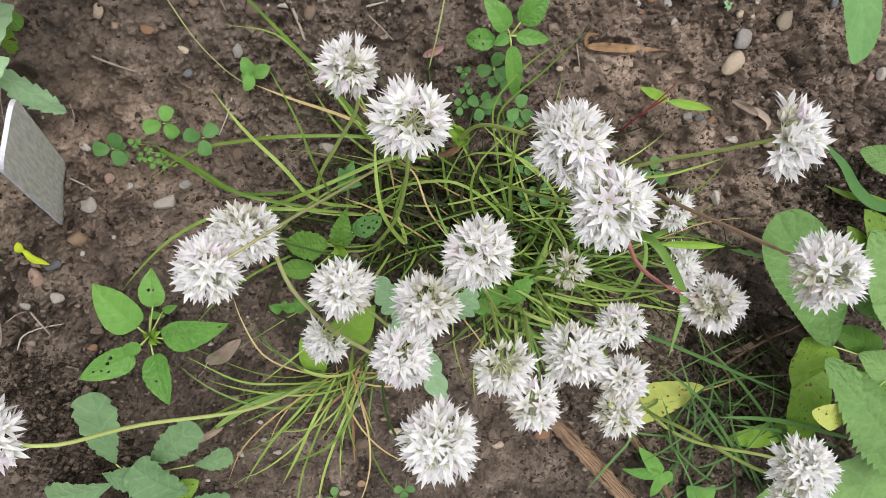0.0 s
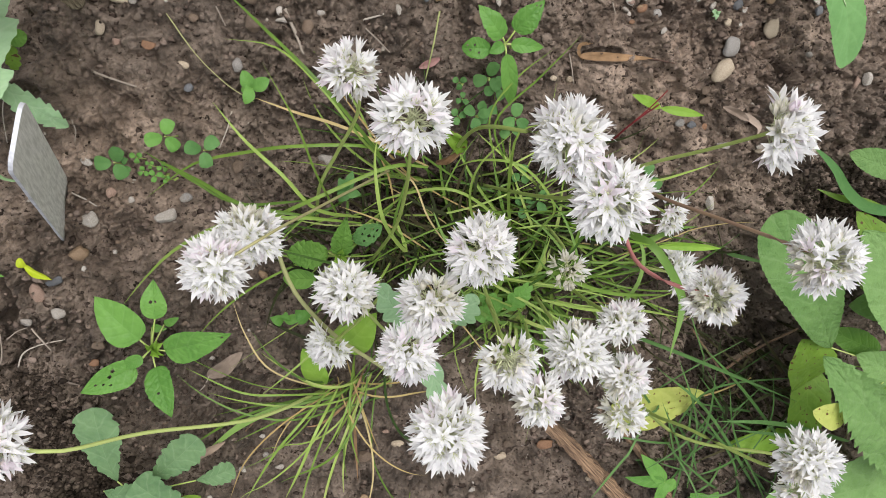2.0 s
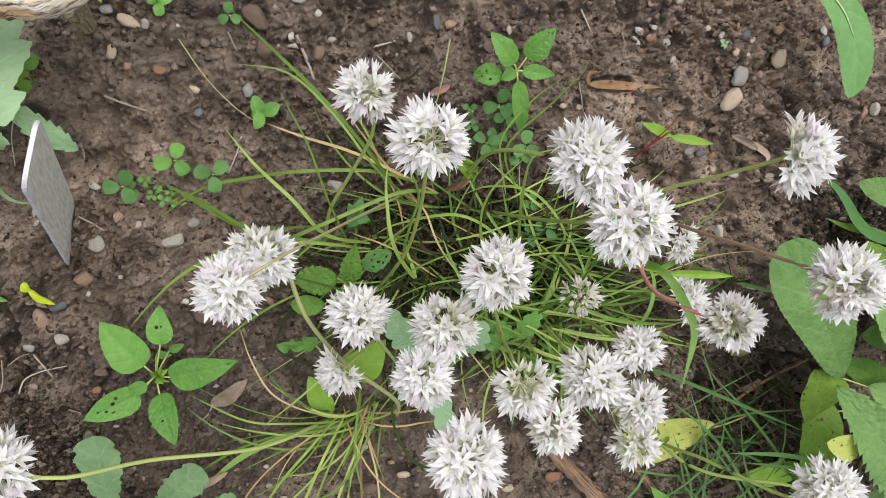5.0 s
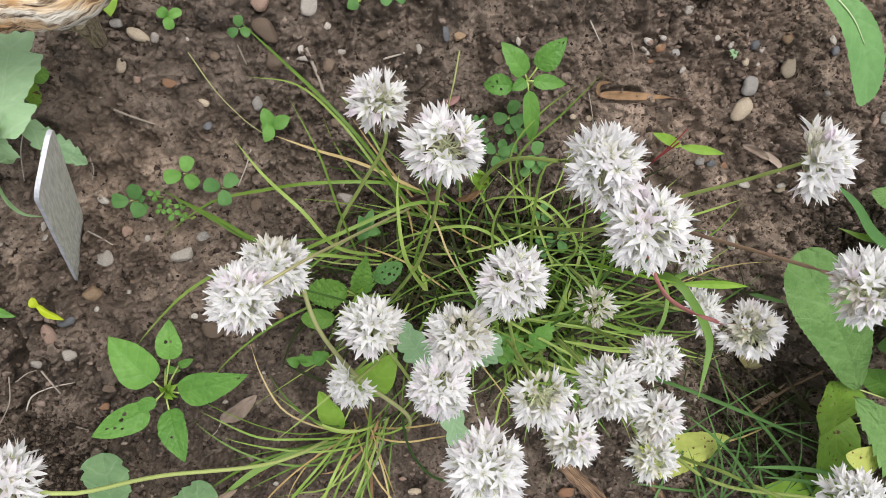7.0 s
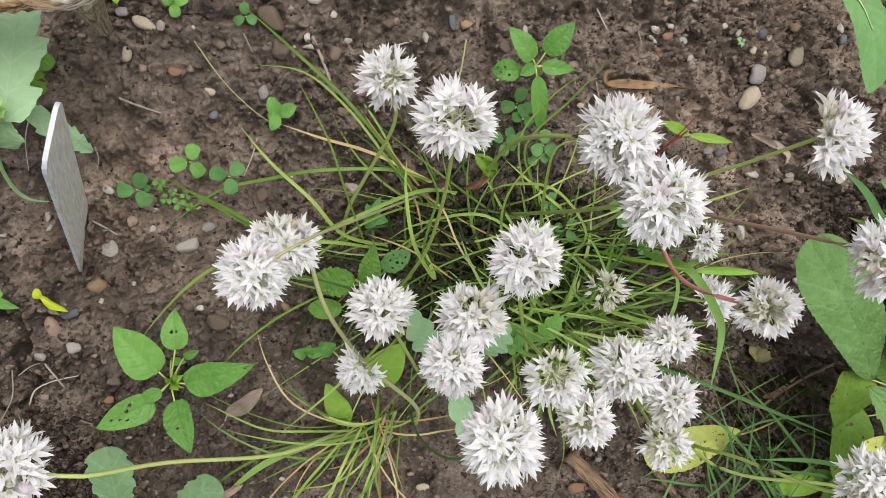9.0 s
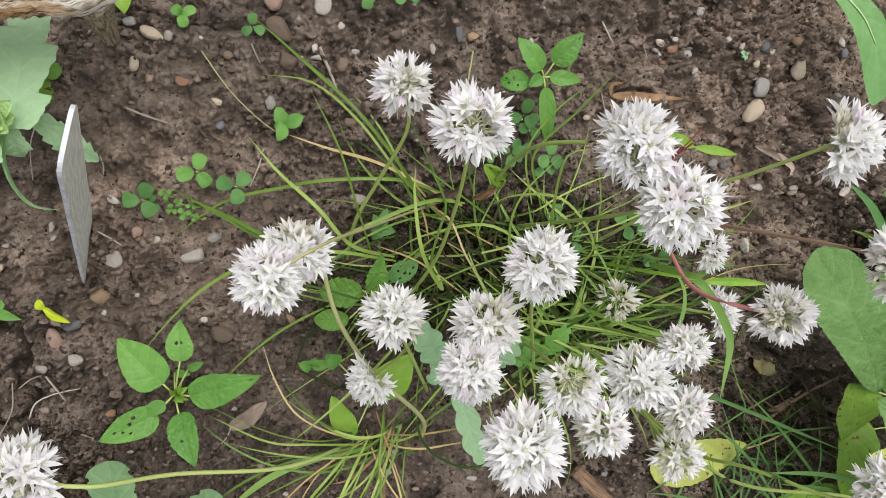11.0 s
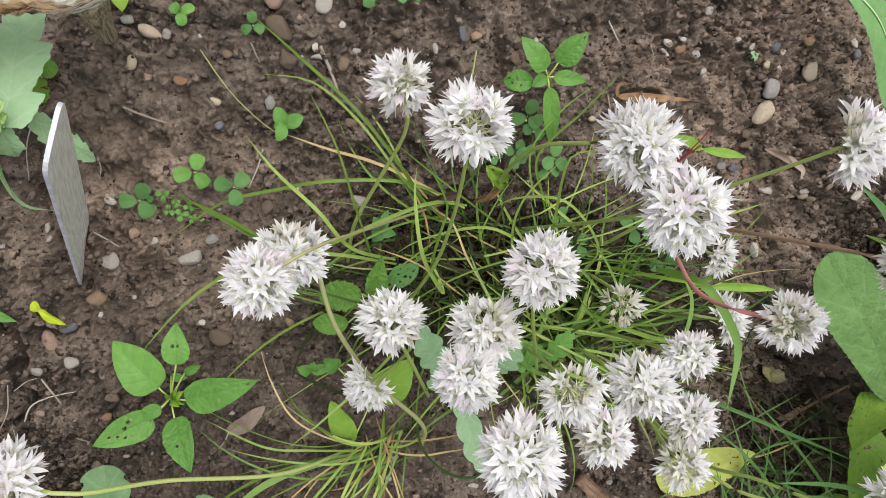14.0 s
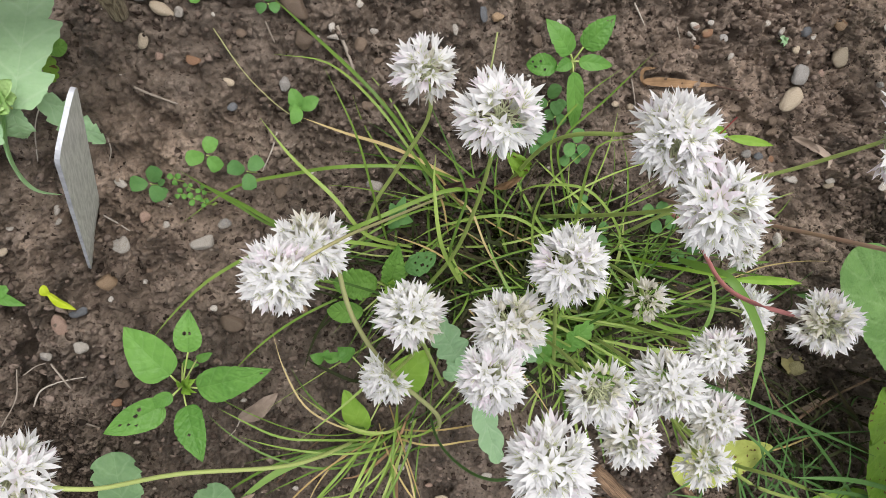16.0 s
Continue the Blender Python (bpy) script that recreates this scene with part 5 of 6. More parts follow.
sprout("seedling", (-0.0700, 0.0609, 0.0300), ((-0.0741, 0.0707, 0.0340), (-0.0595, 0.0577, 0.0300), (-0.0749, 0.0533, 0.0300), (-0.0645, 0.0742, 0.0300)), 0.009, CLOVER)
sprout("seedling", (0.1789, -0.1970, 0.0200), ((0.1571, -0.1685, 0.0200), (0.1442, -0.1884, 0.0200), (0.1893, -0.2034, 0.0200), (0.1709, -0.2180, 0.0200)), 0.013, HERB)
sprout("seedling", (0.2161, -0.2226, 0.0200), ((0.2002, -0.2072, 0.0240), (0.2263, -0.2100, 0.0220), (0.2185, -0.2453, 0.0200)), 0.018, HERB)
sprout("seedling", (-0.1182, -0.0346, 0.0150), ((-0.1276, -0.0307, 0.0180), (-0.1022, -0.0305, 0.0180), (-0.1157, -0.0274, 0.0180)), 0.009, HERB)

red = thing("red_stemmed_weed", (0.1308, 0.0830, 0.0000), "thin red weed stem among the leaves", "weed")
part("stem", tube("stem", [(0.1265, 0.0811, 0.0000), (0.1372, 0.0969, 0.0150), (0.1556, 0.1108, 0.0200)], 0.0008, 0.0006, 12, 6), DARK_RED, red)
part("stem", tube("stem", [(0.1372, 0.0969, 0.0150), (0.1471, 0.1095, 0.0250), (0.1568, 0.1213, 0.0300)], 0.0006, 0.0004, 10, 6), DARK_RED, red)

# ---- leaves inside the clump ----
c = (-0.0769, 0.0192, 0.0450)
ob = herb("crinkled_weed", c, "crinkled bright green weed among allium leaves", "weed", (-0.0747, -0.0020, 0.0000))
add_leaf(ob, c, (-0.0842, 0.0238, 0.0500), (-0.1112, 0.0234, 0.0460), 0.021, MINT, "broad", arch=0.004, teeth=6, depth=0.06, n=60, m=8, quilt=0.12, wave=0.12)
add_leaf(ob, c, (-0.0769, 0.0215, 0.0500), (-0.0714, 0.0482, 0.0550), 0.0155, MINT, arch=0.003, teeth=7, depth=0.06, n=60, m=8, quilt=0.10, fold=0.3)
add_leaf(ob, c, (-0.0672, 0.0307, 0.0500), (-0.0478, 0.0401, 0.0500), 0.0150, CLOVER, "broad", arch=0.003, teeth=4, depth=0.06, holes=((0.5, 0.2, 0.0012), (0.7, -0.3, 0.0011), (0.35, -0.25, 0.0009), (0.62, 0.55, 0.0008), (0.3, 0.4, 0.0007), (0.8, 0.2, 0.0010), (0.5, -0.55, 0.0007)), n=60, m=12)
add_leaf(ob, c, (-0.0928, 0.0034, 0.0400), (-0.1156, 0.0032, 0.0350), 0.0145, MINT, "broad", arch=0.003)
for tip in ((-0.0728, 0.0180, 0.0550), (-0.0810, 0.0162, 0.0550), (-0.0746, 0.0267, 0.0550), (-0.0699, 0.0112, 0.0500)):
    add_leaf(ob, c, c, tip, 0.006, LIME, arch=0.001, n=12, m=3, stalk=0)

c = (-0.0792, -0.0540, 0.0300)
ob = herb("heart_leaved_weed", c, "lime green heart-leaved weed under the flowers", "weed", (-0.0794, -0.0721, 0.0000))
add_leaf(ob, c, (-0.0792, -0.0406, 0.0600), (-0.0548, -0.0136, 0.0700), 0.026, LIME, arch=0.005)
add_leaf(ob, c, (-0.093, -0.087, 0.018), (-0.106, -0.053, 0.026), 0.016, LIME, "broad", arch=0.004, wave=0.15, quilt=0.08)
add_leaf(ob, c, (-0.1000, -0.0310, 0.0250), (-0.1094, -0.0241, 0.0250), 0.012, HERB, arch=0.003)

c = (-0.0214, -0.0577, 0.0200)
ob = herb("poppy_seedling", c, "pale green lobed poppy leaves among flower stems", "leaf plant", (-0.0192, -0.0666, 0.0000))
add_leaf(ob, c, (-0.0247, -0.0443, 0.0500), (-0.0054, -0.1063, 0.0400), 0.0175, POPPY, "lobed", arch=0.004)
add_leaf(ob, c, (-0.0352, -0.0269, 0.0600), (-0.0534, 0.0095, 0.0800), 0.020, POPPY, "lobed", arch=0.004)
add_leaf(ob, c, (-0.0256, -0.0233, 0.0600), (-0.0449, -0.0366, 0.0600), 0.016, POPPY, "lobed", arch=0.004)
add_leaf(ob, c, (-0.0025, -0.0288, 0.0600), (0.0110, -0.0053, 0.0700), 0.020, POPPY, "lobed", arch=0.004)
c = (0.0417, -0.0357, 0.0200)
ob = herb("lobed_weed", c, "green lobed weed leaves under allium blades", "weed", (0.0464, -0.0434, 0.0000))
for b, q, w in (((0.0393, -0.0318, 0.0300), (0.0216, -0.0180, 0.0350), 0.014), ((0.0415, -0.0320, 0.0300), (0.0587, -0.0119, 0.0350), 0.015), ((0.0351, -0.0294, 0.0300), (0.0124, -0.0327, 0.0400), 0.014)):
    add_leaf(ob, c, b, q, w, HERB, "lobed", arch=0.003)

# ---- pale poppy plant by the stake ----
c = (-0.2740, 0.1334, 0.0850)
ob = herb("poppy_plant", c, "pale grey-green poppy plant with toothed leaves", "leaf plant", (-0.3065, 0.1319, 0.0000))
add_leaf(ob, c, (-0.2678, 0.1297, 0.0920), (-0.2610, 0.1958, 0.0660), 0.036, POPPY, "lobed", arch=0.001, fold=0.02, n=90, m=7, wave=0.03, lobes=(
    ((0.00, 0.098, 0.32, 0.197), (0.44, 0.180, 0.80, 0.226), (0.81, 0.119, 0.90, 0.131), (0.94, 0.074, 1.00, 0.008)),
    ((0.00, 0.131, 0.22, 0.254), (0.28, 0.164, 0.69, 0.246), (0.70, 0.148, 0.91, 0.176), (0.94, 0.098, 1.00, 0.008))))
add_leaf(ob, c, (-0.2707, 0.1325, 0.0850), (-0.2705, 0.1141, 0.0700), 0.018, POPPY, "broad", arch=0.004, n=48, lobes=(((0.0, 0.15, 0.6, 0.35), (0.65, 0.28, 1.0, 0.05)), ((0.0, 0.2, 0.75, 0.42), (0.8, 0.3, 1.0, 0.06))))
part("leaf", ribbon("leaf", [(-0.2736, 0.1260, 0.0850), (-0.2739, 0.1111, 0.0850), (-0.2699, 0.0983, 0.0860), (-0.2608, 0.0892, 0.0900), (-0.2485, 0.0856, 0.0900)], 0.0075, 26, 0.5, 0.6, 0.9), POPPY, ob)
add_leaf(ob, c, (-0.2701, 0.1401, 0.0550), (-0.2406, 0.1094, 0.0300), 0.0175, POPPY, "broad", arch=0.006, n=96, teeth=7, depth=0.12, wave=0.14)
add_leaf(ob, c, (-0.2782, 0.1291, 0.0900), (-0.3080, 0.1023, 0.0700), 0.040, POPPY, "lobed", arch=0.006, teeth=8, depth=0.05)
add_leaf(ob, c, (-0.2798, 0.1408, 0.0900), (-0.3110, 0.1667, 0.0600), 0.045, POPPY, "lobed", arch=0.006, teeth=8, depth=0.05)
for q, w in (((-0.2622, 0.1428, 0.1050), 0.012), ((-0.2719, 0.1387, 0.1050), 0.012), ((-0.2667, 0.1273, 0.1000), 0.016), ((-0.2737, 0.1246, 0.1000), 0.014), ((-0.2627, 0.1358, 0.1000), 0.010)):
    add_leaf(ob, c, c, q, w, CROWN, "fan", arch=0.004, fold=0.5, teeth=6, depth=0.10, wave=0.5, quilt=0.16, n=40, m=7, stalk=0)
low = herb("round_leaved_weed", (-0.2646, 0.1655, 0.0300), "small round green leaves under poppy", "weed", (-0.2751, 0.1646, 0.0000))
add_leaf(low, (-0.2646, 0.1655, 0.0300), (-0.2681, 0.1623, 0.0300), (-0.2570, 0.1654, 0.0300), 0.011, MINT, "heart", arch=0.002)
add_leaf(low, (-0.2646, 0.1655, 0.0300), (-0.2682, 0.1593, 0.0250), (-0.2701, 0.1445, 0.0200), 0.010, LOWER, "lobed", arch=0.002)

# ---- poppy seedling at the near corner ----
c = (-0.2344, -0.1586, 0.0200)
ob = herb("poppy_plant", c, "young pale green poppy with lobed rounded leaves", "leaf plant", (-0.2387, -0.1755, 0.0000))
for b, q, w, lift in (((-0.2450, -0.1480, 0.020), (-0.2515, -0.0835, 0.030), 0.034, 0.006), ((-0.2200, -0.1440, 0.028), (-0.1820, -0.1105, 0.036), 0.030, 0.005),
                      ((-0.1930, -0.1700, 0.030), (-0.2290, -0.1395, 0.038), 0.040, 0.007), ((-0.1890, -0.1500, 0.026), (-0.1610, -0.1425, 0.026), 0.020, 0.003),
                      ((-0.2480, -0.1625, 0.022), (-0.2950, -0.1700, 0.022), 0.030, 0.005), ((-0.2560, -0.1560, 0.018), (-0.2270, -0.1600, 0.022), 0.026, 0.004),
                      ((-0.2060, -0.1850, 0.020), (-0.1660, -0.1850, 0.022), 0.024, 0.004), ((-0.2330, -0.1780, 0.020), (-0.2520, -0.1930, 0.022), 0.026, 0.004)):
    add_leaf(ob, c, b, q, w, YOUNG_SHADED, "fan", arch=lift, teeth=9, depth=0.05, n=104, m=8, wave=0.10, quilt=0.03, fold=0.16)
add_leaf(ob, c, (-0.2236, -0.1846, 0.0180), (-0.1883, -0.1683, 0.0180), 0.024, LOWER, "broad", arch=0.003, teeth=6, depth=0.04)


# ---- broad-leaved plant at the edge of the bed ----
c = (0.3688, -0.1078, 0.0300)
ob = herb("broad_leaved_plant", c, "large rosette of broad toothed light green leaves", "leaf plant", (0.4002, -0.1247, 0.0000))
add_leaf(ob, c, (0.2880, -0.0720, 0.0560), (0.2145, 0.0395, 0.0780), 0.054, BROAD, "obovate", quilt=0.035, arch=0.010, fold=0.12, teeth=24, depth=0.016, n=96, m=9, wave=0.07)
add_leaf(ob, c, (0.3530, -0.1730, 0.0800), (0.2505, -0.0575, 0.1000), 0.050, BROAD, "broad", quilt=0.04, arch=0.012, fold=0.15, teeth=17, depth=0.09, n=120, m=10, wave=0.14)
add_leaf(ob, c, (0.3998, -0.1874, 0.0500), (0.2425, -0.2033, 0.0550), 0.070, BROAD, "broad", quilt=0.07, arch=0.010, teeth=22, depth=0.012, n=60, m=7)
add_leaf(ob, c, (0.3530, -0.0639, 0.0700), (0.2838, 0.0251, 0.0800), 0.060, BROAD, "broad", quilt=0.07, arch=0.010, teeth=20, depth=0.015, n=60, m=7)
add_leaf(ob, c, (0.3507, -0.0915, 0.0300), (0.3016, -0.0667, 0.0350), 0.022, MINT, "heart", arch=0.005, teeth=14, depth=0.03)
add_leaf(ob, c, (0.3760, -0.0220, 0.0550), (0.2960, -0.0380, 0.0600), 0.044, BROAD, "broad", quilt=0.06, arch=0.006, teeth=16, depth=0.02, n=64, m=7, wave=0.10)
add_leaf(ob, c, (0.3774, -0.1394, 0.0200), (0.3261, -0.1097, 0.0200), 0.022, LOWER, "broad", arch=0.005)
add_leaf(ob, c, (0.3497, -0.0468, 0.0200), (0.3105, 0.0109, 0.0200), 0.024, LOWER, "broad", arch=0.005)
add_leaf(ob, c, (0.3662, -0.1077, 0.0400), (0.3154, -0.0823, 0.0500), 0.030, BROAD, "broad", quilt=0.07, arch=0.006, teeth=14, depth=0.03)
add_leaf(ob, c, (0.2905, -0.1130, 0.0300), (0.2640, -0.0640, 0.0550), 0.043, LOWER, "broad", arch=0.006, teeth=14, depth=0.012, n=48, m=7, wave=0.08)
add_leaf(ob, c, (0.2910, -0.0978, 0.0250), (0.2845, -0.1679, 0.0350), 0.038, LOWER, "broad", arch=0.008, label="spotted ageing lower leaf")
add_leaf(ob, c, (0.2795, -0.1077, 0.0950), (0.2438, -0.0960, 0.1050), 0.022, YELLOW, "broad", arch=0.003, label="small yellow spotted leaf")
add_leaf(ob, c, (0.3083, -0.1550, 0.0200), (0.2851, -0.1902, 0.0120), 0.022, LOWER, "broad", arch=0.004)
add_leaf(ob, c, (0.2950, -0.1693, 0.0120), (0.2382, -0.1737, 0.0100), 0.022, LIME, "broad", arch=0.003)
add_leaf(ob, c, (0.3851, -0.0642, 0.0300), (0.3186, 0.0254, 0.0250), 0.036, LOWER, "broad", arch=0.008, teeth=14, depth=0.02)

ob = herb("broad_leaf_plant", (0.2892, 0.2093, 0.0200), "pale green toothed leaf hanging over the soil", "leaf plant", (0.3018, 0.2180, 0.0000))
hang = add_leaf(ob, (0.2250, 0.2450, 0.0450), (0.228, 0.22, 0.05), (0.281, 0.136, 0.045), 0.031, SMOOTH, "obovate", quilt=0.02, arch=0.007, fold=0.08, teeth=12, depth=0.03, n=104, m=8, wave=0.05, stalk=0.0012, sag=-0.12)
part("midrib", tube("midrib", [(0.228, 0.22, 0.0502), (0.2445, 0.2069, 0.0537), (0.2588, 0.1925, 0.0549), (0.2694, 0.1757, 0.0539)], 0.0010, 0.0003, 16, 6), RIB, hang, "pale raised midrib")
ob = herb("broad_leaf_plant", (0.3544, 0.0537, 0.0200), "green toothed leaf at the edge of the bed", "leaf plant", (0.3717, 0.0444, 0.0000))
add_leaf(ob, (0.3544, 0.0537, 0.0200), (0.3503, 0.0548, 0.0250), (0.3068, 0.0710, 0.0250), 0.022, BROAD, "broad", quilt=0.07, arch=0.003, teeth=10, depth=0.03)
ob = herb("strap_leaved_plant", (0.3723, 0.0168, 0.0000), "arching strap-leaved green plant on the soil", "leaf plant")
part("blade", ribbon("blade", [(0.3733, 0.0171, 0.0050), (0.3312, 0.0271, 0.0200), (0.3051, 0.0423, 0.0300), (0.2833, 0.0641, 0.0400), (0.2638, 0.0817, 0.0400)], 0.0085, 22, 0.3, 0.2), CLOVER, ob)
part("blade", ribbon("blade", [(0.3745, 0.0111, 0.0050), (0.3345, 0.0289, 0.0150), (0.3063, 0.0356, 0.0200), (0.2899, 0.0424, 0.0150)], 0.0065, 18, 0.3, 0.2), BLADE, ob)
ob = thing("fallen_leaf", (0.1927, -0.1389, 0.0040), "yellow-green spotted fallen leaf on the soil", "leaf")
part("leaf", leaf("leaf", (0.213, -0.124, 0.01), (0.133, -0.137, 0.01), 0.0385, "obovate", 0.004, 0.10, seed=5, n=48, m=7, teeth=14, depth=0.015), YELLOW, ob)
part("leaf_stalk", tube("leaf_stalk", [(0.2132, -0.1270, 0.0100), (0.2286, -0.1250, 0.0080), (0.2559, -0.1167, 0.0060)], 0.0009, 0.0007, 8, 6), STRAW, ob)

# ---- grass by the broad leaves ----
g = thing("grass_tuft", (*(0.1998, -0.1683, 0.0000)[:2], 0.0), "loose tuft of dark green thin grass blades", "grass")
for a, b, q, w in (((0.1220, -0.0589, 0.0050), (0.1776, -0.0776, 0.0300), (0.2762, -0.1234, 0.0400), 0.0026), ((0.1873, -0.1643, 0.0050), (0.2089, -0.1112, 0.0300), (0.2945, -0.1075, 0.0300), 0.0018), ((0.1821, -0.2184, 0.0050), (0.2037, -0.1510, 0.0300), (0.2002, -0.0815, 0.0500), 0.0022),
                   ((0.2699, -0.2213, 0.0050), (0.2063, -0.1309, 0.0300), (0.1557, -0.0832, 0.0400), 0.0022), ((0.3128, -0.2107, 0.0100), (0.2381, -0.1183, 0.0300), (0.1900, -0.0669, 0.0400), 0.0022), ((0.2072, -0.2152, 0.0050), (0.2032, -0.1464, 0.0200), (0.1729, -0.0750, 0.0400), 0.0018),
                   ((0.3346, -0.1700, 0.0300), (0.2578, -0.1363, 0.0500), (0.2032, -0.1284, 0.0500), 0.0030), ((0.3335, -0.1841, 0.0200), (0.2778, -0.1598, 0.0300), (0.2275, -0.1489, 0.0300), 0.0024), ((0.1593, -0.1833, 0.0050), (0.2010, -0.1724, 0.0200), (0.2436, -0.1238, 0.0300), 0.0018),
                   ((0.2554, -0.2313, 0.0050), (0.2364, -0.1808, 0.0200), (0.1910, -0.1197, 0.0300), 0.0018), ((0.1644, -0.1259, 0.0050), (0.1927, -0.0906, 0.0300), (0.2367, -0.0696, 0.0300), 0.0014), ((0.2882, -0.2404, 0.0050), (0.2395, -0.1651, 0.0200), (0.2220, -0.1023, 0.0300), 0.0018),
                   ((0.2197, -0.1887, 0.0050), (0.2539, -0.1611, 0.0200), (0.2943, -0.1379, 0.0300), 0.0016), ((0.1933, -0.2308, 0.0050), (0.1916, -0.1768, 0.0200), (0.1675, -0.1179, 0.0300), 0.002), ((0.2474, -0.2079, 0.0050), (0.2610, -0.1455, 0.0300), (0.2590, -0.0951, 0.0300), 0.0016)):
    blade_on(g, [a, b, q], w * 1.4, GRASS)
for k in range(34):
    r = BLADE_RNG
    f = (0.2252, -0.1650, 0.0000)
    pts = free_blade((f[0] + r.gauss(0, 0.03), f[1] + r.gauss(0, 0.025)), r.uniform(0, 360), r.uniform(0.05, 0.11), r.uniform(25, 65), r.uniform(30, 80), 0.002, r.uniform(-30, 30))
    part("blade", ribbon("blade", pts, r.uniform(0.0012, 0.0022), 12, 0.3, 0.4), GRASS, g)

# Litter with the shade under the broad leaves put into its dark colour.
old = thing("old_leaves_in_shade", (*(0.2616, -0.1359, 0.0000)[:2], 0.0), "matted dead grass and leaf litter, darkened for shade on soil", "leaves")
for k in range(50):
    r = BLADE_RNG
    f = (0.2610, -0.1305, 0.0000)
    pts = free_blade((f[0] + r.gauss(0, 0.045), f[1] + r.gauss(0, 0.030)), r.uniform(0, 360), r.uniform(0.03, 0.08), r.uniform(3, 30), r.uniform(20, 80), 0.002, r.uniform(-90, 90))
    part("blade", ribbon("blade", pts, r.uniform(0.0014, 0.0032), 10, 0.3, r.uniform(-1, 1)), SHADE_THATCH, old)

# ---- log and sticks ----
lg = thing("driftwood_log", (*(-0.2787, 0.2161, 0.0000)[:2], 0.0), "weathered tan and dark barked wooden log", "log")
part("trunk", tube("trunk", [(-0.3272, 0.1925, 0.1200), (-0.2765, 0.1954, 0.1250), (-0.2466, 0.1981, 0.1250), (-0.2198, 0.2002, 0.1200), (-0.2038, 0.2149, 0.1100)], 0.018, 0.015, 60, 28, 0.07, 3), BARK, lg)
part("branch_stub", tube("branch_stub", [(-0.2176, 0.1950, 0.1150), (-0.2266, 0.1936, 0.0600), (-0.2339, 0.1851, 0.0000)], 0.0112, 0.0050, 20, 16, 0.08, 4), BARK_STUB, lg, "short side branch propped on the soil")
st = new("stick", tube("stick", [(0.0754, -0.1341, 0.0030), (0.0960, -0.1569, 0.0040), (0.1256, -0.1916, 0.0040), (0.1617, -0.2353, 0.0040)], 0.0052, 0.0074, 34, 14, 0.20, 5))
st.data.materials.append(STICK)
tagged(st, "brown flaking stick lying on the soil", "stick")
st = new("stick", tube("stick", [(0.1424, -0.1480, 0.0040), (0.1638, -0.1783, 0.0050), (0.1867, -0.2133, 0.0050), (0.2048, -0.2434, 0.0050)], 0.0030, 0.0036, 30, 10, 0.16, 6))
st.data.materials.append(STICK)
tagged(st, "thin dark brown stick lying on the soil", "stick")

twig([(-0.2272, 0.1421, 0.0060), (-0.2155, 0.1368, 0.0070), (-0.2022, 0.1318, 0.0060)], 0.0012)
twig([(0.0938, 0.1968, 0.0020), (0.0970, 0.1892, 0.0040), (0.1003, 0.1816, 0.0020)], 0.0008)
twig([(0.1231, 0.1853, 0.0020), (0.1265, 0.1729, 0.0040)], 0.0006)
twig([(-0.0506, 0.1663, 0.0020), (-0.0426, 0.1588, 0.0040), (-0.0342, 0.1500, 0.0020)], 0.0008)
twig([(-0.1472, 0.1818, 0.0020), (-0.1422, 0.1692, 0.0040)], 0.0007)
twig([(-0.1034, 0.1797, 0.0020), (-0.0970, 0.1632, 0.0040), (-0.0929, 0.1503, 0.0020)], 0.0018, "flat greyish dead stalk lying on the soil")
twig([(-0.0515, 0.1719, 0.0020), (-0.0381, 0.1754, 0.0030)], 0.0011)
twig([(-0.2922, -0.0321, 0.0030), (-0.2864, -0.0401, 0.0050), (-0.2816, -0.0496, 0.0030)], 0.0010)
twig([(-0.3051, -0.0603, 0.0030), (-0.2993, -0.0494, 0.0050), (-0.2880, -0.0445, 0.0040), (-0.2715, -0.0421, 0.0030)], 0.0008)
twig([(-0.2730, -0.0695, 0.0030), (-0.2645, -0.0767, 0.0030)], 0.0009)
twig([(-0.3094, -0.0390, 0.0030), (-0.3011, -0.0331, 0.0040), (-0.2946, -0.0311, 0.0030)], 0.0006)
twig([(-0.2497, 0.0646, 0.0020), (-0.2427, 0.0589, 0.0040), (-0.2358, 0.0539, 0.0020)], 0.0008)
twig([(-0.2458, 0.1115, 0.0020), (-0.2444, 0.1042, 0.0040), (-0.2465, 0.0967, 0.0020)], 0.0006)
twig([(0.0938, 0.1470, 0.0020), (0.0955, 0.1352, 0.0040), (0.0977, 0.1251, 0.0020)], 0.0006)
twig([(-0.1430, 0.1140, 0.0020), (-0.1467, 0.1029, 0.0040), (-0.1531, 0.0895, 0.0020)], 0.0007, "thin dark dry stalk on the soil")
twig([(-0.3130, -0.0347, 0.0030), (-0.3148, -0.0535, 0.0040), (-0.3238, -0.0710, 0.0020)], 0.0007)
twig([(-0.3289, -0.0391, 0.0030), (-0.3258, -0.0525, 0.0040)], 0.0007)
twig([(-0.2793, 0.1382, 0.0030), (-0.2865, 0.1190, 0.0060), (-0.2880, 0.0976, 0.0030)], 0.0006)
twig([(0.2013, -0.0698, 0.0040), (0.2189, -0.0945, 0.0060), (0.2621, -0.1545, 0.0040)], 0.0012, "rust-brown dry stalk lying among grass", STICK)
twig([(0.2285, -0.1109, 0.0040), (0.2543, -0.0917, 0.0080), (0.2938, -0.0761, 0.0060)], 0.0016, "dark grey-brown dead stalk lying among grass", STICK)
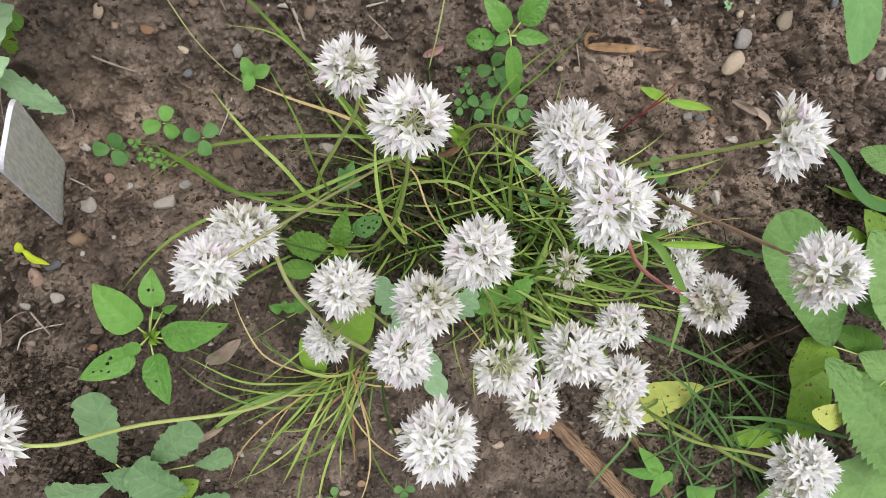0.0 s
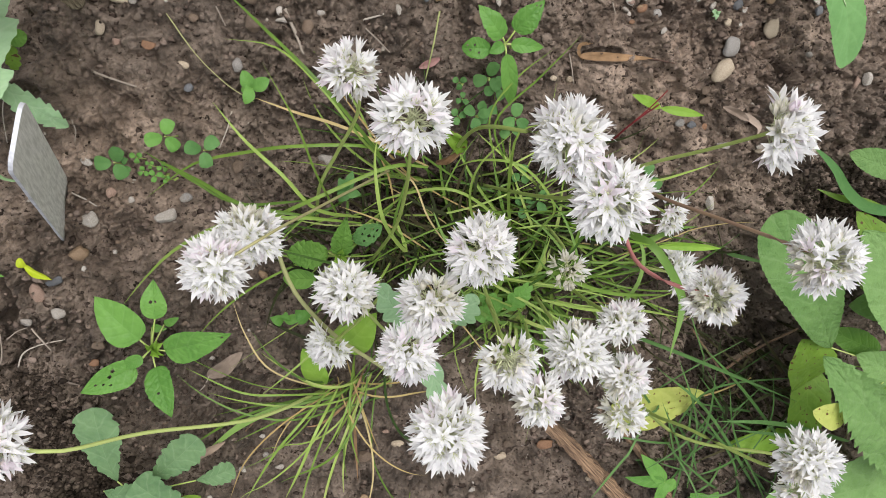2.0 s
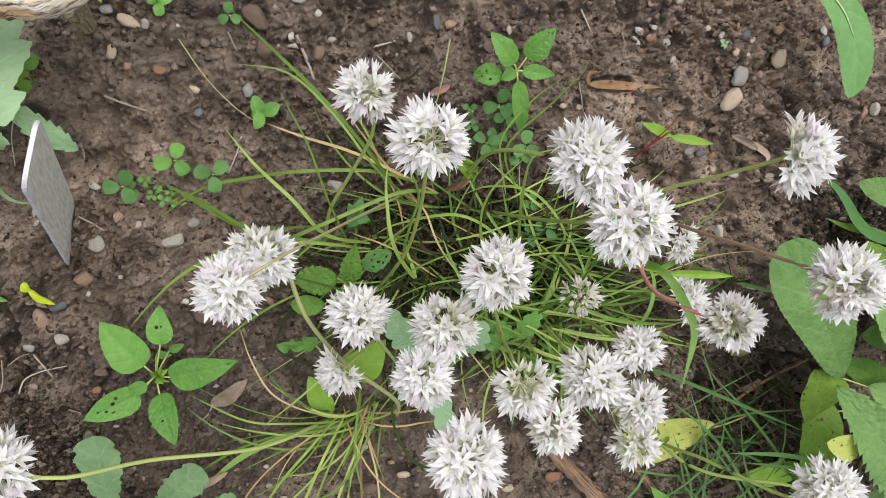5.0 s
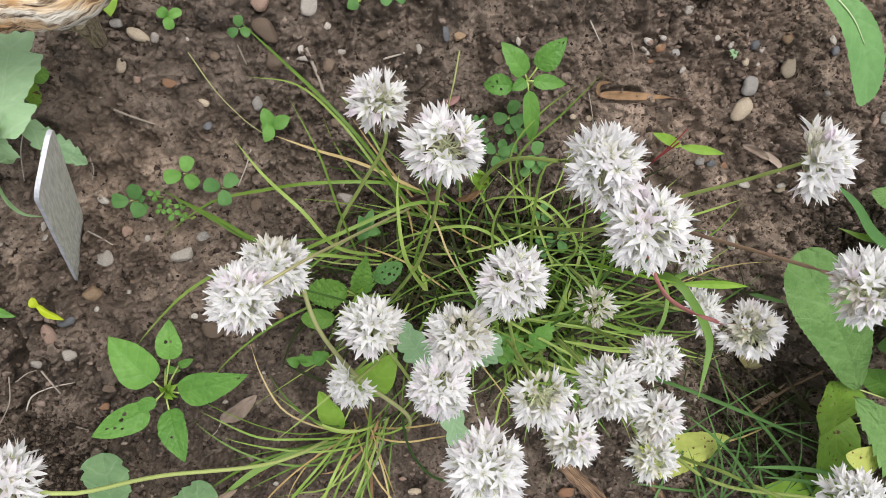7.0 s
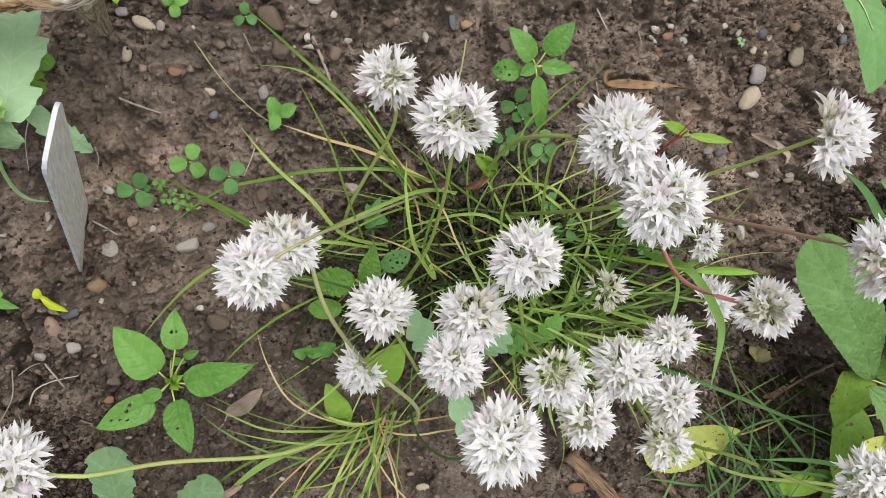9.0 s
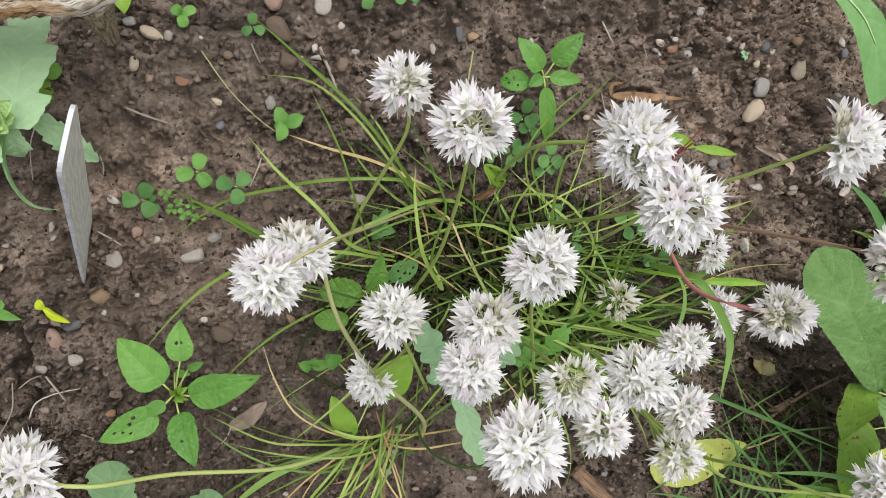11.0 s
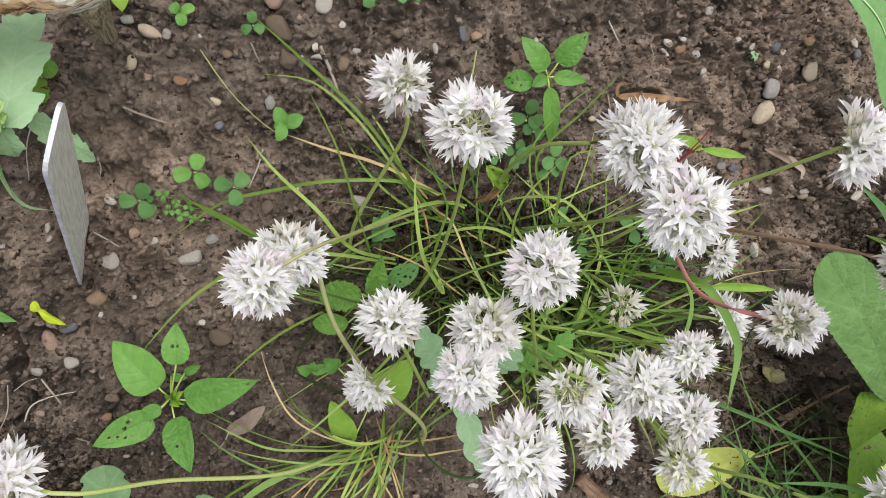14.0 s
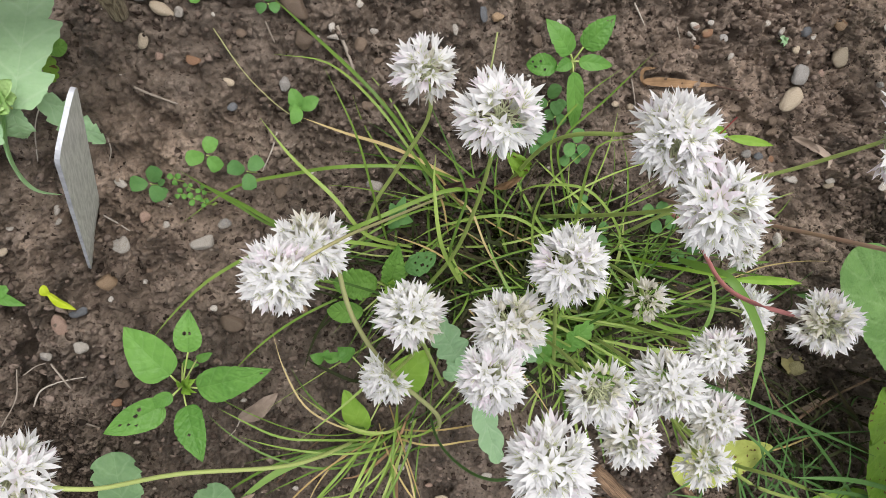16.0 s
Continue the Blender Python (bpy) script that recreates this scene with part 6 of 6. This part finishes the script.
twig([(-0.1788, 0.1775, 0.0040), (-0.1622, 0.1524, 0.0120), (-0.1439, 0.1327, 0.0160), (-0.1271, 0.1200, 0.0120)], 0.0005, "long thin brownish stalk lying over soil", OLD_STEM)
twig([(0.0007, 0.1769, 0.0020), (-0.0048, 0.1563, 0.0100), (-0.0105, 0.1318, 0.0060)], 0.0009, "pale green dead stalk on the soil", OLD_STEM)
twig([(-0.1530, -0.1232, 0.0030), (-0.1348, -0.1031, 0.0100), (-0.1135, -0.0872, 0.0100)], 0.0009, "rust-brown dry stalk lying on soil", STICK)

# ---- dead leaves and scraps ----
def lay(p, lift=0.0022):
    """A place just over the soil."""
    return (p[0], p[1], float(soil_height(p[0], p[1])) + lift)


def scrap(base, tip, width, material, label, shape="lance", **more):
    if base[2] < 0.02:
        top = max(lay([a + (b - a) * k / 8 for a, b in zip(base, tip)])[2] for k in range(9))
        base, tip = (base[0], base[1], top), (tip[0], tip[1], top - 0.001)
    ob = thing("dead_leaf", (base[0], base[1], 0.0), label, "leaf", "dead leaves")
    part("leaf", leaf("leaf", base, tip, width, shape, **more), material, ob)
    return ob


curl = scrap((0.1003, 0.1453, 0.0050), (0.1560, 0.1423, 0.0040), 0.0064, RUST, "curled rust-brown dead leaf on the soil", "ovate", arch=0.001, fold=0.2, wave=0.15, n=40, quilt=0.05)
part("leaf_tip", ribbon("leaf_tip", [lay(p, 0.0035) for p in ((0.1051, 0.1421, 0.0060), (0.0996, 0.1477, 0.0070), (0.1003, 0.1531, 0.0070), (0.1072, 0.1538, 0.0060))], 0.0026, 14, 0.4), RUST, curl)
part("leaf_stalk", tube("leaf_stalk", [lay(p) for p in ((0.1439, 0.1433, 0.0040), (0.1591, 0.1414, 0.0040), (0.1736, 0.1384, 0.0040))], 0.0009, 0.0004, 10, 6), SHRIVEL, curl)
roll = scrap((0.2084, 0.1073, 0.0040), (0.2309, 0.0959, 0.0060), 0.0058, PAPERY, "withered pale grey-brown curled leaf on soil", "broad", arch=0.003, fold=0.9, wave=0.35, n=36)
part("leaf_tip", ribbon("leaf_tip", [lay(p, 0.0035) for p in ((0.2241, 0.1012, 0.0060), (0.2346, 0.0961, 0.0090), (0.2394, 0.0907, 0.0070), (0.2390, 0.0851, 0.0030))], 0.0050, 18, 0.6, blunt=True), PAPERY, roll)
scrap((-0.1767, -0.0776, 0.0040), (-0.1502, -0.0605, 0.0050), 0.0115, PAPERY, "dry pinkish-brown leaf lying on the soil", "broad", arch=0.004, fold=0.5, wave=0.3, n=40)
twig([(-0.1750, -0.0764, 0.0040), (-0.1795, -0.0844, 0.0050), (-0.1873, -0.0912, 0.0040)], 0.0006, "thin curved stalk of a dead leaf", TWIG)
scrap((-0.0148, 0.1396, 0.0100), (0.0006, 0.1458, 0.0120), 0.0055, PINKISH, "small reddish withered leaf on a stalk", "broad", arch=0.002, fold=0.5)
scrap((-0.0425, 0.0776, 0.0300), (-0.0159, 0.0840, 0.0300), 0.0065, SHRIVEL, "shrivelled brown leaf among allium blades", "broad", arch=0.004, fold=1.5, wave=0.6)
scrap((0.2520, -0.0800, 0.012), (0.2420, -0.0660, 0.012), 0.0170, WITHERED, "withered yellowish leaf curled on the dark soil", "broad", arch=0.004, fold=0.5, wave=0.35, n=40)
scrap((0.2490, -0.1170, 0.006), (0.2860, -0.0990, 0.006), 0.0075, DEAD, "narrow brown dead leaf under the broad leaves", arch=0.003, fold=0.5, wave=0.2, n=40)
scrap((-0.006, 0.102, 0.06), (0.008, 0.088, 0.05), 0.0110, LOWER, "limp green leaf browning at its edge", "broad", arch=0.004, fold=0.9, wave=0.5, n=40)
scrap((0.007, 0.088, 0.05), (-0.01, 0.079, 0.04), 0.0048, RUST, "curled rust-brown leaf among allium blades", "broad", arch=0.006, fold=1.1, wave=0.6, n=40)
scrap((-0.287, 0.017, 0.008), (-0.271, 0.005, 0.006), 0.0085, ACID, "bright yellow-green leaf scrap lying on the soil", "lance", arch=0.002, fold=0.9, wave=0.3)
scrap((-0.289, 0.022, 0.008), (-0.286, 0.015, 0.008), 0.0062, ACID, "small yellow-green leaf scrap on the soil", "broad", arch=0.002, fold=0.5)
scrap((-0.1676, -0.1281, 0.0040), (-0.2073, -0.1429, 0.0030), 0.010, DEAD, "dry brown curled leaf on the soil", arch=0.003, fold=0.6)

# ---- pebbles ----
pebble((-0.2204, 0.1692, 0.0030), 9.8, 6.4, 80, "cream")
pebble((-0.2114, 0.1606, 0.0030), 7.9, 5.6, 160, "pink")
pebble((-0.1914, 0.1581, 0.0030), 10.1, 9.0, 0, "rust")
pebble((-0.2090, 0.1885, 0.0030), 15.8, 7.5, 155, "cream")
pebble((-0.1985, 0.1867, 0.0030), 7.1, 6.4, 0, "pale")
pebble((-0.2212, 0.1958, 0.0030), 8.2, 6.0, 0, "grey")
pebble((-0.1370, 0.1437, 0.0030), 9.0, 6.8, 80, "grey")
pebble((-0.1713, 0.1451, 0.0030), 8.2, 4.5, 160, "cream")
pebble((-0.1622, 0.1748, 0.0030), 6.8, 6.0, 0, "brown")
pebble((-0.1251, 0.1719, 0.0030), 17.2, 12.8, 130, "brown")
pebble((-0.1065, 0.1779, 0.0030), 6.8, 5.2, 90, "white")
pebble((-0.1057, 0.1724, 0.0030), 11.2, 4.5, 5, "pale")
pebble((-0.0889, 0.1679, 0.0030), 10.1, 8.2, 90, "brown")
pebble((-0.0879, 0.1938, 0.0030), 5.6, 5.2, 0, "white")
pebble((-0.0509, 0.1875, 0.0030), 18.0, 7.1, 0, "brown")
pebble((-0.0082, 0.1883, 0.0030), 10.5, 5.2, 100, "blue")
pebble((0.0015, 0.1864, 0.0030), 9.8, 7.1, 20, "tan")
pebble((-0.0273, 0.1778, 0.0030), 7.5, 4.5, 100, "pale")
pebble((-0.0795, 0.1772, 0.0030), 5.6, 4.1, 0, "white")
pebble((-0.2401, 0.0834, 0.0030), 9.8, 6.4, 170, "white")
pebble((-0.2427, 0.0451, 0.0030), 13.5, 12.0, 60, "pale")
pebble((-0.2544, 0.0201, 0.0030), 14.2, 11.2, 0, "tan")
pebble((-0.2738, 0.0009, 0.0030), 12.8, 7.1, 10, "blue")
pebble((-0.2846, -0.0073, 0.0030), 15.0, 9.8, 100, "pink")
pebble((-0.2726, -0.0220, 0.0030), 10.5, 8.2, 150, "pale")
pebble((-0.1922, 0.0453, 0.0030), 16.5, 10.5, 10, "pale")
pebble((-0.1793, 0.0561, 0.0030), 7.5, 6.4, 40, "pale")
pebble((-0.2268, 0.0618, 0.0030), 7.5, 6.8, 80, "pink")
pebble((-0.2146, 0.0566, 0.0030), 5.2, 4.5, 0, "pale")
pebble((-0.2320, 0.0180, 0.0030), 4.5, 3.4, 0, "white")
pebble((-0.2533, 0.0080, 0.0030), 4.9, 4.5, 0, "white")
pebble((-0.1421, 0.0756, 0.0030), 10.5, 9.0, 80, "brown")
pebble((-0.0819, 0.0779, 0.0030), 12.0, 9.0, 0, "pale")
pebble((0.2098, 0.1327, 0.0030), 21.8, 12.8, 50, "cream")
pebble((0.2147, 0.1497, 0.0030), 15.0, 12.0, 50, "grey")
pebble((0.2485, 0.1625, 0.0030), 16.5, 11.2, 80, "cream")
pebble((0.2404, 0.1825, 0.0030), 9.0, 8.2, 0, "tan")
pebble((0.1453, 0.1774, 0.0030), 8.2, 6.8, 30, "rust")
pebble((0.1379, 0.1817, 0.0030), 5.6, 4.5, 0, "pink")
pebble((0.2108, 0.0328, 0.0030), 14.2, 8.6, 95, "white")
pebble((0.2019, 0.1181, 0.0030), 9.0, 7.5, 30, "brown")
pebble((0.2034, 0.1098, 0.0030), 9.8, 6.8, 20, "brown")
pebble((0.3245, 0.1240, 0.0030), 10.5, 9.4, 120, "pale")
pebble((0.3162, 0.1216, 0.0030), 9.8, 7.5, 60, "pink")
pebble((0.1892, 0.0936, 0.0030), 7.5, 5.2, 0, "blue")
pebble((0.2210, 0.0751, 0.0030), 9.8, 6.4, 0, "white")
pebble((0.2524, 0.0709, 0.0030), 10.5, 5.6, 0, "cream")
pebble((0.2404, 0.0247, 0.0030), 6.0, 3.8, 0, "pink")
pebble((0.2534, -0.0766, 0.0030), 17.2, 15.8, 0, "olive")
pebble((0.2321, 0.1502, 0.0030), 5.2, 4.1, 60, "pink")
pebble((0.0981, 0.1283, 0.0030), 6.0, 4.5, 0, "cream")
pebble((0.0813, 0.1303, 0.0030), 4.9, 4.1, 0, "cream")
pebble((0.0273, 0.1706, 0.0030), 11.2, 7.5, 110, "brown")
pebble((0.0424, 0.1824, 0.0030), 6.0, 4.5, 90, "pale")
pebble((0.0466, -0.1742, 0.0030), 10.5, 6.4, 0, "cream")
pebble((0.0823, -0.1620, 0.0030), 14.2, 10.5, 20, "rust")
pebble((0.0498, -0.1576, 0.0030), 9.0, 7.5, 0, "brown")
pebble((0.1026, -0.1442, 0.0030), 6.0, 5.2, 0, "pale")
pebble((0.2458, -0.0158, 0.0030), 11.2, 4.9, 0, "white")
pebble((0.2018, -0.0702, 0.0030), 9.8, 7.5, 20, "pale")
pebble((-0.0652, -0.1054, 0.0030), 12.0, 6.8, 10, "pale")
pebble((-0.0675, -0.1201, 0.0030), 7.1, 4.9, 90, "white")
pebble((-0.0466, -0.1378, 0.0030), 6.8, 4.9, 0, "pink")
pebble((-0.0382, -0.1502, 0.0030), 9.8, 6.0, 0, "cream")
pebble((-0.1410, -0.1281, 0.0030), 4.9, 4.1, 0, "white")
pebble((-0.1397, -0.1456, 0.0030), 5.6, 4.5, 0, "pale")
pebble((-0.1043, -0.0379, 0.0030), 6.4, 3.8, 90, "pale")
pebble((-0.0664, -0.1559, 0.0030), 15.0, 11.2, 0, "brown")
pebble((-0.1784, -0.0112, 0.0030), 18.8, 12.0, -15, "brown")
pebble((-0.1308, -0.0033, 0.0030), 9.8, 6.8, -20, "tan")
pebble((-0.1705, 0.1297, 0.0030), 6.5, 5.0, 30, "blue")
pebble((-0.0992, 0.2062, 0.0030), 16.5, 13.5, 60, "pale")
pebble((-0.1303, 0.2090, 0.0030), 14.2, 11.2, 30, "pink")
pebble((-0.1277, 0.1905, 0.0030), 20.2, 15.0, 140, "brown")
pebble((-0.2931, -0.0255, 0.0030), 6.8, 8.2, 90, "pale")
pebble((-0.1885, -0.0003, 0.0030), 5.2, 4.5, 0, "white")
pebble((-0.2796, 0.0672, 0.0030), 7.5, 4.5, 70, "pale")
pebble((-0.2774, 0.0605, 0.0030), 6.0, 4.9, 20, "pale")
pebble((-0.3142, 0.0414, 0.0030), 6.8, 4.5, 40, "cream")
pebble((-0.3088, 0.0561, 0.0030), 4.5, 3.4, 0, "pale")
pebble((0.2869, 0.0709, 0.0030), 12.0, 6.8, 20, "pale")
pebble((0.2190, 0.0755, 0.0030), 9.0, 6.8, 0, "white")
pebble((0.2402, 0.1837, 0.0030), 9.0, 7.5, 0, "rust")
pebble((0.1451, 0.1773, 0.0030), 7.5, 6.0, 0, "tan")
pebble((-0.0781, 0.1580, 0.0030), 7.5, 5.6, 0, "brown")
pebble((-0.0848, 0.1302, 0.0030), 9.8, 7.5, 20, "brown")
pebble((-0.2467, -0.0439, 0.0030), 12.0, 7.5, 0, "brown")
pebble((-0.2515, -0.0585, 0.0030), 9.0, 6.0, 0, "rust")
pebble((-0.1734, -0.0660, 0.0030), 5.2, 3.8, 0, "pale")
pebble((-0.0719, -0.1065, 0.0030), 13.5, 7.5, 5, "cream")
pebble((-0.0712, -0.1216, 0.0030), 5.2, 4.5, 90, "white")
pebble((-0.0060, -0.1325, 0.0030), 8.2, 4.5, 0, "pale")
pebble((0.1344, 0.1766, 0.0030), 6.0, 4.5, 0, "pale")
pebble((0.2491, 0.0744, 0.0030), 8.2, 6.0, 0, "pale")
pebble((-0.0609, -0.0860, 0.0030), 7.5, 5.2, 0, "pale")
pebble((0.0062, 0.0142, 0.0030), 5.2, 4.5, 0, "pale")
pebble((-0.1309, -0.1585, 0.0030), 6.8, 4.5, 0, "pale")
pebble((0.0210, -0.1986, 0.0030), 6.0, 4.5, 0, "pale")
pebble((0.1218, -0.2001, 0.0030), 6.8, 5.2, 0, "cream")
pebble((0.2527, -0.0054, 0.0030), 9.8, 5.2, 0, "white")
pebble((-0.1585, -0.1560, 0.0030), 6.0, 4.5, 0, "pale")
pebble((-0.0803, -0.2046, 0.0030), 9.8, 5.2, 0, "cream")
pebble((-0.0666, -0.2007, 0.0030), 9.0, 6.8, 0, "tan")
pebble((0.1853, -0.1600, 0.0030), 6.8, 4.5, 0, "brown")
pebble((-0.1780, 0.0563, 0.0030), 6.8, 6.0, 0, "grey")
pebble((0.2772, 0.1426, 0.0030), 6.0, 5.2, 0, "pale")
pebble((0.1796, 0.0953, 0.0030), 6.8, 6.0, 0, "grey")
pebble((0.2033, 0.0907, 0.0030), 4.5, 5.2, 0, "rust")
pebble((0.1369, 0.1819, 0.0030), 8.0, 5.2, 160, "white")
pebble((0.1472, 0.1843, 0.0030), 5.2, 4.5, 30, "white")
pebble((0.1558, 0.1736, 0.0030), 6.5, 6.0, 0, "grey")
pebble((0.1371, 0.1737, 0.0030), 5.0, 3.8, 90, "pale")
pebble((0.1596, 0.1616, 0.0030), 6.0, 4.2, 50, "pale")
pebble((0.1948, 0.1774, 0.0030), 8.0, 4.5, 60, "pale")
pebble((0.2190, 0.1785, 0.0030), 9.0, 6.5, 40, "blue")
pebble((0.2237, 0.1749, 0.0030), 5.5, 3.4, 30, "white")
pebble((0.2110, 0.1669, 0.0030), 6.0, 5.2, 80, "cream")
pebble((0.2322, 0.1504, 0.0030), 7.0, 4.8, 80, "pink")
pebble((0.2318, 0.1574, 0.0030), 7.5, 6.0, 10, "brown")
pebble((0.2795, 0.1812, 0.0030), 9.0, 5.0, 110, "pale")
pebble((0.2833, 0.1738, 0.0030), 7.0, 6.0, 60, "blue")
pebble((0.1429, 0.2007, 0.0030), 7.0, 5.5, 80, "pink")
pebble((0.1627, 0.2031, 0.0030), 8.5, 6.0, 60, "pale")
pebble((0.1840, 0.1830, 0.0030), 5.5, 4.0, 40, "pale")
pebble((0.1381, 0.1678, 0.0030), 4.6, 3.6, 0, "rust")
